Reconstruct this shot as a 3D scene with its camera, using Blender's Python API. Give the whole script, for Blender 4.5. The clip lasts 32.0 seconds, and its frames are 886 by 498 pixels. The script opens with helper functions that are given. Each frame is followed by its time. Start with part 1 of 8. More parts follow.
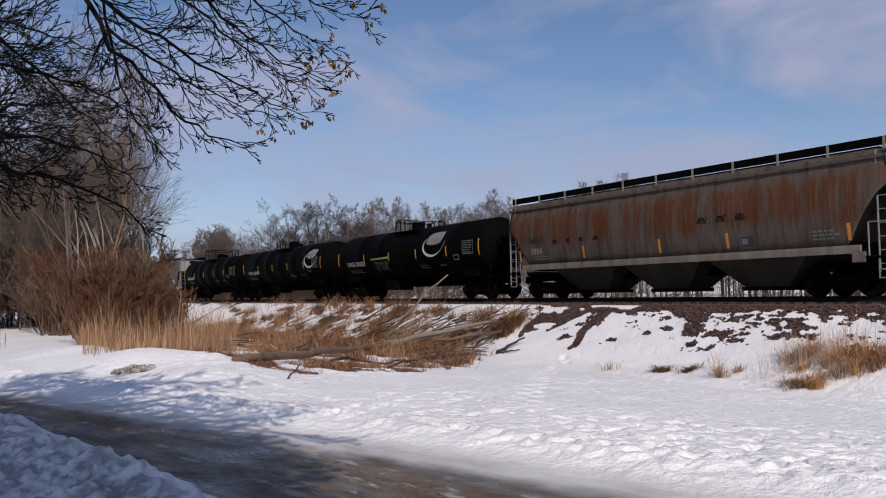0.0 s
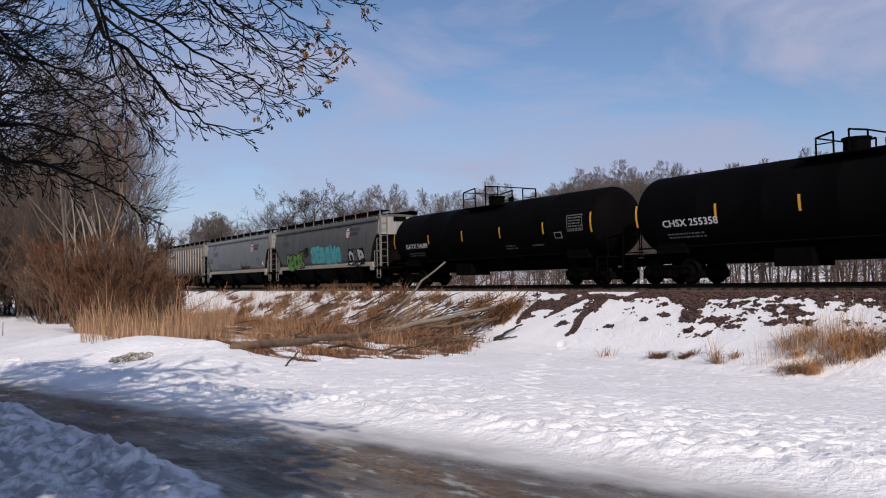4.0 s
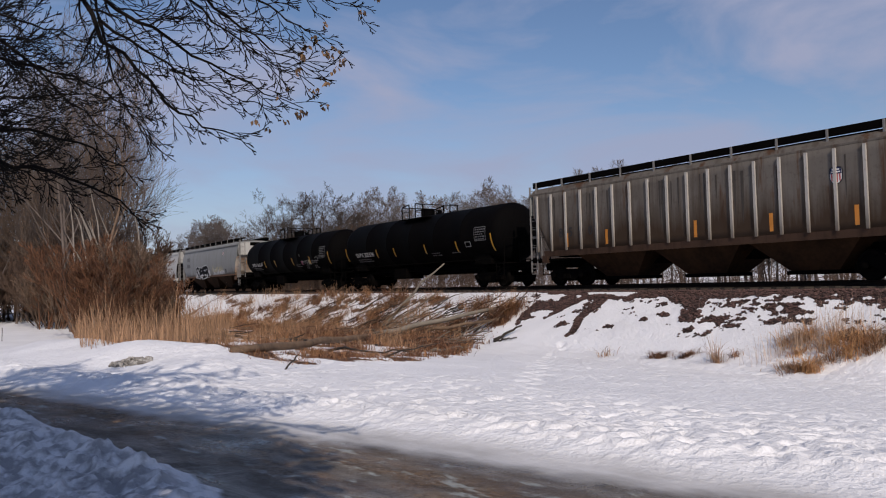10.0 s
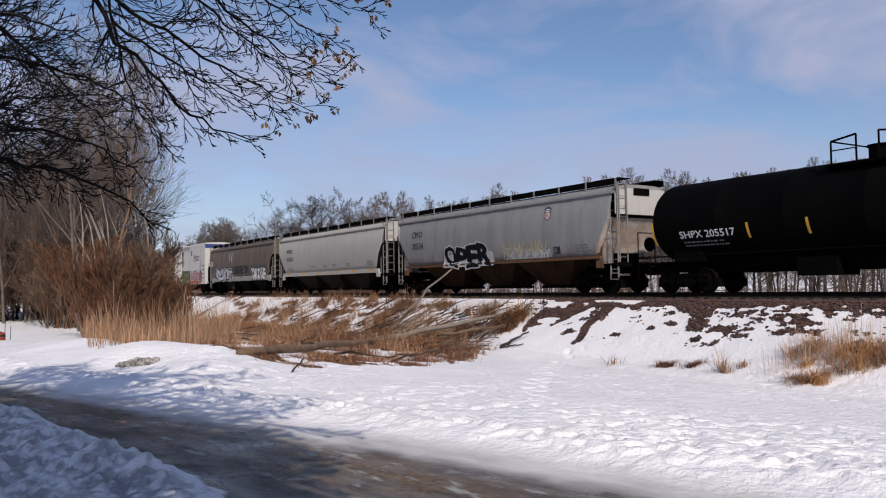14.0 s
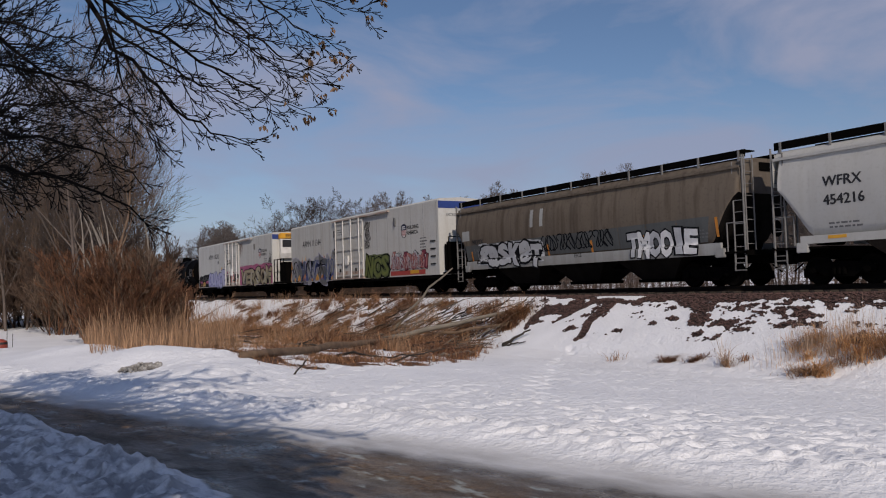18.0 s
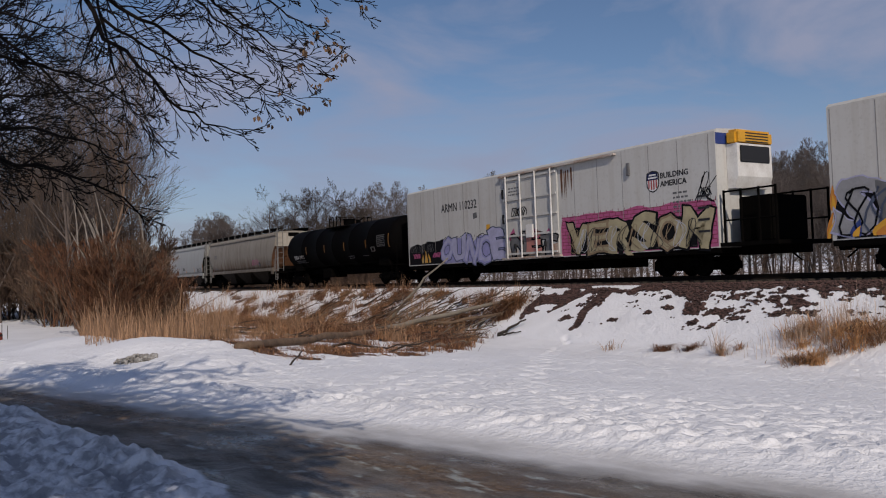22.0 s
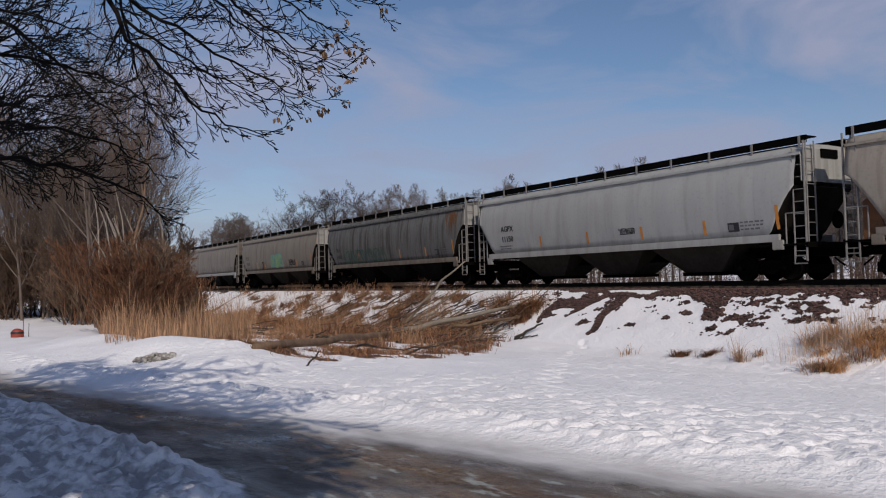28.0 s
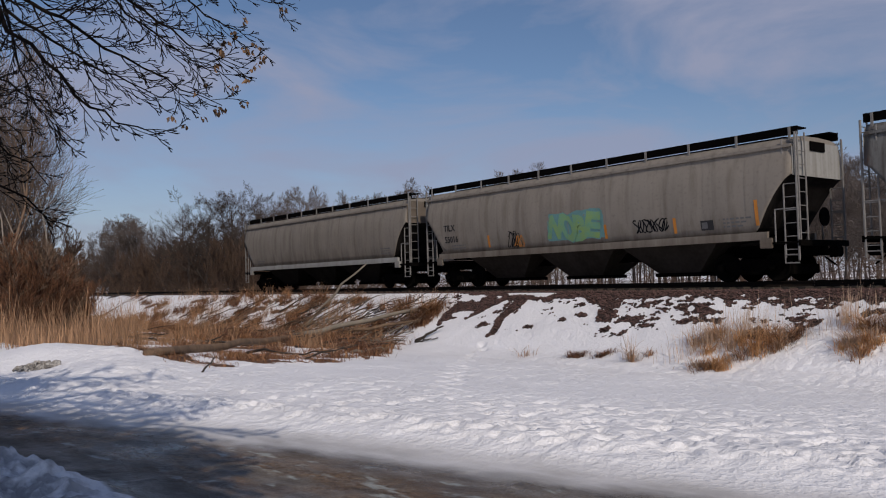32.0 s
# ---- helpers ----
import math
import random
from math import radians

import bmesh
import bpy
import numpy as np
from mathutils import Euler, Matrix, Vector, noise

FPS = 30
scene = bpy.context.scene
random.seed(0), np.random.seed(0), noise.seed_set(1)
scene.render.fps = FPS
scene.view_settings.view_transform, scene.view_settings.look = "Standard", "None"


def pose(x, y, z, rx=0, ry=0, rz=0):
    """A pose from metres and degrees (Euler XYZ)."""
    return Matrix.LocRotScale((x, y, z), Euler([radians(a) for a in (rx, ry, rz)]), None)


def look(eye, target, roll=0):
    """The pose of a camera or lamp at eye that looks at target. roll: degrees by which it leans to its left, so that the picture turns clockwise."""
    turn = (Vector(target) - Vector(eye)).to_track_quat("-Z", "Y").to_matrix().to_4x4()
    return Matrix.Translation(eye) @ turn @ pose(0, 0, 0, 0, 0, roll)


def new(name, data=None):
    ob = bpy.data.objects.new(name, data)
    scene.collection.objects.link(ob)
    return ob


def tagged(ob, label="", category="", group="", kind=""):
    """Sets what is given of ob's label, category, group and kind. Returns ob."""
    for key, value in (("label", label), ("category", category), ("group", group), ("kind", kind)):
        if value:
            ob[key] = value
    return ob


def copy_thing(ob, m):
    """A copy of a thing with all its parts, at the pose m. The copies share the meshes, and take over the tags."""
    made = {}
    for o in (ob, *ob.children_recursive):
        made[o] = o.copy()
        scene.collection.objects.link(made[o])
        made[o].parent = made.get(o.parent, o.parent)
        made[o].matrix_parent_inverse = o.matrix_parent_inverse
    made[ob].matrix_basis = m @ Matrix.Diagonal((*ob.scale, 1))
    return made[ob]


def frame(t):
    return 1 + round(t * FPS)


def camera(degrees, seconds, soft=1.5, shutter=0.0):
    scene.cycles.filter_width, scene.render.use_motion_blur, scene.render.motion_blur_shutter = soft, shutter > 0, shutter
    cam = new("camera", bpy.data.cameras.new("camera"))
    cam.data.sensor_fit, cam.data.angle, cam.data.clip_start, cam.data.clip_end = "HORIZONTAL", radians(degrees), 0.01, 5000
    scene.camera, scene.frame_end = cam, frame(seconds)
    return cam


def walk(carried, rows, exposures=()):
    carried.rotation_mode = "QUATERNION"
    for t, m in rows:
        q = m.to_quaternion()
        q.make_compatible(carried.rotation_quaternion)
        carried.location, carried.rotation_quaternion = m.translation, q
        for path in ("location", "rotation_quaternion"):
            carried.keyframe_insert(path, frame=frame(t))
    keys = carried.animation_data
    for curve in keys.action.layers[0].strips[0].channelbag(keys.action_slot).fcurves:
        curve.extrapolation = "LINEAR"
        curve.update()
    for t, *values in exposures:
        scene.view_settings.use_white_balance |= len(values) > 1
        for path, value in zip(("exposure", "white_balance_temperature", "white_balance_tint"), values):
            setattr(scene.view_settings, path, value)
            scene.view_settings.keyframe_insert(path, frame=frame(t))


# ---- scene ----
# ---------------- camera ----------------
# world: camera over the origin, x right, y ahead, z up, snow field at z = 0
EYE = (0.0, 0.0, 1.75)
cam = camera(57.0, 32.0, 1.1)
# seconds, then the turn about x, y and z in degrees
ANGLES = [
    (0.0, 93.11, 0.92, 0.54),
    (0.5, 93.03, 1.04, 0.51),
    (1.0, 92.92, 0.88, 0.44),
    (1.5, 92.69, 0.74, 0.39),
    (2.0, 92.43, 0.68, 0.35),
    (2.5, 92.03, 0.95, 0.32),
    (3.0, 91.55, 0.99, 0.27),
    (3.5, 92.13, 0.97, 0.33),
    (5.5, 92.26, 1.79, 0.21),
    (6.0, 92.23, 1.85, 0.07),
    (6.5, 92.24, 1.67, -0.04),
    (7.0, 92.27, 1.61, -0.13),
    (7.5, 92.33, 1.55, -0.04),
    (8.0, 92.36, 1.70, 0.07),
    (8.5, 92.39, 1.55, 0.07),
    (9.0, 92.36, 1.40, 0.16),
    (9.5, 92.29, 1.80, 0.26),
    (10.0, 92.32, 1.59, 0.31),
    (10.5, 92.33, 1.58, 0.31),
    (11.0, 92.40, 1.24, 0.21),
    (11.5, 92.50, 0.96, 0.14),
    (12.0, 92.58, 0.61, -0.00),
    (12.5, 92.64, 0.73, 0.08),
    (13.0, 92.65, 0.52, 0.11),
    (13.5, 92.66, 0.51, 0.92),
    (14.0, 92.71, 0.71, 0.82),
    (14.5, 92.76, 1.20, 0.71),
    (16.5, 93.06, 1.73, 0.68),
    (17.0, 93.02, 1.82, 0.64),
    (17.5, 92.86, 1.75, 0.72),
    (18.0, 92.66, 1.80, 0.89),
    (18.5, 92.40, 1.76, 0.94),
    (19.0, 92.24, 1.64, 0.95),
    (19.5, 92.11, 1.81, 0.93),
    (20.0, 92.07, 1.56, 0.87),
    (20.5, 92.06, 1.89, 0.87),
    (21.0, 92.09, 2.07, 0.78),
    (21.5, 92.03, 2.03, 0.61),
    (22.0, 91.96, 2.04, 0.57),
    (22.5, 91.90, 2.14, 0.63),
    (23.0, 91.90, 1.89, 0.81),
    (23.5, 91.96, 1.69, 1.07),
    (24.0, 91.95, 1.66, 1.09),
    (24.5, 91.98, 1.81, 1.10),
    (25.0, 91.97, 2.09, 1.30),
    (25.5, 91.84, 1.58, 1.88),
    (27.5, 92.01, 1.54, 1.73),
    (28.0, 92.18, 1.42, 1.78),
    (28.5, 92.31, 1.77, 1.88),
    (29.0, 92.35, 1.53, 2.59),
    (29.5, 92.38, 1.59, 2.36),
    (30.0, 92.41, 1.34, 1.32),
    (30.5, 92.31, 1.64, 1.00),
    (31.0, 92.31, 2.09, 0.38),
    (31.5, 92.27, 2.22, -1.46),
    (32.0, 92.23, 1.56, -5.18),
]
# the film camera's own exposure drifts: seconds, stops, white balance
EXPOSURE = [(0, -0.28), (1, -0.22), (2, -0.11), (3, -0.13), (6, -0.17), (7, -0.29), (9, -0.34), (10, -0.35), (11, -0.25), (12, -0.14), (13, -0.09), (14.5, -0.16), (17, -0.56), (20, -0.60), (22, -0.66), (23, -0.67), (24, -0.51), (25, -0.48), (30, -0.52), (32, -0.60)]
walk(cam, [(t, pose(*EYE, a, b, c)) for t, a, b, c in ANGLES], [(t, e, 7250, 17 if t < 15 else 16) for t, e in EXPOSURE])

# the railway's own axes: x along the track (the way the train runs), y away from the camera
TRACK = pose(0, 0, 0, 0, 0, -57.21)
TRACK_Y, RAIL_Z = 24.82, 1.45
# metres that the train has run at each whole second
RUN = [0.00, 11.74, 23.49, 35.23, 46.96, 58.70, 70.45, 82.16, 93.83, 105.46, 117.04, 128.58, 140.04, 151.42, 162.72, 173.98, 185.24, 196.51, 207.78, 219.01, 230.20, 241.34, 252.45, 263.49, 274.44, 285.23, 295.89, 306.54, 317.32, 328.27, 339.33, 350.42, 361.49]
# ---------------- light ----------------
SUN_FROM = Vector((0.183, -0.80, 0.573)).normalized()
world = bpy.data.worlds.new("winter_sky")
scene.world = world
world.use_nodes = True
nt = world.node_tree
nt.nodes.clear()
w_out = nt.nodes.new("ShaderNodeOutputWorld")
w_bg = nt.nodes.new("ShaderNodeBackground")
w_sky = nt.nodes.new("ShaderNodeTexSky")
w_sky.sky_type, w_sky.sun_disc = "NISHITA", False
w_sky.sun_elevation = math.asin(SUN_FROM.z)
w_sky.sun_rotation = math.atan2(SUN_FROM.x, SUN_FROM.y)
w_sky.air_density, w_sky.dust_density, w_sky.ozone_density = 1.0, 0.15, 6.5
w_bg.inputs["Strength"].default_value = 0.117
# thin streaky cloud, the same all round the sky
w_co = nt.nodes.new("ShaderNodeTexCoord")
w_map = nt.nodes.new("ShaderNodeMapping")
w_map.inputs["Scale"].default_value = (1.5, 1.5, 5.0)
w_map.inputs["Rotation"].default_value = (0.10, 0.16, 0.3)
w_noise = nt.nodes.new("ShaderNodeTexNoise")
w_noise.inputs["Scale"].default_value = 1.9
w_noise.inputs["Detail"].default_value = 8.0
w_noise.inputs["Roughness"].default_value = 0.55
w_noise.inputs["Distortion"].default_value = 0.5
w_ramp = nt.nodes.new("ShaderNodeMapRange")
w_ramp.inputs["From Min"].default_value, w_ramp.inputs["From Max"].default_value = 0.40, 0.60
w_ramp.inputs["To Min"].default_value, w_ramp.inputs["To Max"].default_value = 0.0, 0.9
w_mix = nt.nodes.new("ShaderNodeMix")
w_mix.data_type = "RGBA"
w_mix.inputs["B"].default_value = (3.5, 4.2, 6.2, 1)
nt.links.new(w_co.outputs["Generated"], w_map.inputs["Vector"])
nt.links.new(w_map.outputs["Vector"], w_noise.inputs["Vector"])
nt.links.new(w_noise.outputs["Fac"], w_ramp.inputs["Value"])
# the veil lies in a sheet well above the horizon and thins out towards the zenith
w_sep = nt.nodes.new("ShaderNodeSeparateXYZ")
w_high = nt.nodes.new("ShaderNodeFloatCurve")
for at, amount in ((0.08, 0.75), (0.16, 0.8), (0.27, 1.0), (0.45, 0.85)):
    w_high.mapping.curves[0].points.new(at, amount)
w_high.mapping.curves[0].points[0].location = (0.0, 0.5)
w_high.mapping.curves[0].points[-1].location = (1.0, 0.15)
w_high.mapping.update()
w_thin = nt.nodes.new("ShaderNodeMath")
w_thin.operation = "MULTIPLY"
nt.links.new(w_co.outputs["Generated"], w_sep.inputs["Vector"])
nt.links.new(w_sep.outputs["Z"], w_high.inputs["Value"])
nt.links.new(w_ramp.outputs["Result"], w_thin.inputs[0])
nt.links.new(w_high.outputs["Value"], w_thin.inputs[1])
nt.links.new(w_thin.outputs[0], w_mix.inputs["Factor"])
nt.links.new(w_sky.outputs["Color"], w_mix.inputs["A"])
# pale haze low over the horizon, all round
w_low = nt.nodes.new("ShaderNodeMapRange")
w_low.inputs["From Min"].default_value, w_low.inputs["From Max"].default_value = 0.0, 0.22
w_low.inputs["To Min"].default_value, w_low.inputs["To Max"].default_value = 0.6, 0.0
w_haze = nt.nodes.new("ShaderNodeMix")
w_haze.data_type = "RGBA"
w_haze.inputs["B"].default_value = (3.25, 3.7, 5.7, 1)
nt.links.new(w_sep.outputs["Z"], w_low.inputs["Value"])
nt.links.new(w_low.outputs["Result"], w_haze.inputs["Factor"])
nt.links.new(w_mix.outputs["Result"], w_haze.inputs["A"])
nt.links.new(w_haze.outputs["Result"], w_bg.inputs["Color"])
nt.links.new(w_bg.outputs["Background"], w_out.inputs["Surface"])

sun_data = bpy.data.lights.new("sun", "SUN")
sun_data.energy, sun_data.angle, sun_data.color = 3.85, radians(0.5), (1.0, 0.96, 0.88)
sun = new("sun", sun_data)
sun.matrix_world = look(SUN_FROM * 50, (0, 0, 0))
scene.view_settings.exposure = 0.0
# ---------------- materials ----------------
def mat(name, color, rough=0.6, metal=0.0, vary=0.25, scale=3.0, bump=0.0, bump_scale=40.0, second=None, stretch=(1, 1, 1), spec=0.5, coords="Object"):
    """Base colour with coarse and fine noise towards a second colour, and fine relief."""
    m = bpy.data.materials.new(name)
    m.use_nodes = True
    t = m.node_tree
    b = t.nodes["Principled BSDF"]
    b.inputs["Roughness"].default_value, b.inputs["Metallic"].default_value = rough, metal
    b.inputs["Specular IOR Level"].default_value = spec
    co = t.nodes.new("ShaderNodeTexCoord")
    mp = t.nodes.new("ShaderNodeMapping")
    mp.inputs["Scale"].default_value = stretch
    t.links.new(co.outputs[coords], mp.inputs["Vector"])
    n1, n2 = t.nodes.new("ShaderNodeTexNoise"), t.nodes.new("ShaderNodeTexNoise")
    n1.inputs["Scale"].default_value, n1.inputs["Detail"].default_value = scale, 5
    n2.inputs["Scale"].default_value, n2.inputs["Detail"].default_value = scale * 9, 3
    for n in (n1, n2):
        t.links.new(mp.outputs["Vector"], n.inputs["Vector"])
    add = t.nodes.new("ShaderNodeMath")
    add.operation = "MULTIPLY_ADD"
    add.inputs[1].default_value = 0.45
    t.links.new(n2.outputs["Fac"], add.inputs[0])
    t.links.new(n1.outputs["Fac"], add.inputs[2])
    rng = t.nodes.new("ShaderNodeMapRange")
    rng.inputs["From Min"].default_value, rng.inputs["From Max"].default_value = 0.5, 1.0
    t.links.new(add.outputs[0], rng.inputs["Value"])
    mix = t.nodes.new("ShaderNodeMix")
    mix.data_type = "RGBA"
    c2 = second or tuple(c * (1 - vary) for c in color)
    mix.inputs["A"].default_value, mix.inputs["B"].default_value = (*color, 1), (*c2, 1)
    t.links.new(rng.outputs["Result"], mix.inputs["Factor"])
    t.links.new(mix.outputs["Result"], b.inputs["Base Color"])
    if bump:
        bn = t.nodes.new("ShaderNodeTexNoise")
        bn.inputs["Scale"].default_value, bn.inputs["Detail"].default_value = bump_scale, 4
        t.links.new(mp.outputs["Vector"], bn.inputs["Vector"])
        bp = t.nodes.new("ShaderNodeBump")
        bp.inputs["Strength"].default_value, bp.inputs["Distance"].default_value = bump, 1.0 / bump_scale
        t.links.new(bn.outputs["Fac"], bp.inputs["Height"])
        t.links.new(bp.outputs["Normal"], b.inputs["Normal"])
    return m


def random_tint(m, low, high):
    """Varies a material from object to object between two brightnesses."""
    t = m.node_tree
    b = t.nodes["Principled BSDF"]
    src = b.inputs["Base Color"].links[0].from_socket
    info = t.nodes.new("ShaderNodeObjectInfo")
    rng = t.nodes.new("ShaderNodeMapRange")
    rng.inputs["To Min"].default_value, rng.inputs["To Max"].default_value = low, high
    t.links.new(info.outputs["Random"], rng.inputs["Value"])
    mul = t.nodes.new("ShaderNodeMix")
    mul.data_type, mul.blend_type = "RGBA", "MULTIPLY"
    mul.inputs["Factor"].default_value = 1
    t.links.new(src, mul.inputs["A"])
    t.links.new(rng.outputs["Result"], mul.inputs["B"])
    t.links.new(mul.outputs["Result"], b.inputs["Base Color"])
    return m


def island_tint(m, low, high):
    """The same from loose piece to loose piece of one mesh."""
    random_tint(m, low, high)
    t = m.node_tree
    geo = t.nodes.new("ShaderNodeNewGeometry")
    for n in t.nodes:
        if n.bl_idname == "ShaderNodeObjectInfo":
            t.links.new(geo.outputs["Random Per Island"], n.outputs["Random"].links[0].to_socket)
    return m


def car_paint(name, color, streak, rust=None, rust_amount=0.0, streak_amount=0.5, rough=0.55, rust_from=None, foot=None):
    """Weathered car paint: streaks running down, grime patches and, where asked for, rust blooms."""
    m = bpy.data.materials.new(name)
    m.use_nodes = True
    t = m.node_tree
    b = t.nodes["Principled BSDF"]
    b.inputs["Roughness"].default_value = rough
    b.inputs["Specular IOR Level"].default_value = 0.08
    co = t.nodes.new("ShaderNodeTexCoord")

    def noise_of(sc, scale, detail=4, rough_=0.55):
        mp = t.nodes.new("ShaderNodeMapping")
        mp.inputs["Scale"].default_value = sc
        t.links.new(co.outputs["Object"], mp.inputs["Vector"])
        n = t.nodes.new("ShaderNodeTexNoise")
        n.inputs["Scale"].default_value, n.inputs["Detail"].default_value, n.inputs["Roughness"].default_value = scale, detail, rough_
        t.links.new(mp.outputs["Vector"], n.inputs["Vector"])
        return n.outputs["Fac"]

    def ramp(src, lo, hi, to=1.0):
        r = t.nodes.new("ShaderNodeMapRange")
        r.interpolation_type = "SMOOTHSTEP"
        r.inputs["From Min"].default_value, r.inputs["From Max"].default_value = lo, hi
        r.inputs["To Max"].default_value = to
        t.links.new(src, r.inputs["Value"])
        return r.outputs["Result"]

    def blend(fac, a, c):
        x = t.nodes.new("ShaderNodeMix")
        x.data_type = "RGBA"
        t.links.new(fac, x.inputs["Factor"])
        for key, v in (("A", a), ("B", c)):
            if isinstance(v, tuple):
                x.inputs[key].default_value = (*v, 1)
            else:
                t.links.new(v, x.inputs[key])
        return x.outputs["Result"]

    col = blend(ramp(noise_of((1, 1, 1), 0.7), 0.35, 0.7, 0.5), color, tuple(0.72 * c + 0.28 * s for c, s in zip(color, streak)))
    col = blend(ramp(noise_of((1.6, 1.6, 0.10), 2.2), 0.42, 0.72, streak_amount), col, streak)
    col = blend(ramp(noise_of((1, 1, 1), 9.0), 0.5, 0.8, 0.35 * streak_amount + 0.1), col, tuple(0.6 * s for s in streak))
    if rust:
        bloom = ramp(noise_of((1.2, 1.2, 0.16), 1.2, 6, 0.65), 0.66 - 0.25 * rust_amount, 0.74 - 0.18 * rust_amount, 0.95)
        if rust_from:
            # blooms run down from the roof and peter out above the sill
            sep = t.nodes.new("ShaderNodeSeparateXYZ")
            t.links.new(co.outputs["Object"], sep.inputs["Vector"])
            ragged = t.nodes.new("ShaderNodeMath")
            ragged.operation = "MULTIPLY_ADD"
            ragged.inputs[1].default_value = 1.6
            t.links.new(noise_of((2.2, 2.2, 0.1), 2.0, 4), ragged.inputs[0])
            t.links.new(sep.outputs["Z"], ragged.inputs[2])
            cut = t.nodes.new("ShaderNodeMath")
            cut.operation = "MULTIPLY"
            t.links.new(bloom, cut.inputs[0])
            t.links.new(ramp(ragged.outputs[0], rust_from + 0.7, rust_from + 1.35), cut.inputs[1])
            runs = t.nodes.new("ShaderNodeMath")
            runs.operation = "MULTIPLY"
            t.links.new(cut.outputs[0], runs.inputs[0])
            t.links.new(ramp(noise_of((4.5, 4.5, 0.14), 2.0, 5, 0.65), 0.24, 0.60), runs.inputs[1])
            sheets = t.nodes.new("ShaderNodeMath")
            sheets.operation = "MULTIPLY"
            t.links.new(runs.outputs[0], sheets.inputs[0])
            t.links.new(ramp(sep.outputs["Z"], 4.0, 3.45), sheets.inputs[1])
            bloom = sheets.outputs[0]
        col = blend(bloom, col, rust)
        if rust_from:
            col = blend(ramp(noise_of((5.0, 5.0, 0.2), 2.2, 6, 0.7), 0.5, 0.75, 0.6), col, streak)
        else:
            col = blend(ramp(noise_of((2.5, 2.5, 0.25), 2.6, 6, 0.7), 0.68 - 0.14 * rust_amount, 0.8 - 0.14 * rust_amount, 0.7), col, tuple(0.45 * r for r in rust))
    if foot:
        # road dirt thrown up from the track: a ragged band along the foot
        top, dirt, amount = foot
        sep = t.nodes.new("ShaderNodeSeparateXYZ")
        t.links.new(co.outputs["Object"], sep.inputs["Vector"])
        rag = t.nodes.new("ShaderNodeMath")
        rag.operation = "MULTIPLY_ADD"
        rag.inputs[1].default_value = 2.2
        t.links.new(noise_of((1.8, 1.8, 0.12), 1.6, 5, 0.6), rag.inputs[0])
        t.links.new(sep.outputs["Z"], rag.inputs[2])
        inv = t.nodes.new("ShaderNodeMapRange")
        inv.inputs["From Min"].default_value, inv.inputs["From Max"].default_value = top + 0.6, top + 1.7
        inv.inputs["To Min"].default_value, inv.inputs["To Max"].default_value = amount, 0.0
        t.links.new(rag.outputs[0], inv.inputs["Value"])
        col = blend(inv.outputs["Result"], col, dirt)
    t.links.new(col, b.inputs["Base Color"])
    bp = t.nodes.new("ShaderNodeBump")
    bp.inputs["Strength"].default_value, bp.inputs["Distance"].default_value = 0.25, 0.02
    t.links.new(noise_of((1, 1, 0.4), 2.0, 2), bp.inputs["Height"])
    t.links.new(bp.outputs["Normal"], b.inputs["Normal"])
    return m


# frames and wheels share a near-black base, far darker than bare steel
M_FRAME = mat("near_black_steel", (0.002, 0.0018, 0.0018), 0.95, 0.0, 0.5, 2.0, second=(0.004, 0.0034, 0.003), spec=0.03)
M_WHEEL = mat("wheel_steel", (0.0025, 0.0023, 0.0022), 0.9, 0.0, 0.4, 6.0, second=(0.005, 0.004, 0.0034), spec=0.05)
M_TANK = mat("black_tank_paint", (0.0020, 0.0020, 0.0023), 0.7, 0.0, 0.3, 1.2, second=(0.0034, 0.003, 0.003), stretch=(1, 1, 0.3), spec=0.02)
M_BRACKET = mat("dull_grey_steel", (0.20, 0.195, 0.19), 0.7, 0, 0.4, 4.0)
M_WHITE = mat("white_paint", (0.78, 0.78, 0.76), 0.5, 0, 0.2, 2.0, second=(0.55, 0.53, 0.5))
M_LETTER = mat("white_lettering", (0.75, 0.75, 0.75), 0.6)
M_LETTER_DIM = mat("faded_lettering", (0.33, 0.33, 0.33), 0.7)
M_BLACK = mat("black_lettering", (0.015, 0.015, 0.017), 0.6)
M_GREYBAR = mat("grey_lettering", (0.13, 0.13, 0.135), 0.7)
M_YELLOW = mat("yellow_marker", (0.72, 0.36, 0.03), 0.5, 0, 0.25, 4.0)
M_DULLAMBER = mat("dull_amber_marker", (0.30, 0.13, 0.015), 0.6, 0, 0.4, 4.0)
M_ORANGE = mat("orange_marker", (0.6, 0.22, 0.03), 0.5, 0, 0.3, 4.0)
M_BLUE = mat("blue_band", (0.02, 0.05, 0.22), 0.5)
M_NAVY = mat("navy_emblem", (0.012, 0.02, 0.075), 0.6, spec=0.2)
M_RED = mat("red_paint", (0.45, 0.06, 0.05), 0.55)
M_TEAL = mat("teal_spray", (0.06, 0.42, 0.44), 0.6, 0, 0.3, 2.0)
M_TEALDK = mat("dark_teal_spray", (0.012, 0.085, 0.06), 0.6, 0, 0.3, 2.0)
M_TEAL2 = mat("pale_teal_spray", (0.13, 0.30, 0.30), 0.6, 0, 0.3, 2.0)
M_GREEN2 = mat("lime_spray", (0.30, 0.42, 0.08), 0.6, 0, 0.3, 2.0)
M_LIMEDIM = mat("faded_lime_spray", (0.21, 0.33, 0.10), 0.6, 0, 0.35, 2.0, second=(0.10, 0.30, 0.24))
M_GREEN = mat("green_spray", (0.10, 0.28, 0.05), 0.6, 0, 0.4, 3.0)
M_MOSS = mat("olive_spray", (0.10, 0.13, 0.03), 0.6, 0, 0.4, 3.0)
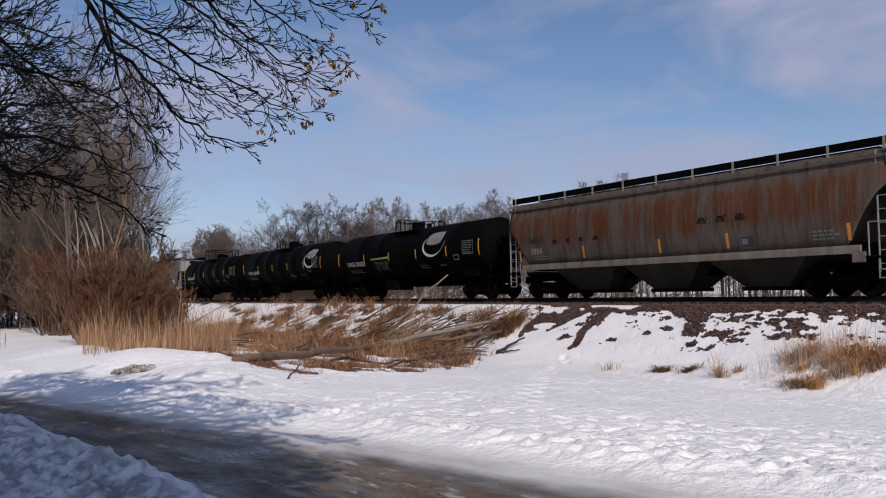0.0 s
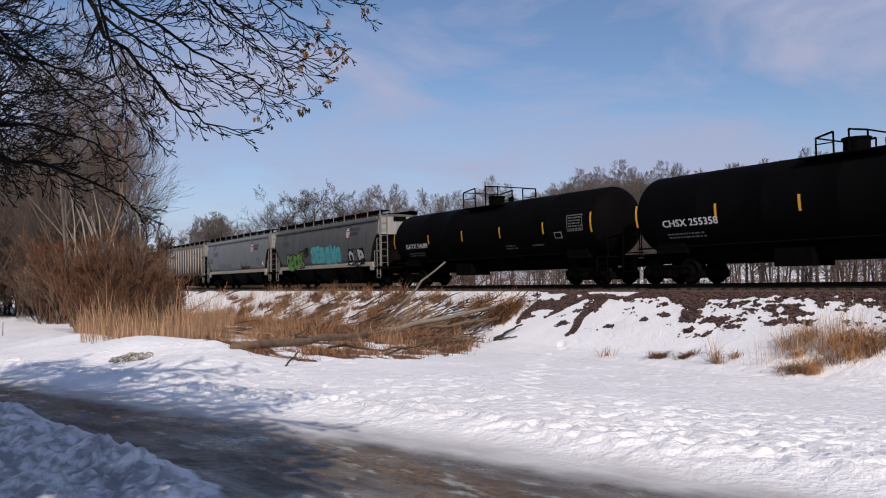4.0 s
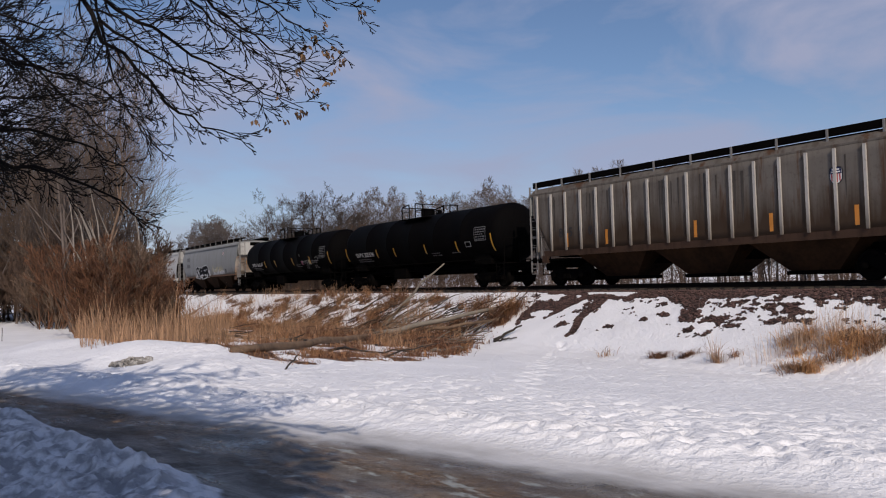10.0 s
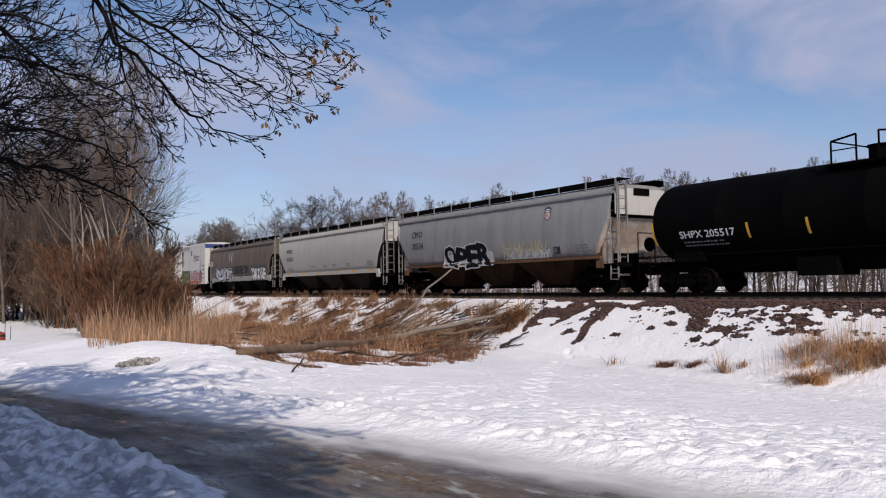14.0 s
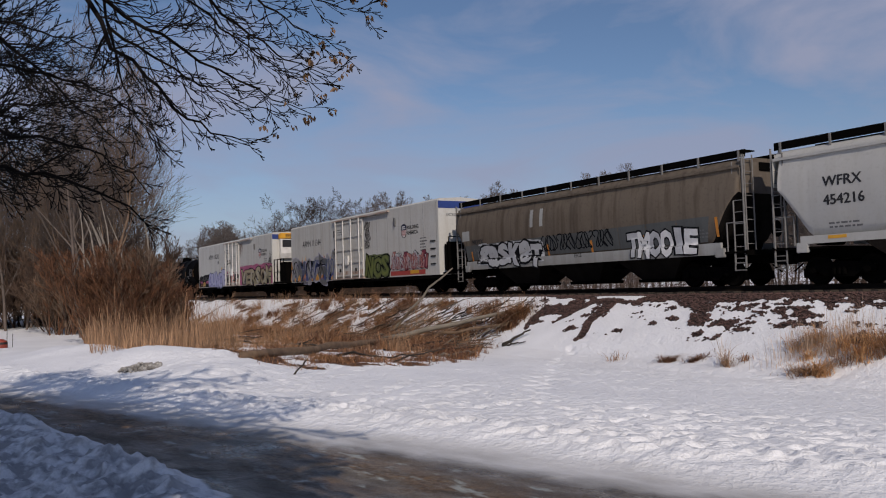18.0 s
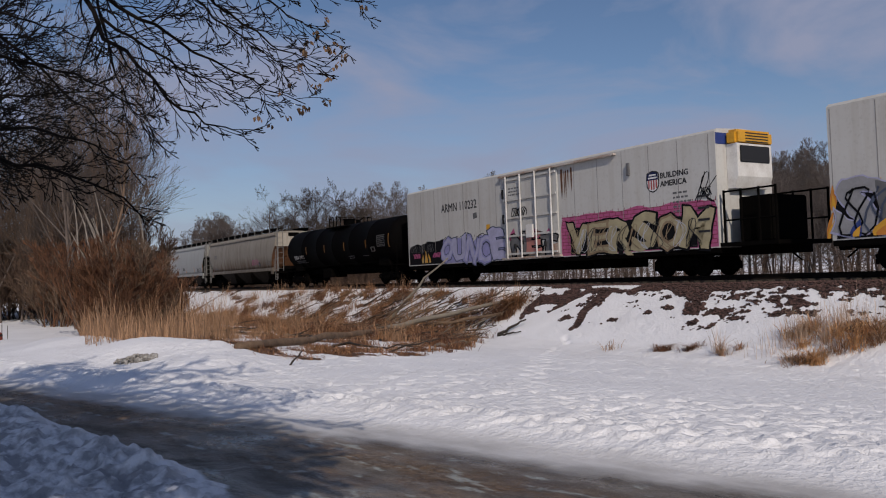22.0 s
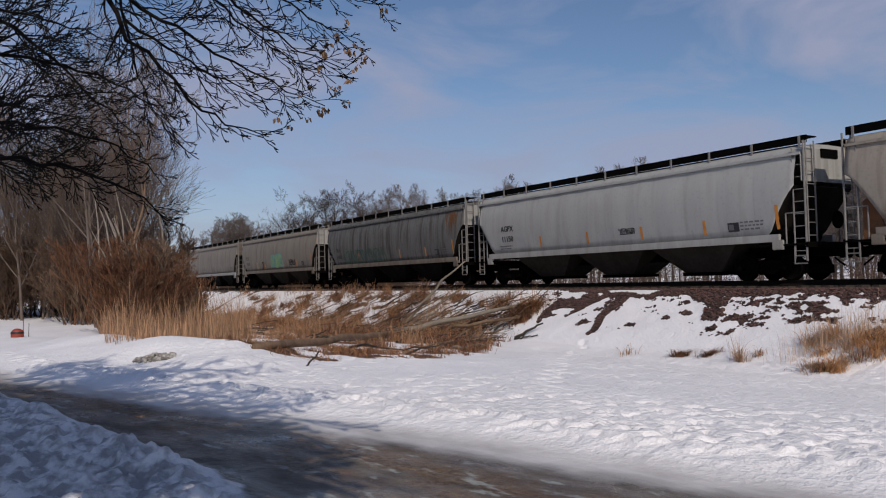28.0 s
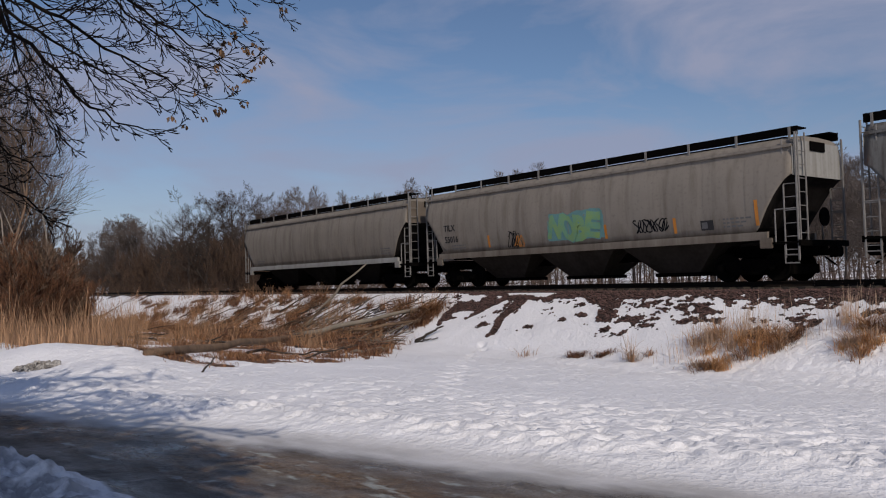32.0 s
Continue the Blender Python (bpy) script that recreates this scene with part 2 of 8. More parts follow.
M_PINK = mat("pink_spray", (0.50, 0.10, 0.24), 0.6, 0, 0.3, 3.0)
M_SALMON = mat("salmon_spray", (0.50, 0.20, 0.17), 0.6, 0, 0.3, 3.0)
M_LILAC = mat("lilac_spray", (0.30, 0.30, 0.55), 0.6, 0, 0.3, 3.0)
M_TAN = mat("tan_spray", (0.42, 0.36, 0.22), 0.6, 0, 0.3, 3.0)
M_SILVER = mat("silver_spray", (0.50, 0.51, 0.53), 0.5, 0.1, 0.2, 3.0)
M_STEEL = mat("grey_spray", (0.30, 0.30, 0.31), 0.6, 0, 0.3, 3.0)
M_INK = mat("black_spray", (0.008, 0.008, 0.010), 0.8, spec=0.1)
M_SLATE = mat("slate_blue_spray", (0.06, 0.08, 0.13), 0.6, 0, 0.4, 3.0)
M_OLIVE2 = mat("bright_olive_spray", (0.16, 0.19, 0.04), 0.6, 0, 0.4, 3.0)
M_DARKRED = mat("dark_red_spray", (0.22, 0.03, 0.06), 0.6, 0, 0.3, 3.0)
M_PALELILAC = mat("pale_lilac_spray", (0.42, 0.42, 0.60), 0.6, 0, 0.3, 3.0)
M_BROWNTAN = mat("brown_tan_spray", (0.28, 0.20, 0.12), 0.6, 0, 0.3, 3.0)
M_REEFER = car_paint("white_reefer_paint", (0.53, 0.53, 0.51), (0.38, 0.345, 0.30), streak_amount=0.35)
M_RAIL = mat("rail_steel", (0.008, 0.0065, 0.006), 0.8, 0.0, 0.4, 5.0, second=(0.016, 0.011, 0.008), spec=0.1)
M_TIE = random_tint(mat("tarred_tie_wood", (0.05, 0.04, 0.032), 0.85, 0, 0.5, 6.0, 0.5, 60, stretch=(4, 0.6, 4)), 0.7, 1.3)
M_BALLAST = island_tint(mat("ballast_stone", (0.082, 0.044, 0.038), 0.9, 0, 0.4, 8.0, 0.4, 60), 0.4, 1.75)
M_BARK = mat("dark_bark", (0.045, 0.035, 0.028), 0.9, 0, 0.5, 8.0, 0.6, 50)
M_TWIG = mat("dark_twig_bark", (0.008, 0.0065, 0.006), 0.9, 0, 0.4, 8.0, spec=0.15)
M_FARBARK = island_tint(mat("grey_brown_bark", (0.135, 0.105, 0.09), 0.9, 0, 0.4, 2.0), 0.6, 1.35)
M_SHRUB = island_tint(mat("reddish_twig_bark", (0.165, 0.072, 0.036), 0.9, 0, 0.4, 2.0), 0.5, 1.4)
M_DULLTWIG = island_tint(mat("dull_brown_twig_bark", (0.105, 0.063, 0.042), 0.9, 0, 0.4, 2.0), 0.5, 1.4)
M_HAZEBARK = island_tint(mat("pale_grey_bark", (0.155, 0.128, 0.118), 0.9, 0, 0.4, 2.0), 0.6, 1.35)
M_DARKBARK = island_tint(mat("dark_brown_bark", (0.07, 0.052, 0.043), 0.9, 0, 0.4, 2.0), 0.6, 1.4)
M_PALETWIG = island_tint(mat("pale_brown_twig_bark", (0.19, 0.125, 0.085), 0.9, 0, 0.4, 2.0), 0.45, 1.4)
M_PALEBARK = mat("pale_bark", (0.30, 0.26, 0.22), 0.9, 0, 0.5, 5.0, 0.4, 40)
M_STRAW = island_tint(mat("pale_straw_grass", (0.68, 0.37, 0.17), 0.8, 0, 0.3, 2.0), 0.55, 1.3)
M_GRASS = island_tint(mat("dry_golden_grass", (0.37, 0.185, 0.088), 0.8, 0, 0.35, 2.0), 0.35, 1.5)
M_STALK = island_tint(mat("pale_seed_stalk", (0.62, 0.44, 0.32), 0.8, 0, 0.3, 2.0), 0.6, 1.2)
M_REED = island_tint(mat("pale_dry_reed", (0.42, 0.245, 0.14), 0.8, 0, 0.3, 2.0), 0.4, 1.35)
M_BROWNGRASS = island_tint(mat("brown_dead_grass", (0.20, 0.088, 0.043), 0.85, 0, 0.4, 2.0), 0.35, 1.6)
M_LOG = mat("weathered_log_wood", (0.21, 0.135, 0.085), 0.85, 0, 0.6, 3.0, 0.8, 30, stretch=(1, 1, 1))
M_GREYWOOD = mat("bleached_grey_wood", (0.22, 0.19, 0.155), 0.85, 0, 0.35, 4.0, 0.5, 40)
M_LEAF = random_tint(mat("dry_tan_leaf", (0.21, 0.12, 0.064), 0.75, 0, 0.4, 12.0), 0.25, 1.3)
M_DIRTSNOW = island_tint(mat("dirty_ice_crust", (0.42, 0.41, 0.39), 0.85, 0, 0.6, 6.0, 0.9, 24, second=(0.20, 0.18, 0.16)), 0.5, 1.3)
# ---------------- building tools ----------------
def mesh_of(bm, name, smooth=False):
    me = bpy.data.meshes.new(name)
    bm.normal_update()
    bm.to_mesh(me)
    bm.free()
    if smooth:
        me.shade_smooth()
    return me


def part(name, bm, material, parent, label="", m=None, smooth=False):
    """One mesh object, from a bmesh or a ready mesh, under a thing or a part."""
    me = mesh_of(bm, name, smooth) if isinstance(bm, bmesh.types.BMesh) else bm
    if material and not me.materials:
        me.materials.append(material)
    ob = new(name, me)
    ob.parent = parent
    if m is not None:
        ob.matrix_basis = m
    if label:
        ob["label"] = label
    return ob


def thing(name, label, category, m=None, group="", kind=""):
    ob = new(name)
    ob.empty_display_size = 0.3
    if m is not None:
        ob.matrix_basis = m
    return tagged(ob, label, category, group, kind)


def box(bm, x0, x1, y0, y1, z0, z1):
    v = [bm.verts.new((x, y, z)) for x in (x0, x1) for y in (y0, y1) for z in (z0, z1)]
    for f in ((0, 1, 3, 2), (4, 6, 7, 5), (0, 4, 5, 1), (2, 3, 7, 6), (0, 2, 6, 4), (1, 5, 7, 3)):
        bm.faces.new([v[i] for i in f])
    return v


def bevel_box(x0, x1, y0, y1, z0, z1, r=0.02):
    bm = bmesh.new()
    box(bm, x0, x1, y0, y1, z0, z1)
    bmesh.ops.bevel(bm, geom=bm.edges[:], offset=r, segments=2, affect="EDGES")
    return bm


def rod(bm, a, b, r, n=6):
    """A round bar from a to b."""
    a, b = Vector(a), Vector(b)
    q = (b - a).to_track_quat("Z", "Y")
    ring = [[bm.verts.new(p + q @ Vector((r * math.cos(k * math.tau / n), r * math.sin(k * math.tau / n), 0))) for k in range(n)] for p in (a, b)]
    for k in range(n):
        bm.faces.new((ring[0][k], ring[0][(k + 1) % n], ring[1][(k + 1) % n], ring[1][k]))
    bm.faces.new(ring[0][::-1]), bm.faces.new(ring[1])


def prism(bm, pts, y0, y1):
    """A plate of outline pts (x, z), from y0 to y1."""
    a = [bm.verts.new((x, y0, z)) for x, z in pts]
    b = [bm.verts.new((x, y1, z)) for x, z in pts]
    n = len(pts)
    bm.faces.new(a), bm.faces.new(b[::-1])
    for k in range(n):
        bm.faces.new((a[k], b[k], b[(k + 1) % n], a[(k + 1) % n]))


def turned(bm, profile, n=24, axis="Y", cx=0.0, cy=0.0, cz=0.0):
    """A body of revolution: profile of (along, radius)."""
    rings = []
    for along, r in profile:
        ring = []
        for k in range(n):
            c, s = r * math.cos(k * math.tau / n), r * math.sin(k * math.tau / n)
            ring.append(bm.verts.new({"X": (cx + along, cy + c, cz + s), "Y": (cx + c, cy + along, cz + s), "Z": (cx + c, cy + s, cz + along)}[axis]))
        rings.append(ring)
    for a, b in zip(rings, rings[1:]):
        for k in range(n):
            bm.faces.new((a[k], a[(k + 1) % n], b[(k + 1) % n], b[k]))
    bm.faces.new(rings[0][::-1]), bm.faces.new(rings[-1])
    bmesh.ops.recalc_face_normals(bm, faces=bm.faces[:])


def words(text, size, wide=1.0, bold=0.0):
    """A flat mesh of lettering in the x-z plane that faces -y, its lower left corner at the origin."""
    cu = bpy.data.curves.new("lettering", "FONT")
    cu.body, cu.size, cu.offset, cu.resolution_u = text, size, bold, 2
    ob = bpy.data.objects.new("lettering", cu)
    me = bpy.data.meshes.new_from_object(ob)
    bpy.data.objects.remove(ob)
    bpy.data.curves.remove(cu)
    me.transform(Matrix(((wide, 0, 0, 0), (0, 0, -1, 0), (0, 1, 0, 0), (0, 0, 0, 1))))
    me.materials.clear()
    return me


def hash2(ix, iy, seed):
    h = (ix * 374761393 + iy * 668265263 + seed * 974634777) & 0xFFFFFFFF
    h = ((h ^ (h >> 13)) * 1274126177) & 0xFFFFFFFF
    return ((h ^ (h >> 16)) & 0xFFFF) / 65535.0


def vnoise(x, y, scale, seed=0):
    """Smooth value noise on arrays, 0 to 1."""
    x, y = np.asarray(x, float) / scale + 500.0, np.asarray(y, float) / scale + 500.0
    ix, iy = np.floor(x).astype(np.int64), np.floor(y).astype(np.int64)
    u, v = x - ix, y - iy
    u, v = u * u * (3 - 2 * u), v * v * (3 - 2 * v)
    a, b = hash2(ix, iy, seed), hash2(ix + 1, iy, seed)
    c, d = hash2(ix, iy + 1, seed), hash2(ix + 1, iy + 1, seed)
    return (a * (1 - u) + b * u) * (1 - v) + (c * (1 - u) + d * u) * v


def fnoise(x, y, scale, seed=0, octaves=4):
    out, amp, tot = 0, 1.0, 0
    for k in range(octaves):
        out = out + amp * vnoise(x, y, scale / 2 ** k, seed + 7 * k)
        tot += amp
        amp *= 0.5
    return out / tot


def sstep(x, a, b):
    t = np.clip((np.asarray(x, float) - a) / (b - a), 0, 1)
    return t * t * (3 - 2 * t)


class Tubes:
    """Gathers many tapered tubes into one mesh."""

    def __init__(self):
        self.v, self.f = [], []

    def add(self, pts, radii, n=4):
        base = len(self.v)
        pts = [Vector(p) for p in pts]
        for i, p in enumerate(pts):
            d = (pts[min(i + 1, len(pts) - 1)] - pts[max(i - 1, 0)]).normalized()
            a = d.cross(Vector((0.31, 0.52, 0.8))).normalized()
            b = d.cross(a)
            for k in range(n):
                c, s = math.cos(k * math.tau / n), math.sin(k * math.tau / n)
                self.v.append(p + (a * c + b * s) * radii[i])
        for i in range(len(pts) - 1):
            for k in range(n):
                o, k2 = base + i * n, (k + 1) % n
                self.f.append((o + k, o + k2, o + n + k2, o + n + k))

    def mesh(self, name, material, smooth=True):
        me = bpy.data.meshes.new(name)
        me.from_pydata(self.v, [], self.f)
        me.materials.append(material)
        if smooth:
            me.shade_smooth()
        return me
# ---------------- ground ----------------
CT, ST = math.cos(radians(-57.21)), math.sin(radians(-57.21))


def along(x, y):
    return CT * x + ST * y


def across(x, y):
    return -ST * x + CT * y


def path_offset(x, y):
    """Metres past the near edge of the icy drive."""
    return (x + 2.03) * 0.728 + (y - 7.28) * 0.685


def path_width(x):
    return np.clip(2.45 + 0.17 * np.asarray(x, float), 0.9, 3.2)


def brush_edge(w):
    """Where along the track the brush begins, at each distance from it."""
    return np.interp(w, [5.8, 9.5, 12.9, 16.8, 19.0, 21.4, 23.0], [-16.6, -16.9, -19.4, -24.2, -26.4, -27.2, -27.8])


def brush_mask(x, y):
    """1 where the slope is grown over with brush and dead grass."""
    s, w = along(x, y), across(x, y)
    wob = 1.2 * (fnoise(x, y, 2.2, 5) - 0.5)
    return sstep(brush_edge(w) - s + wob, -0.3, 0.7) * sstep(w + wob, 5.5, 6.6) * (1 - sstep(w, 26.5, 29))


STEPS_Y = np.arange(13.6, 30.2, 0.62)
STEPS_X = np.interp(STEPS_Y, [13.9, 20.95, 27.7, 30.2], [1.26, 2.26, 3.47, 4.64]) + 0.13 * (-1.0) ** np.arange(len(STEPS_Y))


def footprints(x, y):
    """Depth of a trodden line of old footprints across the field."""
    k = np.clip(np.rint((y - STEPS_Y[0]) / 0.62).astype(int), 0, len(STEPS_Y) - 1)
    return 0.11 * np.exp(-(((x - STEPS_X[k]) / 0.13) ** 4 + ((y - STEPS_Y[k]) / 0.20) ** 4))


def ground_z(x, y):
    x, y = np.asarray(x, float), np.asarray(y, float)
    s, w = along(x, y), across(x, y)
    z = 0.10 * (fnoise(x, y, 9.0, 1) - 0.5) + 0.025 * (fnoise(x, y, 1.3, 2) - 0.5)
    p = path_offset(x, y)
    wd = path_width(x)
    far = np.hypot(x, y)
    near = 1 - sstep(far, 22, 40)
    # trodden and thawed lumps in the snow beside the drive
    lumps = 0.034 * (fnoise(x, y, 0.15, 3, 2) - 0.5) + 0.016 * sstep(fnoise(x, y, 0.12, 4, 1), 0.5, 0.7) + 0.012 * (fnoise(x, y, 0.45, 5, 2) - 0.5)
    mound = 1 - sstep(p, -0.5, 0.0)
    lumps = lumps - 0.06 * sstep(fnoise(x, y, 0.15, 17, 1), 0.64, 0.80) * sstep(fnoise(x, y, 3.5, 18, 2), 0.28, 0.5)
    z = z + lumps * near * (sstep(p - wd, 0.55, 1.5) * (1 - 0.55 * sstep(far, 10, 17)) + 1.3 * mound)
    # broken crust on the near bank
    crest = 1 - np.abs(2 * fnoise(x, y, 0.55, 51, 3) - 1)
    shard = 1 - np.abs(2 * fnoise(x, y, 0.14, 58, 2) - 1)
    worn = 1 - sstep(x, -2.9, -1.6)
    z = z + mound * near * (0.35 + 0.65 * worn) * (0.11 * crest ** 2 + 0.06 * shard ** 2 + 0.05 * sstep(fnoise(x, y, 0.22, 52, 2), 0.46, 0.56) - 0.06 * sstep(fnoise(x, y, 0.3, 53, 1), 0.6, 0.8) - 0.06)
    # the drive is a worn hollow with low ploughed edges
    inside = sstep(p, -0.15, 0.2) * (1 - sstep(p - wd, -0.1, 1.0))
    z = z * (1 - 0.85 * inside) - 0.07 * inside
    # frozen slush and wheel-worn lumps on the drive
    z = z + inside * near * (0.016 * (fnoise(p * 2.5, x - y, 0.35, 55, 3) - 0.5) + 0.012 * sstep(fnoise(p * 2.0, x - y, 0.8, 56, 3), 0.54, 0.64) + 0.03 * (fnoise(x, y, 1.2, 57, 2) - 0.5)) * (1 - sstep(p - wd, -0.4, 0.2))
    z = z + 0.12 * np.exp(-((p + 0.45) / 0.42) ** 2) * near * worn * (0.3 + 0.7 * vnoise(x, y, 0.55, 8) + 0.7 * vnoise(x, y, 0.14, 59) ** 2) + 0.02 * mound * near
    ridge = np.exp(-((p - wd - 1.15 + 0.35 * (vnoise(x, y, 1.6, 7) - 0.5)) / 0.42) ** 2) * near
    z = z + ridge * (0.03 + 0.055 * sstep(fnoise(x, y, 0.12, 19, 1), 0.40, 0.66) + 0.03 * fnoise(x, y, 0.4, 20, 2))
    # ploughed bank between the drive and the reeds
    berm = np.exp(-((p - wd - 4.2 + 1.2 * vnoise(x, y, 4, 6)) / 1.5) ** 2) * sstep(-x, 3.4, 5.6) * (1 - 0.85 * sstep(-x, 11.5, 14)) * near
    z = z + berm * (0.10 + 0.62 * fnoise(x, y, 2.6, 9, 2))
    # the field falls to a ditch, then the embankment climbs to the track bed
    e = np.interp(w, [6.0, 8.0, 17.8, 18.9, 22.3, 22.9, 26.8, 27.4, 30.5, 34.0], [0.0, -0.05, -0.82, -0.66, 0.98, 1.18, 1.18, 1.0, -0.3, -0.35])
    flat = sstep(w, 22, 23) * (1 - sstep(w, 26.8, 28))
    rough = sstep(w, 17.5, 19.5) * (1 - flat)
    z = z * (1 - 0.8 * flat) + e + 0.12 * rough * (fnoise(s, w, 1.4, 14, 3) - 0.5)
    b = brush_mask(x, y)
    z = z - footprints(x, y) * (1 - 0.6 * vnoise(x, y, 0.3, 91))
    return z + b * (1 - flat) * 0.26 * (fnoise(x, y, 1.5, 12) - 0.45)


def ballast_mask(x, y):
    """1 on bare ballast; tongues of it run down through the snow."""
    s, w = along(x, y), across(x, y)
    reach = 22.18 + 0.6 * (fnoise(s, w * 0.25, 1.3, 21, 3) - 0.5)
    for at, slant, wide, deep in ((-18.8, 0.62, 0.42, 2.1), (-23.3, 0.25, 0.26, 2.4), (-25.6, -0.05, 1.2, 2.0), (-14.2, 0.5, 0.2, 0.5)):
        lean = at + slant * (22.2 - w) + 0.5 * (vnoise(s * 0 + 3.3, w, 0.8, 22) - 0.5)
        reach = reach - deep * np.exp(-((s - lean) / wide) ** 4)
    reach = reach + 0.75 * (fnoise(s, w, 0.35, 23, 3) - 0.5) + 0.2 * sstep(s, -17.6, -16.2)
    bare = sstep(w, reach - 0.05, reach + 0.05)
    spots = sstep(fnoise(s * 0.55, w * 1.3, 0.32, 33, 3), 0.655, 0.68) * sstep(s, -19.5, -17) * sstep(w + 0.5 * vnoise(s, w, 1.5, 35), 20.4, 21.6)
    spots = np.maximum(spots, sstep(fnoise(s * 0.8, w * 1.3, 0.5, 34, 3), 0.66, 0.69) * sstep(s, -25, -23.5) * sstep(w, 19.6, 20.6))
    spots = np.maximum(spots, sstep(fnoise(s * 0.8, w * 1.4, 0.17, 36, 2), 0.69, 0.74) * sstep(w + 0.8 * (vnoise(s, w, 1.1, 37) - 0.5), 20.3, 22.0))
    snow_on = sstep(fnoise(s * 0.4, w, 0.6, 31, 3), 0.64, 0.68) * (1 - sstep(w, 22.75, 23.1))
    m = np.clip(np.maximum(bare, spots) * (1 - snow_on), 0, 1) * (1 - sstep(w, 27.4, 28.2))
    return m * (1 - brush_mask(x, y) * (1 - sstep(w, 22.9, 23.2)))


def axis(stops):
    """Coordinates from (start, step) stretches."""
    out = []
    for (a, step), (b, _) in zip(stops, stops[1:]):
        out += list(np.arange(a, b - step * 0.3, step))
    return np.array(out + [stops[-1][0]])


GX = axis([(-2400, 400), (-400, 60), (-100, 12), (-40, 1.0), (-20, 0.3), (-10, 0.055), (-4.8, 0.028), (-0.8, 0.055), (12.5, 0.25), (22, 0.7), (40, 12), (100, 60), (400, 400), (2400, 1)])
GY = axis([(-2400, 400), (-400, 60), (-100, 12), (-20, 0.6), (-8, 0.15), (-4, 0.09), (4, 0.05), (5.4, 0.028), (9.6, 0.05), (13, 0.07), (22, 0.13), (38, 0.40), (70, 2.0), (110, 20), (400, 400), (2800, 1)])
gx, gy = np.meshgrid(GX, GY)
gz = ground_z(gx, gy)
nx, ny = len(GX), len(GY)
gv = np.stack([gx.ravel(), gy.ravel(), gz.ravel()], 1)
idx = np.arange(nx * ny).reshape(ny, nx)
gf = np.stack([idx[:-1, :-1].ravel(), idx[:-1, 1:].ravel(), idx[1:, 1:].ravel(), idx[1:, :-1].ravel()], 1)
gme = bpy.data.meshes.new("ground")
gme.from_pydata(gv.tolist(), [], gf.tolist())
gme.shade_smooth()
p = path_offset(gx, gy)
reach = 1 - sstep(np.hypot(gx, gy), 30, 50)
q = p - path_width(gx)
wet = sstep(p + 0.45 * sstep(gx, -2.9, -1.5) + 0.35 * (fnoise(gx, gy, 0.5, 40) - 0.5), -0.02, 0.16) * (1 - sstep(q + 0.35 * (fnoise(gx, gy, 0.9, 41) - 0.5), -0.55, 0.30)) * reach
# the drive's far margin: trodden snow turned to pale ice
rim = sstep(p, 0.0, 0.2) * (1 - sstep(q + 0.3 * (fnoise(gx, gy, 0.8, 42) - 0.5), 0.0, 0.75)) * reach
# sand and mud along the wheel tracks
mud = np.exp(-((p - 1.2) / 0.62) ** 2) * sstep(fnoise(p * 2.2, gx - gy, 1.3, 47, 3), 0.30, 0.50) * reach
far_litter = sstep(across(gx, gy), 27, 30) * sstep(fnoise(gx, gy, 3.0, 77, 4), 0.36, 0.56)
g_s, g_w = along(gx, gy), across(gx, gy)
streak = fnoise((g_s + 1.3 * g_w) * 0.35, g_w - 0.2 * g_s, 0.75, 44, 5)
bare_from = 0.46 + 0.11 * sstep(g_w, 10, 16)
litter = np.clip(brush_mask(gx, gy) * sstep(streak - bare_from, 0.0, 0.07) * (1 - 0.9 * sstep(g_w, 22.3, 22.7) * sstep(vnoise(g_s, g_w, 2.0, 46), 0.25, 0.5)) + 0.62 * far_litter, 0, 1)
for name, values in (("wet", wet), ("rim", rim), ("mud", mud), ("bank", 1 - sstep(p, -0.6, -0.05)), ("stone", ballast_mask(gx, gy)), ("litter", litter)):
    gme.attributes.new(name, "FLOAT", "POINT").data.foreach_set("value", np.ascontiguousarray(values.ravel(), dtype=np.float32))


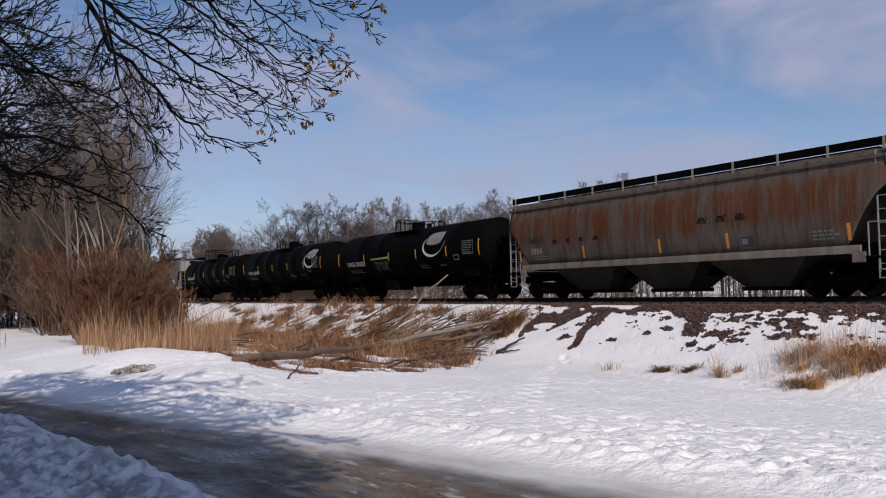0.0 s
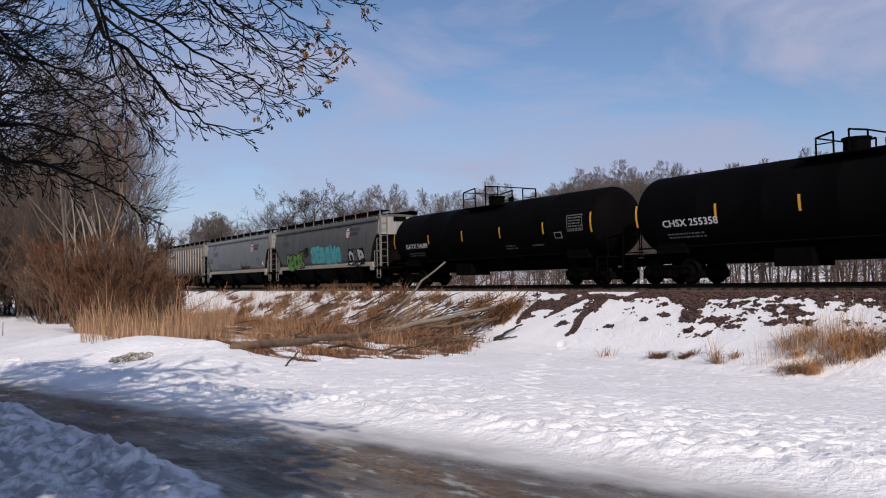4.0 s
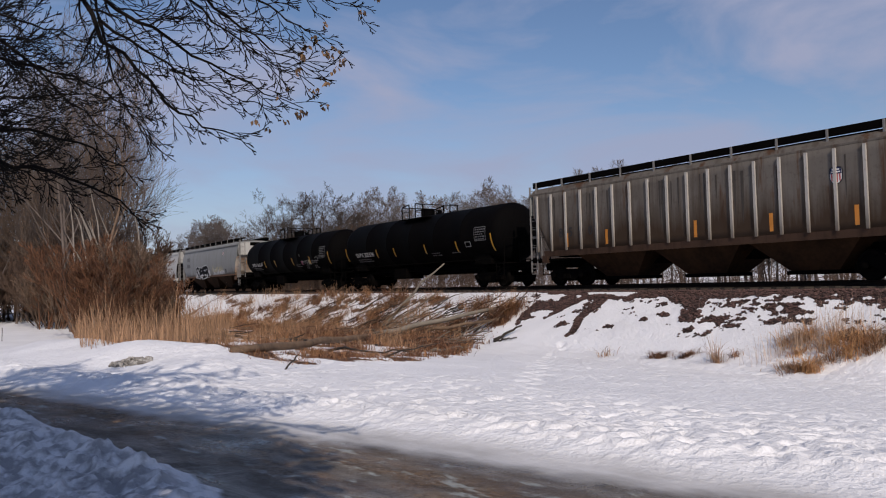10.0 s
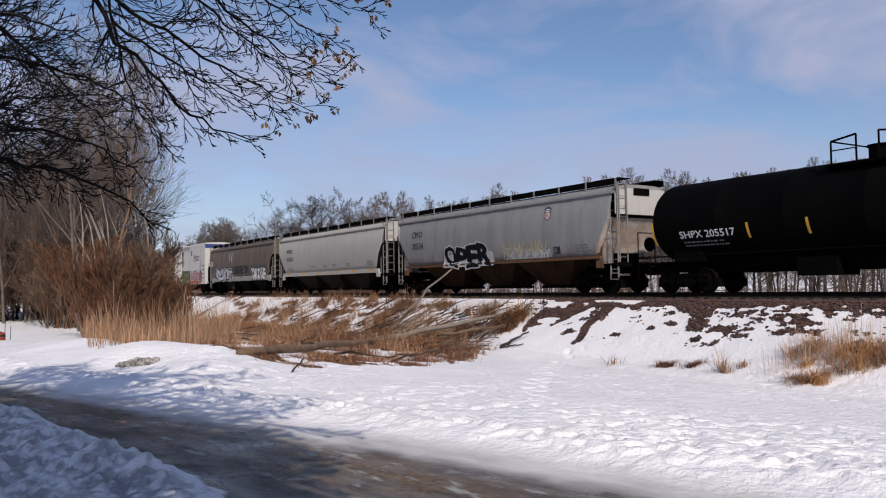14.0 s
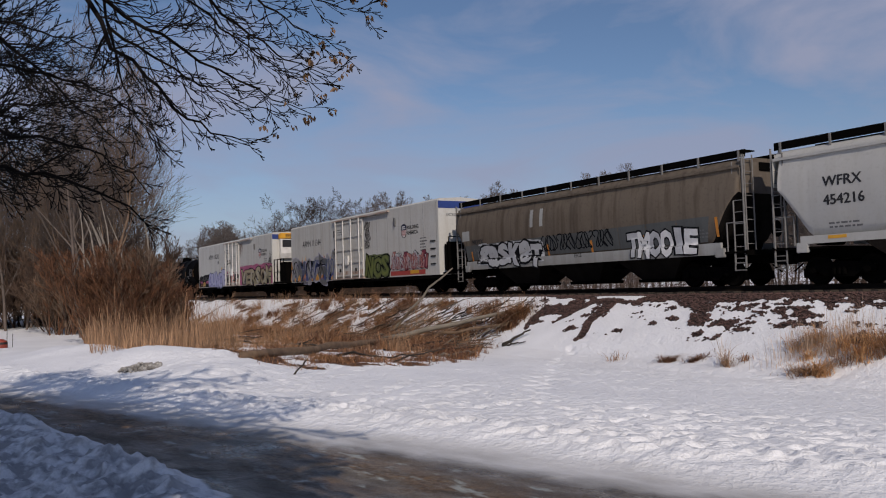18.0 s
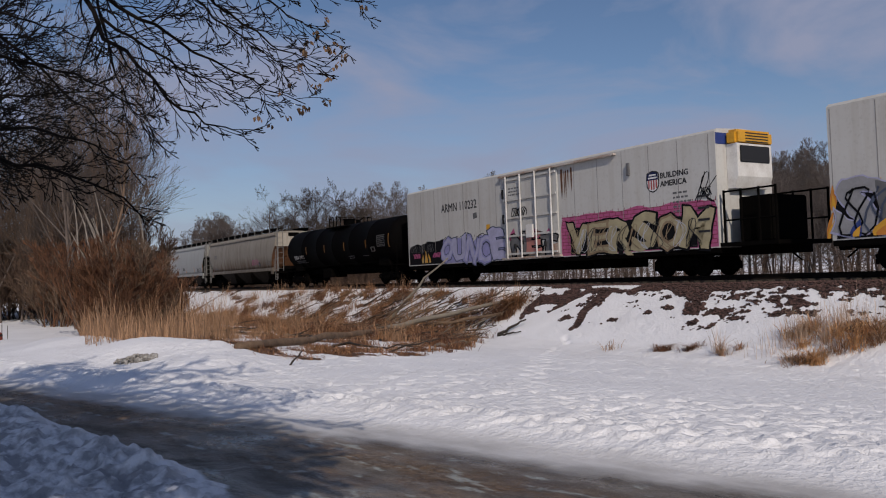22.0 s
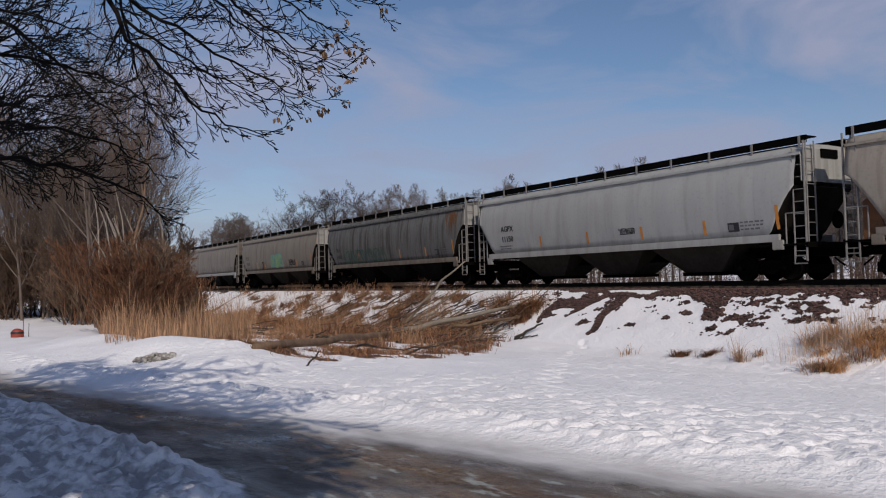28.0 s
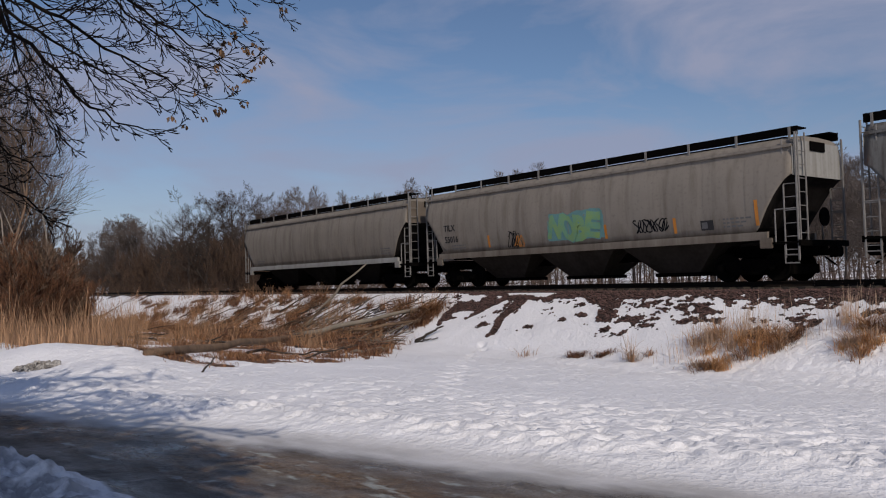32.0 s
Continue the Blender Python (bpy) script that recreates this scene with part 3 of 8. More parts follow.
def ground_material():
    m = bpy.data.materials.new("snow_ice_and_earth")
    m.use_nodes = True
    t = m.node_tree
    b = t.nodes["Principled BSDF"]
    co = t.nodes.new("ShaderNodeTexCoord")

    def noise_of(scale, detail=4, stretch=(1, 1, 1), turn=0.0):
        mp = t.nodes.new("ShaderNodeMapping")
        mp.inputs["Scale"].default_value = stretch
        mp.inputs["Rotation"].default_value = (0, 0, turn)
        t.links.new(co.outputs["Object"], mp.inputs["Vector"])
        n = t.nodes.new("ShaderNodeTexNoise")
        n.inputs["Scale"].default_value, n.inputs["Detail"].default_value = scale, detail
        t.links.new(mp.outputs["Vector"], n.inputs["Vector"])
        return n.outputs["Fac"]

    # coordinates turned to run along the drive
    way = t.nodes.new("ShaderNodeMapping")
    way.inputs["Rotation"].default_value = (0, 0, radians(-133.3))
    t.links.new(co.outputs["Object"], way.inputs["Vector"])

    def drive_noise(scale, detail=4, stretch=(0.3, 1.0, 1.0)):
        mp = t.nodes.new("ShaderNodeMapping")
        mp.inputs["Scale"].default_value = stretch
        t.links.new(way.outputs["Vector"], mp.inputs["Vector"])
        n = t.nodes.new("ShaderNodeTexNoise")
        n.inputs["Scale"].default_value, n.inputs["Detail"].default_value, n.inputs["Roughness"].default_value = scale, detail, 0.62
        t.links.new(mp.outputs["Vector"], n.inputs["Vector"])
        return n.outputs["Fac"]

    def ramp(src, lo, hi, a=0.0, c=1.0):
        r = t.nodes.new("ShaderNodeMapRange")
        r.inputs["From Min"].default_value, r.inputs["From Max"].default_value = lo, hi
        r.inputs["To Min"].default_value, r.inputs["To Max"].default_value = a, c
        t.links.new(src, r.inputs["Value"])
        return r.outputs["Result"]

    def blend(fac, a, c):
        x = t.nodes.new("ShaderNodeMix")
        x.data_type = "RGBA"
        t.links.new(fac, x.inputs["Factor"])
        for key, v in (("A", a), ("B", c)):
            if isinstance(v, tuple):
                x.inputs[key].default_value = (*v, 1)
            else:
                t.links.new(v, x.inputs[key])
        return x.outputs["Result"]

    def attr(name):
        n = t.nodes.new("ShaderNodeAttribute")
        n.attribute_name = name
        return n.outputs["Fac"]

    def calc(op, a, c):
        n = t.nodes.new("ShaderNodeMath")
        n.operation = op
        for k, v in enumerate((a, c)):
            if isinstance(v, float):
                n.inputs[k].default_value = v
            else:
                t.links.new(v, n.inputs[k])
        return n.outputs[0]

    def mixf(fac, a, c):
        n = t.nodes.new("ShaderNodeMix")
        t.links.new(fac, n.inputs["Factor"])
        for key, v in (("A", a), ("B", c)):
            if isinstance(v, float):
                n.inputs[key].default_value = v
            else:
                t.links.new(v, n.inputs[key])
        return n.outputs["Result"]

    snow = blend(ramp(noise_of(0.6, 5), 0.35, 0.7), (0.84, 0.85, 0.88), (0.76, 0.77, 0.80))
    snow = blend(ramp(noise_of(26, 3), 0.66, 0.74, 0, 0.25), snow, (0.45, 0.42, 0.38))
    # near bank greyed in patches: the tree's dappled shade put into the snow colour
    snow = blend(calc("MULTIPLY", attr("bank"), ramp(noise_of(6.0, 7), 0.40, 0.58, 0.05, 0.95)), snow, (0.31, 0.315, 0.335))
    # wet ice with sand and slush in streaks along the drive
    ice = blend(ramp(drive_noise(2.4, 9, (0.4, 1.0, 1)), 0.40, 0.60), (0.068, 0.055, 0.043), (0.19, 0.168, 0.145))
    ice = blend(calc("MULTIPLY", attr("mud"), ramp(drive_noise(6.0, 8, (0.45, 1.0, 1)), 0.36, 0.58, 0.1, 1.0)), ice, (0.20, 0.118, 0.058))
    ice = blend(calc("MULTIPLY", attr("mud"), ramp(drive_noise(19.0, 6, (0.55, 1.0, 1)), 0.48, 0.58, 0, 0.85)), ice, (0.055, 0.032, 0.018))
    ice = blend(ramp(noise_of(34.0, 4), 0.54, 0.66, 0, 0.6), ice, (0.06, 0.048, 0.04))
    ice = blend(ramp(drive_noise(4.2, 8, (0.4, 1.0, 1)), 0.58, 0.66, 0, 0.6), ice, (0.40, 0.455, 0.45))
    ice = blend(ramp(noise_of(60.0, 3), 0.64, 0.72, 0, 0.45), ice, (0.5, 0.49, 0.48))
    pale = blend(ramp(drive_noise(2.0, 7, (0.4, 1.0, 1)), 0.35, 0.65), (0.62, 0.615, 0.62), (0.40, 0.39, 0.38))
    stone = blend(ramp(noise_of(22, 2), 0.4, 0.6), (0.05, 0.03, 0.026), (0.018, 0.012, 0.011))
    earth = blend(ramp(noise_of(5, 5), 0.35, 0.65), (0.17, 0.085, 0.042), (0.05, 0.028, 0.018))
    a_wet = ramp(calc("ADD", attr("wet"), calc("MULTIPLY", calc("SUBTRACT", drive_noise(3.0, 8, (0.5, 1.0, 1)), 0.5), 0.7)), 0.24, 0.85)
    a_rim = ramp(calc("ADD", attr("rim"), calc("MULTIPLY", calc("SUBTRACT", drive_noise(4.0, 6, (0.5, 1.0, 1)), 0.5), 0.5)), 0.2, 0.95)
    a_stone = ramp(calc("ADD", attr("stone"), calc("MULTIPLY", calc("SUBTRACT", noise_of(7, 4), 0.5), 0.9)), 0.42, 0.58)
    a_lit = ramp(calc("ADD", attr("litter"), calc("MULTIPLY", calc("SUBTRACT", noise_of(4, 5), 0.5), 1.0)), 0.42, 0.60)
    col = blend(a_wet, blend(a_rim, snow, pale), ice)
    col = blend(a_lit, col, earth)
    col = blend(a_stone, col, stone)
    t.links.new(col, b.inputs["Base Color"])
    rough = mixf(a_wet, mixf(a_rim, 0.75, 0.5), ramp(drive_noise(1.3, 5, (0.4, 1.0, 1)), 0.38, 0.62, 0.27, 0.7))
    t.links.new(rough, b.inputs["Roughness"])
    b.inputs["Specular IOR Level"].default_value = 0.35
    bp = t.nodes.new("ShaderNodeBump")
    bp.inputs["Strength"].default_value, bp.inputs["Distance"].default_value = 0.42, 0.03
    height = calc("ADD", calc("MULTIPLY", ramp(noise_of(9.5, 2), 0.38, 0.70), 1.0), calc("ADD", calc("MULTIPLY", ramp(noise_of(17.0, 2), 0.50, 0.62), 0.6), calc("MULTIPLY", noise_of(40, 3), 0.35)))
    height = mixf(a_rim, height, calc("MULTIPLY", height, 0.15))
    t.links.new(mixf(a_wet, height, calc("ADD", calc("MULTIPLY", drive_noise(11.0, 7, (0.7, 1.0, 1)), 2.4), calc("MULTIPLY", ramp(noise_of(30.0, 3), 0.5, 0.62), 0.5))), bp.inputs["Height"])
    t.links.new(bp.outputs["Normal"], b.inputs["Normal"])
    return m


gme.materials.append(ground_material())
tagged(new("ground", gme), "thawing snow field with an icy wet drive and bare ballast slope", "ground", kind="structure")
# ---------------- railway ----------------
def on_track(s, y=TRACK_Y, z=RAIL_Z):
    return TRACK @ Matrix.Translation((s, y, z))


def build_track():
    prof = [(-0.07, -0.17), (0.07, -0.17), (0.07, -0.155), (0.012, -0.13), (0.012, -0.04), (0.037, -0.032), (0.037, 0), (-0.037, 0), (-0.037, -0.032), (-0.012, -0.04), (-0.012, -0.13), (-0.07, -0.155)]
    for side in (-0.755, 0.755):
        bm = bmesh.new()
        ends = [[bm.verts.new((x, side + y, z)) for y, z in prof] for x in (-480, 400)]
        for k in range(len(prof)):
            bm.faces.new((ends[0][k], ends[0][(k + 1) % len(prof)], ends[1][(k + 1) % len(prof)], ends[1][k]))
        r = new("rail", mesh_of(bm, "rail"))
        r.data.materials.append(M_RAIL)
        r.matrix_basis = on_track(0)
        tagged(r, "rusty brown steel rail on the ballast bed", "rail", "rails of the track", "structure")
    bed = thing("track_ties", "dark tarred wooden ties set in the ballast", "railway ties", on_track(0), kind="structure")
    me = mesh_of(bevel_box(-0.115, 0.115, -1.3, 1.3, -0.34, -0.172, 0.012), "tie")
    me.materials.append(M_TIE)
    rng = random.Random(4)
    for k in range(280):
        part("tie", me, None, bed, m=pose(-105 + k * 0.51 + rng.uniform(-0.02, 0.02), rng.uniform(-0.04, 0.04), rng.uniform(-0.01, 0.01), 0, 0, rng.uniform(-1, 1)))


def build_ballast():
    """Loose broken stone along the near shoulder and in the bare tongues."""
    rng = np.random.default_rng(5)
    n = 60000
    s, w = rng.uniform(-75, 4, n), rng.uniform(18.8, 24.2, n)
    s = np.where(rng.random(n) < 0.65, rng.uniform(-32, -4, n), s)
    x, y = CT * s - ST * w, ST * s + CT * w
    keep = ballast_mask(x, y) > rng.uniform(0.3, 1.0, n)
    x, y = x[keep], y[keep]
    z = ground_z(x, y)
    base = np.array([(1, 0, 0.1), (0.3, 0.9, -0.1), (-0.8, 0.6, 0.1), (-0.7, -0.7, -0.1), (0.4, -0.9, 0.1), (0, 0, 0.8), (0.1, 0, -0.7)])
    tri = [(0, 1, 5), (1, 2, 5), (2, 3, 5), (3, 4, 5), (4, 0, 5), (1, 0, 6), (2, 1, 6), (3, 2, 6), (4, 3, 6), (0, 4, 6)]
    m = len(x)
    size = rng.uniform(0.03, 0.065, m)
    ang = rng.uniform(0, math.tau, m)
    v = base[None] * (1 + 0.35 * rng.uniform(-1, 1, (m, 7, 1))) * size[:, None, None]
    c, q = np.cos(ang)[:, None], np.sin(ang)[:, None]
    v = np.stack([v[:, :, 0] * c - v[:, :, 1] * q, v[:, :, 0] * q + v[:, :, 1] * c, v[:, :, 2] * 0.8], 2) + np.stack([x, y, z + size * 0.25], 1)[:, None]
    f = (np.array(tri)[None] + 7 * np.arange(m)[:, None, None]).reshape(-1, 3)
    me = bpy.data.meshes.new("ballast_stones")
    me.from_pydata(v.reshape(-1, 3).tolist(), [], f.tolist())
    me.materials.append(M_BALLAST)
    tagged(new("ballast_stones", me), "loose reddish brown crushed ballast stones", "ballast", kind="stuff")


# ---------------- train ----------------
CARS = []       # (car, its place along the train)
WHEELSETS = {-0.89: [], 0.89: []}
SHARED = {}


def shared(key, make, material):
    if key not in SHARED:
        SHARED[key] = mesh_of(make(), key, key in ("wheelset", "tank_dome"))
        SHARED[key].materials.append(material)
    return SHARED[key]


def make_wheelset():
    bm = bmesh.new()
    for side in (-1, 1):
        turned(bm, [(side * 0.68, 0.16), (side * 0.68, 0.487), (side * 0.715, 0.487), (side * 0.73, 0.46), (side * 0.82, 0.452), (side * 0.82, 0.40), (side * 0.78, 0.37), (side * 0.775, 0.2), (side * 0.83, 0.15), (side * 0.83, 0.09)], 28)
    turned(bm, [(-1.02, 0.08), (1.02, 0.08)], 12)
    return bm


def make_side_frame():
    bm = bmesh.new()
    top = [(-1.15, 0.58), (-0.95, 0.64), (-0.45, 0.70), (0.45, 0.70), (0.95, 0.64), (1.15, 0.58), (1.13, 0.40), (0.98, 0.38), (0.72, 0.42), (0.46, 0.24), (-0.46, 0.24), (-0.72, 0.42), (-0.98, 0.38), (-1.13, 0.40)]
    prism(bm, top, -0.07, 0.07)
    for x in (-0.16, 0, 0.16):
        turned(bm, [(-0.10, 0.02), (-0.10, 0.07), (0.10, 0.07), (0.10, 0.02)], 10, "Z", x, -0.09, 0.42)
    for x in (-0.89, 0.89):
        turned(bm, [(-0.14, 0.05), (-0.14, 0.11), (0.06, 0.12)], 12, "Y", x, 0, 0.46)
    return bm


def add_truck(car, x):
    bm = bmesh.new()
    box(bm, -0.2, 0.2, -0.95, 0.95, 0.42, 0.72)
    box(bm, -0.42, 0.42, -0.7, 0.7, 0.2, 0.6)
    box(bm, -1.3, 1.3, -0.6, -0.5, 0.3, 0.5)
    for beam in (-1.42, 1.32):
        box(bm, beam, beam + 0.1, -0.8, 0.8, 0.22, 0.52)
    turned(bm, [(0.70, 0.2), (0.80, 0.2)], 16, "Z")
    truck = part("truck", shared("truck_bolster", lambda: bm, M_FRAME), None, car, "near-black cast steel truck", pose(x, 0, 0))
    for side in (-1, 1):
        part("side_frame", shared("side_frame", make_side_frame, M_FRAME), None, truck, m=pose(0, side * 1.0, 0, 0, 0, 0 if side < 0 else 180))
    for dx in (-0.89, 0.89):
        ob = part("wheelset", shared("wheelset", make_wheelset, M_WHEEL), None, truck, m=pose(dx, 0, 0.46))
        WHEELSETS[dx].append(ob)


def add_coupler(car, x, way):
    def make():
        bm = bmesh.new()
        box(bm, -0.55, 0.15, -0.10, 0.10, 0.76, 0.98)
        prism(bm, [(0.15, 0.70), (0.36, 0.70), (0.42, 0.78), (0.42, 0.98), (0.36, 1.04), (0.15, 1.04)], -0.16, 0.16)
        rod(bm, (0.1, -0.35, 0.72), (0.42, -0.3, 0.45), 0.03, 6)
        return bm
    part("coupler", shared("coupler", make, M_FRAME), None, car, m=pose(x, 0, 0, 0, 0, 0 if way > 0 else 180))


def skin(points, y_of, off):
    """A flat outline laid on the car's side, bent to its curve: fan of faces."""
    bm = bmesh.new()
    bm.faces.new([bm.verts.new((x, 0, z)) for x, z in points])
    return drape(bm, y_of, off)


def drape(bm, y_of, off, dx=0.38, dz=0.16):
    """Cuts a flat sheet in the x-z plane into small pieces and lays it on the car's side."""
    for axis_, step in ((0, dx), (2, dz)):
        lo, hi = min(v.co[axis_] for v in bm.verts), max(v.co[axis_] for v in bm.verts)
        at = (math.floor(lo / step) + 1) * step
        while at < hi - 1e-4:
            no = Vector((1, 0, 0)) if axis_ == 0 else Vector((0, 0, 1))
            bmesh.ops.bisect_plane(bm, geom=bm.verts[:] + bm.edges[:] + bm.faces[:], plane_co=no * at, plane_no=no)
            at += step
    for v in bm.verts:
        v.co.y = y_of(v.co.x, v.co.z) - off
    bmesh.ops.recalc_face_normals(bm, faces=bm.faces[:])
    return bm


def graffiti(car, x0, x1, z0, z1, fills, outline, y_of, seed, letters=5, back=None, spiky=False, fat=0.30, edge=0.045):
    """A sprayed piece that cannot be read: overlapping fat crooked shapes, each with its outline."""
    rng = random.Random(seed)
    step, hgt = (x1 - x0) / letters, z1 - z0

    def strip(v, f, mi, pts, w, lift, m):
        base, n = len(v), len(pts)
        for i, (x, z) in enumerate(pts):
            ax, az = pts[max(i - 1, 0)]
            bx, bz = pts[min(i + 1, n - 1)]
            d = Vector((bx - ax, bz - az)).normalized()
            for sd in (-1, 1):
                px, pz = x - sd * d.y * w / 2, z + sd * d.x * w / 2
                v.append((px, y_of(px, pz) - lift, pz))
        for i in range(n - 1):
            o = base + 2 * i
            f.append((o, o + 2, o + 3, o + 1))
            mi.append(m)

    def build(name, v, f, mi, mats):
        me = bpy.data.meshes.new(name)
        me.from_pydata(v, [], f)
        for m in mats:
            me.materials.append(m)
        me.polygons.foreach_set("material_index", mi)
        part(name, me, None, car)

    lift = 0.004
    if back:
        v, f, mi, n = [], [], [], letters * 8
        for i in range(n + 1):
            u = i / n
            x = x0 - 0.1 * step + (x1 - x0 + 0.2 * step) * u
            top = z1 + hgt * ((0.22 * rng.random() if i % 2 else -0.12) if spiky else 0.07 * math.sin(i * 0.9 + seed) + 0.02)
            low = z0 - hgt * 0.03
            if i in (0, n):
                top = z0 + hgt * 0.6
            for k in range(4):
                z = low + (top - low) * k / 3
                v.append((x, y_of(x, z) - lift, z))
        for i in range(n):
            for k in range(3):
                o = 4 * i + k
                f.append((o, o + 4, o + 5, o + 1))
                mi.append(0)
        build("graffiti_ground", v, f, mi, [back])
        lift += 0.006
    for k in range(letters):
        # crooked stems tied by a slab, with a hook above and a foot below
        bx, bz, wide, hh = x0 + (k - 0.12) * step, z0 + hgt * rng.uniform(0.0, 0.08), step * rng.uniform(1.15, 1.4), hgt * rng.uniform(0.84, 1.0)
        w = min(step * 0.9, hgt) * fat * rng.uniform(0.85, 1.1)
        u0, u1, l0, l1 = rng.uniform(0.0, 0.3), rng.uniform(0.6, 0.95), rng.uniform(-0.2, 0.45), rng.uniform(-0.45, 0.25)
        h0, h1 = rng.uniform(0.2, 0.9), rng.uniform(0.2, 0.9)
        mid = rng.uniform(0.35, 0.6)
        lines = [[(u0, rng.uniform(0, 0.1)), (u0 + l0 * mid + rng.uniform(-0.3, 0.3), mid), (u0 + l0, 1)],
                 [(u1, 0), (u1 + l1 * mid + rng.uniform(-0.3, 0.3), mid), (u1 + l1, rng.uniform(0.75, 1))],
                 [(u0 + l0 * h0, h0), (u1 + l1 * h1, h1)],
                 [(u0 + l0, 0.97), (min(1.05, u0 + l0 + rng.uniform(0.25, 0.5)), rng.uniform(0.8, 1.0))],
                 [(u1, 0.04), (u1 - rng.uniform(0.2, 0.45), rng.uniform(0.0, 0.15))]]
        lines = [[(bx + w / 2 + (wide - w) * a, bz + w / 2 + (hh - w) * b) for a, b in ln] for ln in lines]
        v, f, mi = [], [], []
        o = lift + 0.0012 * k

        def stroke(ln, width, more, up, m):
            a, b = Vector(ln[0]), Vector(ln[1])
            c, d = Vector(ln[-2]), Vector(ln[-1])
            first, last = a + (a - b).normalized() * more, d + (d - c).normalized() * more
            strip(v, f, mi, [tuple(first)] + ln[1:-1] + [tuple(last)], width, up, m)

        for i, ln in enumerate(lines):
            stroke(ln, w + 2 * edge, w * 0.3 + edge, o + 0.0001 * i, 0)
        for i, ln in enumerate(lines):
            stroke(ln, w, w * 0.3, o + 0.006 + 0.0001 * i, 1)
        if len(fills) > 1:
            for i, ln in enumerate(lines[:2]):
                stroke(ln, w * 0.5, -w * 0.1, o + 0.008 + 0.0001 * i, 2)
        a, b = lines[0][0], lines[0][1]
        strip(v, f, mi, [(a[0] - w * 0.2, a[1]), (b[0] - w * 0.2, b[1])], w * 0.09, o + 0.010, 3)
        build("graffiti_letter", v, f, mi, [outline, fills[k % len(fills)], fills[(k + 1) % len(fills)], M_SILVER if fills[0] is not M_SILVER else outline])


def flames(car, x0, x1, z0, z1, colours, y_of, seed, n, lean=0.1):
    """Sprayed flame tongues, each with a paler heart."""
    rng = random.Random(seed)
    for k in range(n):
        x = x0 + (x1 - x0) * (k + rng.random()) / n
        hh, w = (z1 - z0) * rng.uniform(0.55, 1.0), (x1 - x0) / n * rng.uniform(0.5, 0.9)
        bend = rng.uniform(-lean, lean) * hh
        v, f, mi = [], [], []
        for layer, (sc, lift) in enumerate(((1.0, 0.0075), (0.6, 0.0085))):
            base = len(v)
            for u in (0, 0.25, 0.5, 0.75, 0.93, 1.0):
                ww = w * sc * (1 - u) ** 0.8 * (0.75 + 0.5 * math.sin(math.pi * u))
                for sd in (-1, 1):
                    px, pz = x + sd * ww * 0.5 + bend * u * u, z0 + hh * sc * u
                    v.append((px, y_of(px, pz) - lift - 0.0001 * k, pz))
            for j in range(5):
                o = base + 2 * j
                f.append((o, o + 1, o + 3, o + 2))
                mi.append(layer)
        me = bpy.data.meshes.new("graffiti_flame")
        me.from_pydata(v, [], f)
        me.materials.append(colours[k % len(colours)])
        me.materials.append(colours[(k + 1) % len(colours)])
        me.polygons.foreach_set("material_index", mi)
        part("graffiti_flame", me, None, car)


def sprayed_ground(car, x0, x1, z0, z1, material, y_of, seed, lift=0.003, rough=0.12, brick=None):
    """An uneven sprayed field, with brick joints drawn on it where asked for."""
    n = max(12, int((x1 - x0) / 0.12))
    xs = np.linspace(x0, x1, n)
    tops = z1 + (z1 - z0) * rough * (2 * fnoise(xs, xs * 0 + seed, 0.9, seed, 4) - 1) * 1.6
    tops[0], tops[-1] = z0 + 0.7 * (z1 - z0), z0 + 0.8 * (z1 - z0)
    v, f = [], []
    for x, top in zip(xs, tops):
        for k in range(4):
            z = z0 + (top - z0) * k / 3
            v.append((x, y_of(x, z) - lift, z))
    for i in range(n - 1):
        for k in range(3):
            o = 4 * i + k
            f.append((o, o + 4, o + 5, o + 1))
    me = bpy.data.meshes.new("graffiti_ground")
    me.from_pydata(v, [], f)
    part("graffiti_ground", me, material, car)
    if brick:
        bm = bmesh.new()
        for j, z in enumerate(np.arange(z0 + 0.12, z1 - 0.05, 0.15)):
            quads = [(x0 + 0.05, x1 - 0.05, z, z + 0.025)]
            quads += [(x, x + 0.025, z, z + 0.15) for x in np.arange(x0 + 0.1 + 0.17 * (j % 2), x1 - 0.05, 0.34)]
            for a, b, c, d in quads:
                bm.faces.new([bm.verts.new((p_, y_of(p_, q_) - lift - 0.002, q_)) for p_, q_ in ((a, c), (b, c), (b, d), (a, d))])
        part("graffiti_brickwork", bm, brick, car)["kind"] = "stuff"


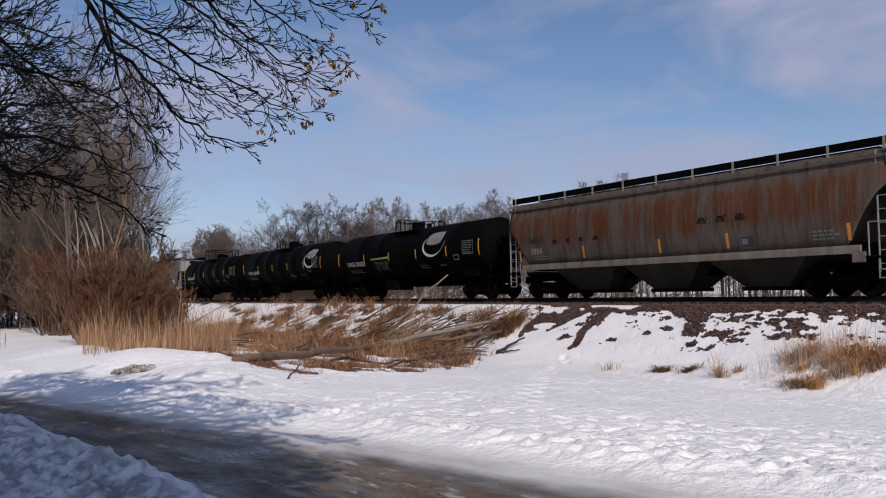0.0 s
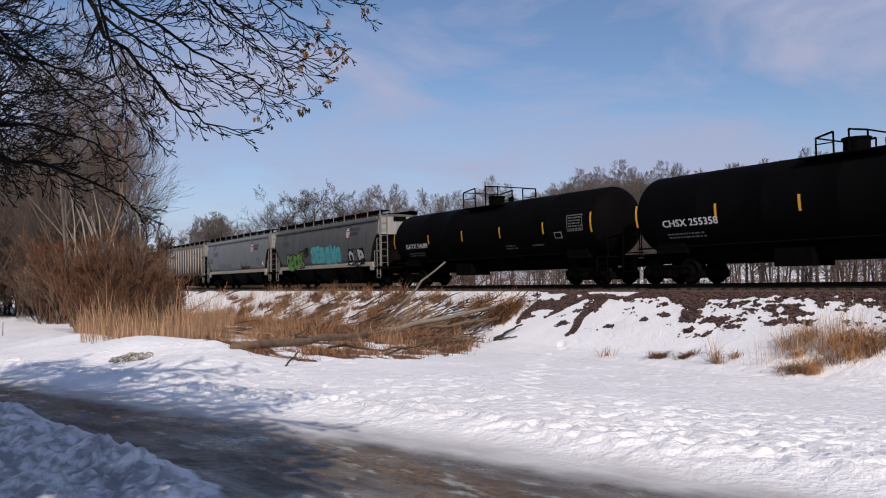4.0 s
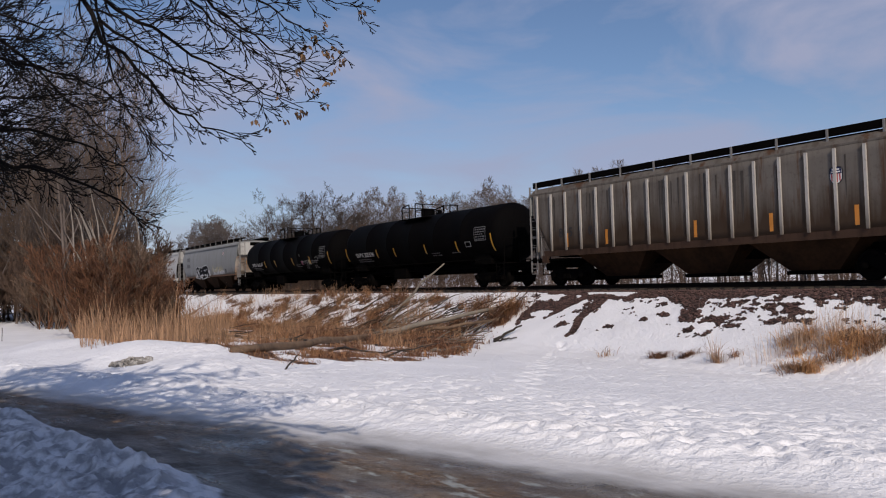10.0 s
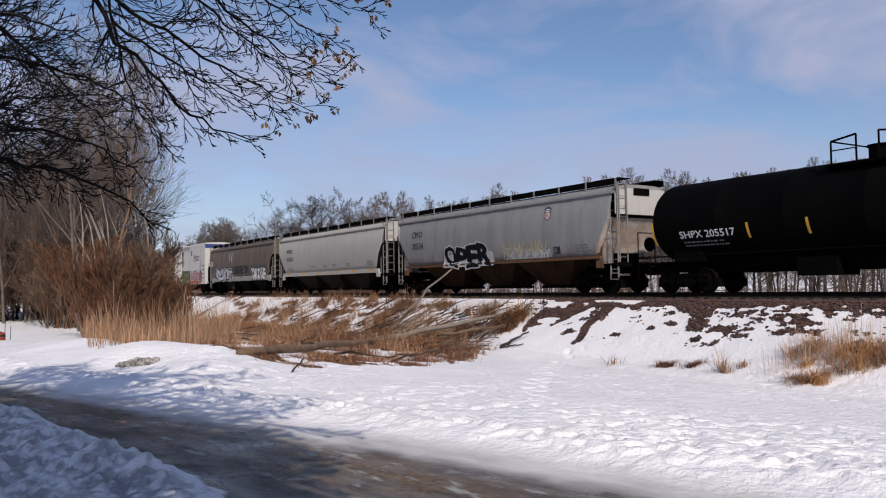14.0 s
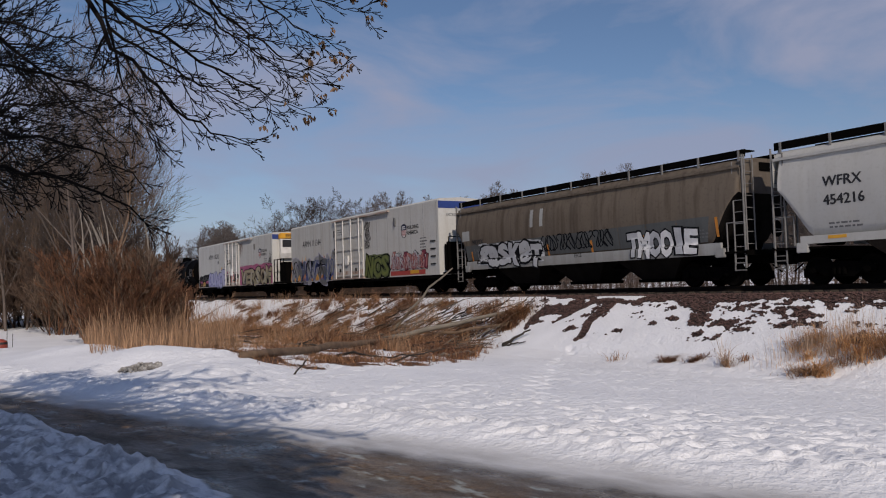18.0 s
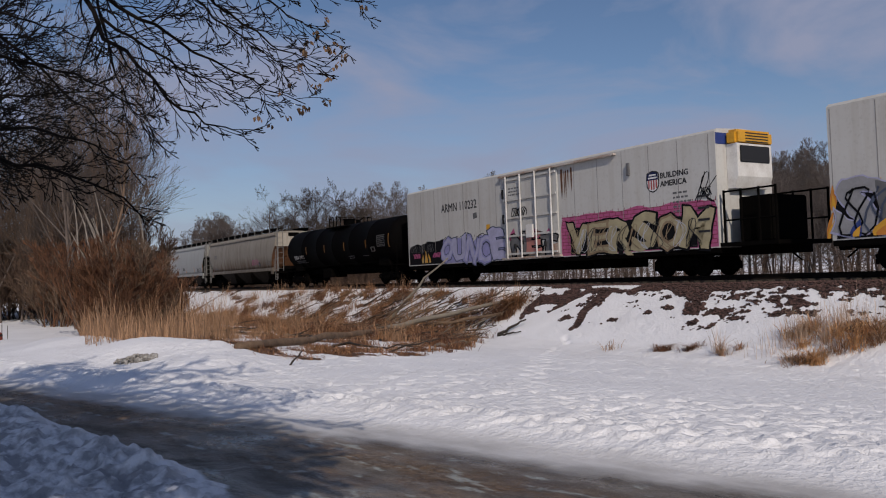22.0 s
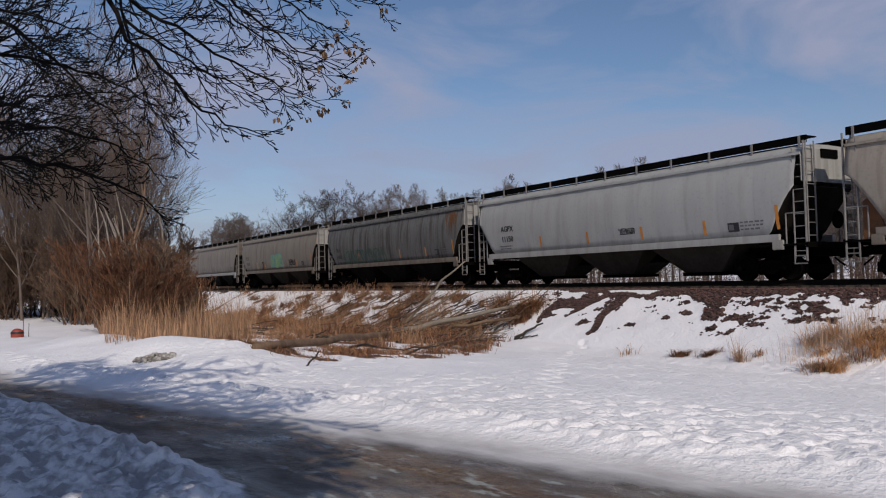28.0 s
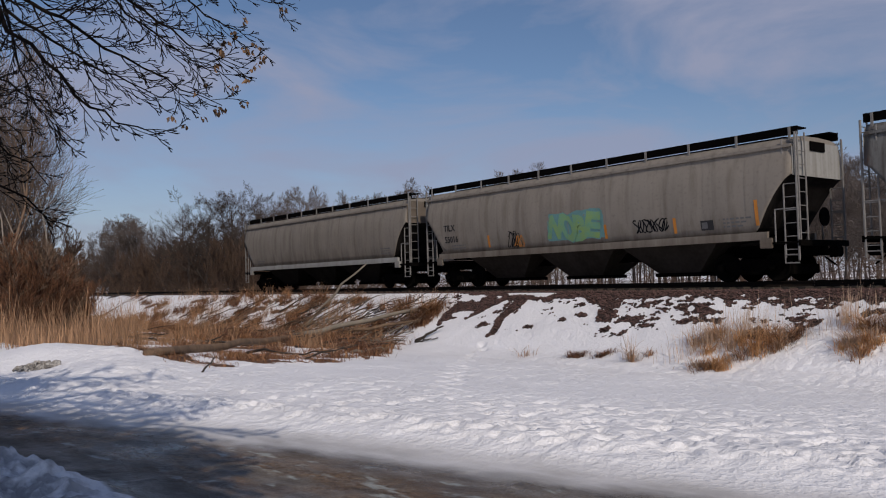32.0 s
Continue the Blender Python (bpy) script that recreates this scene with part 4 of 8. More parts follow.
def tag_word(car, text, x0, x1, z0, z1, fills, outline, y_of, seed, fat=0.10, edge=0.075, wild=0.14, lift=0.008, shine=None):
    """A sprayed word of fat outlined letters, each bent, turned and pushed a little out of line."""
    rng = random.Random(seed)
    fills = fills if isinstance(fills, (list, tuple)) else [fills]
    step = (x1 - x0) / len(text)
    for k, ch in enumerate(text):
        turn, dz = rng.uniform(-wild, wild), rng.uniform(-0.5, 0.5) * wild * (z1 - z0)
        lean, grow = rng.uniform(-1.2, 1.2) * wild, rng.uniform(1.0, 1.0 + wild)
        probe = words(ch, 1.0, 1.0, 0.0)
        lo = [min(v.co[i] for v in probe.vertices) for i in (0, 2)]
        hi = [max(v.co[i] for v in probe.vertices) for i in (0, 2)]
        sx, sz = step * 1.08 / max(0.4, hi[0] - lo[0] + 2 * fat), (z1 - z0) * grow / (hi[1] - lo[1] + 2 * fat + 2 * edge)
        layers = [(fat + edge, outline, 0.0), (fat, fills[k % len(fills)], 0.006)]
        if shine:
            layers.append((max(0.0, fat - 0.05), shine, 0.009))
        for layer, (bold, mm, up) in enumerate(layers):
            me = words(ch, 1.0, 1.0, bold)
            for v in me.vertices:
                a = (v.co.x - (lo[0] + hi[0]) / 2) * sx
                b = (v.co.z - (lo[1] + hi[1]) / 2) * sz
                a, b = a * math.cos(turn) - b * math.sin(turn) + lean * b, a * math.sin(turn) + b * math.cos(turn)
                v.co = Vector((x0 + step * (k + 0.5) + a, 0, (z0 + z1) / 2 + dz + b))
            bm = bmesh.new()
            bm.from_mesh(me)
            drape(bm, y_of, 0.0, 0.12, 0.10)
            q = np.array([v.co[:] for v in bm.verts])
            amp = 0.9 * wild * (z1 - z0)
            bx = amp * (fnoise(q[:, 0], q[:, 2], 0.55, seed + 3, 2) - 0.5)
            bz = amp * (fnoise(q[:, 0], q[:, 2], 0.5, seed + 8, 2) - 0.5)
            for v, ex, ez in zip(bm.verts, bx, bz):
                v.co.x, v.co.z = v.co.x + ex, v.co.z + ez
                v.co.y = y_of(v.co.x, v.co.z) - lift - up - 0.0006 * k
            part("graffiti_letter" if layer else "letter_outline", bm, mm, car)


def scrawl(car, x0, x1, z0, z1, material, y_of, seed, width=0.03):
    """A thin sprayed line of loops."""
    rng = random.Random(seed)
    bm, n = bmesh.new(), int((x1 - x0) / (z1 - z0) * 26) + 10
    pts, ph = [], rng.uniform(0, 6)
    for k in range(n):
        u = k / (n - 1)
        pts.append((x0 + (x1 - x0) * u + 0.22 * (z1 - z0) * math.sin(k * 0.9 + ph), (z0 + z1) / 2 + 0.5 * (z1 - z0) * math.sin(k * 0.62 + 1.3 * math.sin(k * 0.21 + ph))))
    prev = None
    for (x, z), (x2, z2) in zip(pts, pts[1:]):
        d = Vector((x2 - x, z2 - z)).normalized() * width * 0.5
        q = [(x - d.y, z + d.x), (x + d.y, z - d.x), (x2 + d.y, z2 - d.x), (x2 - d.y, z2 + d.x)]
        vs = [bm.verts.new((a, y_of(a, b) - 0.0075, b)) for a, b in q[2:]]
        if prev is None:
            prev = [bm.verts.new((a, y_of(a, b) - 0.0075, b)) for a, b in (q[1], q[0])]
        bm.faces.new((prev[1], prev[0], vs[0], vs[1]))
        prev = vs
    part("graffiti_scrawl", bm, material, car)


def ladder(car, x0, x1, y0, y1, z0, z1, material, n=7):
    def bar(a, b, r):
        rod(lad, a, b, r, 6)
    lad = bmesh.new()
    bar((x0, y0, z0), (x0, y0, z1), 0.028)
    bar((x1, y1, z0), (x1, y1, z1), 0.028)
    ob = part("ladder", lad, material, car)
    rung = bmesh.new()
    rod(rung, (0, 0, 0), (x1 - x0, y1 - y0, 0), 0.016, 5)
    me = mesh_of(rung, "rung")
    me.materials.append(material)
    for k in range(n):
        part("rung", me, None, ob, m=pose(x0, y0, z0 + (z1 - z0) * (k + 0.6) / n))
    return ob


def hopper_side(z):
    """Half width of the bulging side at height z over the rail."""
    u = (z - 1.5) / 2.6
    return 1.36 + 0.22 * math.sin(math.pi * min(max(0.08 + 0.80 * u, 0), 1)) - 0.10 * max(0, u - 0.75) * 2


def side_at(x, z):
    return -hopper_side(min(max(z, 1.5), 4.1)) - 0.016 * abs(math.sin(math.pi * x / 1.52))


def side_low(x, z):
    """The side, and the sill below it."""
    return side_at(x, z) if z > 1.56 else -1.53


def hopper_car(s0, s1, paint, end_paint, sill, bays=3, label="", ribbed=False, bay_paint=None, slope=None, top=4.45, sill_low=1.29, end_plate=None, group="covered hoppers of the train"):
    """A covered grain hopper: shell with sloping ends, roof with hatches and walkway, outlets, sills, ladders, trucks."""
    ln = s1 - s0
    car = thing("hopper_car", label, "railway car", on_track(s0 + ln / 2), group)
    CARS.append((car, s0 + ln / 2))
    h = ln / 2
    body = h - 0.12
    z_sill, z_eave = 1.50, 4.08

    def half(x, z):
        if ribbed:
            return 1.50
        return hopper_side(z) + 0.016 * abs(math.sin(math.pi * x / 1.52))

    def low(x):
        u = max(0, abs(x) - (body - 1.25)) / 1.25
        return z_sill + 1.72 * (1 - (1 - u) ** 1.35)

    bm = bmesh.new()
    xs = sorted(set([round(v, 3) for v in np.linspace(-body, body, int(body * 2 / 0.19))]))
    rings = []
    for x in xs:
        zb, col = low(x), []
        zs = [zb + (z_eave - zb) * k / 9 for k in range(10)]
        for z in zs:
            col.append((-half(x, z), z))
        for y, z in ((-1.41, z_eave + 0.02), (-1.35, z_eave + 0.17), (-1.20, z_eave + 0.30), (-0.80, top - 0.02), (0, top), (0.80, top - 0.02), (1.20, z_eave + 0.30), (1.35, z_eave + 0.17), (1.41, z_eave + 0.02)):
            col.append((y, z))
        for z in zs[::-1]:
            col.append((half(x, z), z))
        rings.append([bm.verts.new((x, y, z)) for y, z in col])
    for a, b in zip(rings, rings[1:]):
        for k in range(len(a)):
            k2 = (k + 1) % len(a)
            bm.faces.new((a[k], b[k], b[k2], a[k2]))
    bm.faces.new(rings[0][::-1]), bm.faces.new(rings[-1])
    bmesh.ops.recalc_face_normals(bm, faces=bm.faces[:])
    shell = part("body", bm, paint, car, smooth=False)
    # down-facing slope sheets take M_BAY by default, their shade put into the colour
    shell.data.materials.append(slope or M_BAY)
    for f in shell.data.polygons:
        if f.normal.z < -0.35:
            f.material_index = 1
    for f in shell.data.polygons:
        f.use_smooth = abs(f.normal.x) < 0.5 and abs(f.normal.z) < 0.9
    # end sheets: bright panel above the slope
    for way in (-1, 1):
        bm = bmesh.new()
        prism(bm, [(0, 0), (0.012, 0), (0.012, 0.86), (0, 0.86)], -1.49, 1.49)
        prism(bm, [(0, 0.86), (0.012, 0.86), (0.012, 1.08), (0, 1.08)], -1.37, 1.37)
        part("end_panel", bm, end_paint, car, m=pose(way * (body + 0.012) - (0 if way > 0 else 0.012), 0, 3.2))
    # eave trim
    for side in (-1, 1):
        bm = bmesh.new()
        box(bm, -body, body, side * 1.44 - 0.06, side * 1.44 + 0.06, z_eave - 0.02, z_eave + 0.06)
        part("eave_rail", bm, paint, car)
        bm = bmesh.new()
        box(bm, -h + 1.0, h - 1.0, side * 1.45 - 0.06, side * 1.45 + 0.06, sill_low, 1.54)
        part("side_sill", bm, sill, car)
    if ribbed:
        rib = bmesh.new()
        box(rib, -0.045, 0.045, -0.07, 0, 1.52, 4.02)
        me = mesh_of(rib, "rib")
        me.materials.append(P_RIBBAR)
        count = 19
        for k in range(count):
            part("rib", me, None, car, m=pose(-body + 0.5 + k * (2 * body - 1.0) / (count - 1), -1.50, 0))
    # weld seams between the side sheets
    if not ribbed:
        for k in range(-5, 6):
            x = k * 1.52
            if abs(x) < body - 0.6:
                part("weld_seam", skin([(x - 0.011, low(x) + 0.08), (x + 0.011, low(x) + 0.08), (x + 0.011, 4.02), (x - 0.011, 4.02)], side_at, 0.006), M_GRIME if ln < 17.6 else paint, car)
    # walkway along the roof on brackets, and hatch covers
    for side in (-1, 1):
        bm = bmesh.new()
        y = side * 0.98
        box(bm, -body - 0.1, body + 0.1, y - 0.26, y + 0.26, 4.64, 4.68)
        lip = y + side * 0.26
        box(bm, -body - 0.1, body + 0.1, lip - 0.012, lip + 0.012, 4.44, 4.70)
        walkway = part("walkway", bm, M_FRAME, car, "dark grated roof walkway")
        br = bmesh.new()
        box(br, -0.035, 0.035, -0.02, 0.02, 4.16, 4.69)
        me = mesh_of(br, "bracket")
        me.materials.append(M_BRACKET)
        for k in range(11):
            part("bracket", me, None, walkway, m=pose(-body + 0.15 + k * (2 * body - 0.3) / 10, side * 1.275, 0))
    bm = bmesh.new()
    box(bm, -body + 0.8, body - 0.8, -0.36, 0.36, top - 0.05, top + 0.12)
    part("hatch_trough", bm, M_FRAME, car)
    # outlets
    for k in range(bays):
        c = (k - (bays - 1) / 2) * (2 * body - 5.2) / bays
        wtop = (2 * body - 5.4) / bays / 2
        bm = bmesh.new()
        a = [bm.verts.new(v) for v in ((c - wtop, -1.34, 1.44), (c + wtop, -1.34, 1.44), (c + wtop, 1.34, 1.44), (c - wtop, 1.34, 1.44))]
        b = [bm.verts.new(v) for v in ((c - 0.85, -0.62, 0.34), (c + 0.85, -0.62, 0.34), (c + 0.85, 0.62, 0.34), (c - 0.85, 0.62, 0.34))]
        for i in range(4):
            bm.faces.new((a[i], a[(i + 1) % 4], b[(i + 1) % 4], b[i]))
        bm.faces.new(a[::-1]), bm.faces.new(b)
        bmesh.ops.recalc_face_normals(bm, faces=bm.faces[:])
        bay = part("hopper_bay", bm, bay_paint or M_BAY, car, "grimy sloping discharge bay, shade in its paint")
        g = bmesh.new()
        box(g, c - 0.95, c + 0.95, -0.7, 0.7, 0.22, 0.35)
        rod(g, (c + 0.3, -0.95, 0.28), (c + 0.3, 0.95, 0.28), 0.035, 8)
        part("outlet_gate", g, M_FRAME, bay)
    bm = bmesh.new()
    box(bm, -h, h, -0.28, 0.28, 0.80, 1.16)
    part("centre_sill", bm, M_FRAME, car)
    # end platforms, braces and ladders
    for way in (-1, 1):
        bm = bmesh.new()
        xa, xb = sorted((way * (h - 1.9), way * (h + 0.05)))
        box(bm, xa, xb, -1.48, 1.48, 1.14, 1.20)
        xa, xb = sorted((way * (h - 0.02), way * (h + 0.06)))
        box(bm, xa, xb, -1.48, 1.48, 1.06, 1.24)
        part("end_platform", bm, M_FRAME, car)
        if end_plate:
            bm = bmesh.new()
            prism(bm, [(way * (h - 1.3), 1.2), (way * (h - 0.5), 1.2), (way * (h - 0.5), 2.35), (way * (h - 0.8), 2.55)], -1.30, -1.25)
            part("end_plate", bm, end_plate, car, "rusty plate under the slope sheet")
        for side in (-1, 1):
            bm = bmesh.new()
            rod(bm, (way * (h - 0.02), side * 1.44, 0.62), (way * (h - 0.02), side * 1.44, 4.5), 0.036, 6)
            rod(bm, (way * (h - 0.75), side * 1.44, 1.2), (way * (h - 0.75), side * 1.44, 2.2), 0.026, 6)
            rod(bm, (way * (h - 0.75), side * 1.44, 2.2), (way * (h - 0.02), side * 1.44, 2.2), 0.022, 6)
            part("corner_post", bm, M_BRACKET, car)
            ladder(car, way * (h - 0.02), way * (h - 0.02) - way * 0.42, side * 1.44, side * 1.44, 0.72, 4.3, M_BRACKET, 9)
        part("jacking_pad", bevel_box(*sorted((way * (h - 1.25), way * (h - 0.85))), -1.53, -1.40, 1.02, 1.34, 0.02), sill, car)
        bm = bmesh.new()
        for z in (0.55, 0.80):
            rod(bm, (way * (h - 0.02), -1.45, z), (way * (h - 0.46), -1.45, z), 0.022, 5)
        rod(bm, (way * (h - 0.46), -1.45, 0.53), (way * (h - 0.46), -1.45, 1.1), 0.022, 5)
        part("sill_step", bm, M_BRACKET, car)
        part("end_hatch", bevel_box(*sorted((way * (body + 0.024), way * (body + 0.07))), -0.45, 0.45, 4.0, 4.3, 0.015), M_FRAME, car)
        ladder(car, way * (h + 0.02), way * (h + 0.02), -1.38, -0.95, 1.2, 4.5, M_BRACKET, 8)
        bm = bmesh.new()
        turned(bm, [(0, 0.03), (0, 0.30), (0.05, 0.30), (0.05, 0.03)], 14, "X", way * (h - 0.25), 0.55, 2.0)
        part("brake_wheel", bm, M_FRAME, car)
        bm = bmesh.new()
        turned(bm, [(-0.6, 0.02), (-0.6, 0.20), (0.6, 0.20), (0.6, 0.02)], 14, "Y", way * (h - 1.05), 0, 1.46)
        part("air_tank", bm, M_FRAME, car)
        add_coupler(car, way * (h + 0.1), way)
        add_truck(car, way * (h - 2.0))
    return car, h


def tank_at(x, z, cz=2.68, r=1.49):
    return -math.sqrt(max(0.02, r * r - (z - cz) ** 2))


def tank_car(s0, s1, label, number="", logo=False, panel=True, marks=6, rail=1.0, low=0.0, strip=None):
    ln = s1 - s0
    car = thing("tank_car", label, "railway car", on_track(s0 + ln / 2), "tank cars of the train")
    CARS.append((car, s0 + ln / 2))
    h, cz, r = ln / 2, 2.68, 1.49
    bm = bmesh.new()
    prof = []
    for k in range(9):
        a = k / 8 * math.pi / 2
        prof.append((-h + 0.72 - 0.72 * math.cos(a), max(0.03, r * math.sin(a))))
    seams = np.linspace(-h + 0.72, h - 0.72, 7)
    for x in seams[1:-1]:
        prof += [(x - 0.03, r), (x - 0.012, r + 0.008), (x + 0.012, r + 0.008), (x + 0.03, r)]
    prof += [(-x, rr) for x, rr in prof[:9][::-1]]
    turned(bm, prof, 56, "X", 0, 0, cz)
    part("tank", bm, M_TANK, car, smooth=True)
    # manway and railing on top
    bm = bmesh.new()
    turned(bm, [(0, 0.10), (0, 0.40), (0.34, 0.40), (0.36, 0.45), (0.42, 0.45), (0.44, 0.2)], 20, "Z", -0.2, 0, cz + r - 0.04)
    part("manway", bm, M_TANK, car)
    bm = bmesh.new()
    turned(bm, [(0, 0.05), (0, 0.14), (0.30, 0.14), (0.30, 0.05)], 12, "Z", 0.75, 0.2, cz + r - 0.03)
    part("valve", bm, M_TANK, car)
    bm = bmesh.new()
    for side in (-1, 1):
        box(bm, -1.5, 1.5, side * 0.95 - 0.25, side * 0.95 + 0.25, cz + r - 0.22, cz + r - 0.18)
    part("top_platform", bm, M_FRAME, car)
    zt, zp = cz + r + 0.12 + 0.66 * rail, cz + r - 0.2
    ra, rb = 1.5 * rail, 0.45 * rail

    def bar_part(name, a, b, rad):
        bm = bmesh.new()
        rod(bm, a, b, rad, 6)
        part(name, bm, M_FRAME, car)

    for side in (-1, 1):
        y = side * 1.18
        for x in (-ra, -rb, rb, ra):
            bar_part("railing_post", (x, y, zp), (x, y, zt - (0.12 if abs(x) > rb else 0)), 0.034)
        for way in (-1, 1):
            bar_part("railing_bar", (way * ra, y, zt - 0.12), (way * rb, y, zt), 0.034)
            bar_part("railing_bar", (way * ra, y, zt - 0.4 * rail - 0.1), (way * rb, y, zt - 0.4 * rail - 0.1), 0.02)
    for x in (-ra, ra):
        bar_part("railing_bar", (x, -1.18, zt - 0.12), (x, 1.18, zt - 0.12), 0.026)
    # stub sills with platforms, handrails and steps
    for way in (-1, 1):
        bm = bmesh.new()
        xa, xb = sorted((way * (h - 2.9), way * (h + 0.30)))
        box(bm, xa, xb, -0.30, 0.30, 0.78, 1.20)
        part("stub_sill", bm, M_FRAME, car)
        bm = bmesh.new()
        prism(bm, [(way * (h - 2.6), 1.15), (way * (h - 1.2), 1.15), (way * (h - 1.3), 1.75), (way * (h - 2.5), 1.75)], -1.1, 1.1)
        part("saddle", bm, M_FRAME, car)
        bm = bmesh.new()
        xa, xb = sorted((way * (h - 0.35), way * (h + 0.35)))
        box(bm, xa, xb, -1.45, 1.45, 1.12, 1.17)
        part("end_platform", bm, M_FRAME, car)
        for side in (-1, 1):
            bar_part("handrail_post", (way * (h + 0.32), side * 1.42, 1.17), (way * (h + 0.32), side * 1.42, 2.35), 0.024)
            bar_part("handrail_post", (way * (h + 0.32), side * 0.5, 1.17), (way * (h + 0.32), side * 0.5, 2.35), 0.024)
            bar_part("handrail", (way * (h + 0.32), side * 1.42, 2.35), (way * (h + 0.32), side * 0.5, 2.35), 0.024)
            bar_part("step_hanger", (way * (h - 0.3), side * 1.45, 1.15), (way * (h - 0.3), side * 1.45, 0.5), 0.024)
            bar_part("step_hanger", (way * (h + 0.3), side * 1.45, 1.15), (way * (h + 0.3), side * 1.45, 0.5), 0.024)
            bar_part("step", (way * (h - 0.3), side * 1.45, 0.52), (way * (h + 0.3), side * 1.45, 0.52), 0.024)
        add_coupler(car, way * (h + 0.30), way)
        add_truck(car, way * (h - 1.55))
    bm = bmesh.new()
    for side in (-1, 1):
        rod(bm, (-h + 0.5, side * 1.46, 1.36), (h - 0.5, side * 1.46, 1.36), 0.03, 6)
    part("side_handrail", bm, M_FRAME, car)
    bm = bmesh.new()
    turned(bm, [(0, 0.05), (0, 0.28), (0.45, 0.28), (0.45, 0.05)], 14, "Z", 0.1, 0, 0.82)
    part("bottom_outlet", bm, M_FRAME, car)
    for y, z in ((-0.75, 0.98), (-0.5, 0.86), (0.4, 0.75)):
        bm = bmesh.new()
        rod(bm, (-h + 1.0, y, z), (h - 1.0, y, z), 0.04, 6)
        part("brake_pipe", bm, M_FRAME, car)
    # solid block added under the tank: rigging and the shade around it as one shape
    bm = bmesh.new()
    box(bm, -h + 2.4, h - 2.4, -0.42, 0.42, 0.74, 1.24)
    part("brake_rigging", bm, M_FRAME, car)
    bm = bmesh.new()
    box(bm, -2.6, -1.2, -1.0, 0.2, 0.55, 1.15)
    part("brake_reservoir", bm, M_FRAME, car)
    # upright reflective strips
    for k in range(marks):
        x = -h + ((0.5, 4.75, 7.0, 10.6, 13.85, 17.1) if low else (0.5, 4.3, 7.6, 10.85, 14.1, 17.2))[k] * ln / 17.8
        zz = -low + 2.62 if k in (0, marks - 1) else -low + 2.55
        hh = 0.42 if k in (0, marks - 1) else 0.26
        bm = bmesh.new()
        zs = [zz - hh + 2 * hh * j / 4 for j in range(5)]
        for a, b in zip(zs, zs[1:]):
            bm.faces.new([bm.verts.new(v) for v in ((x - 0.05, tank_at(x, a) - 0.006, a), (x + 0.05, tank_at(x, a) - 0.006, a), (x + 0.05, tank_at(x, b) - 0.006, b), (x - 0.05, tank_at(x, b) - 0.006, b))])
        part("reflective_strip", bm, strip or M_YELLOW, car, "yellow reflective strip")
    rng = random.Random(int(-s0 * 10))
    if number:
        put_words(car, number, 0.36, -h + 1.75, 2.0 if low or strip else 2.12, tank_at, M_LETTER, 1.2, 0.006)
    for x, z, n, wd in ((-h + 1.85, 1.82, 2, 2.0), (2.15, 1.85, 2, 0.9), (4.15, 1.8, 1, 0.8)):
        lay_bars(car, rng, n, wd, x, z, tank_at, M_GREYBAR)
    if panel:
        for a, b, c, d in ((-2.1, -1.1, 2.96, 3.0), (-2.1, -1.1, 2.3, 2.34), (-2.1, -2.06, 2.34, 2.96), (-1.14, -1.1, 2.34, 2.96)):
            part("panel_frame", skin([(h + a, c), (h + b, c), (h + b, d), (h + a, d)], tank_at, 0.006), M_GREYBAR, car)
        lay_bars(car, rng, 5, 0.82, h - 2.0, 2.84, tank_at, M_GREYBAR, gap=0.12, hgt=0.06)
        bm = skin([(h - 3.0, 2.05), (h - 2.5, 2.05), (h - 2.5, 2.32), (h - 3.0, 2.32)], tank_at, 0.006)
        part("placard", bm, M_LETTER_DIM, car)
        bm = skin([(h - 2.95, 2.08), (h - 2.55, 2.08), (h - 2.55, 2.29), (h - 2.95, 2.29)], tank_at, 0.012)
        part("placard_face", bm, M_TANK, car)
    if logo:
        sweep_logo(car, logo, 3.08, tank_at)
    return car, h


def put_words(car, text, size, x, z, y_of, material, wide=1.0, bold=0.0, name="lettering"):
    bm = bmesh.new()
    shifts = ((0, 0),) if not bold else ((-1, 0), (1, 0.5), (0, -0.7), (0, 0.7))
    for layer, (dx, dz) in enumerate(shifts):
        one = bmesh.new()
        one.from_mesh(words(text, size, wide))
        # cut across, so that the letters follow a round side
        for j in range(1, 5):
            bmesh.ops.bisect_plane(one, geom=one.verts[:] + one.edges[:] + one.faces[:], plane_co=(0, 0, 0.15 * size * j), plane_no=(0, 0, 1))
        for v in one.verts:
            a, b = x + v.co.x + dx * bold * 1.3, z + v.co.z + dz * bold
            v.co = Vector((a, y_of(a, b) - 0.006 - 0.001 * layer, b))
        me = mesh_of(one, "lettering")
        bm.from_mesh(me)
        bpy.data.meshes.remove(me)
    return part(name, bm, material, car)


def lay_bars(car, rng, n, width, x, z, y_of, material, gap=0.12, hgt=0.055):
    bm = bmesh.new()
    for k in range(n):
        u, zz = 0.0, z - k * gap
        while u < width * rng.uniform(0.75, 1.0):
            dx = rng.uniform(0.06, 0.2)
            bm.faces.new([bm.verts.new((x + a, y_of(x + a, b) - 0.006, b)) for a, b in ((u, zz), (u + dx, zz), (u + dx, zz + hgt), (u, zz + hgt))])
            u += dx + 0.05
    part("small_writing", bm, material, car)["kind"] = "stuff"


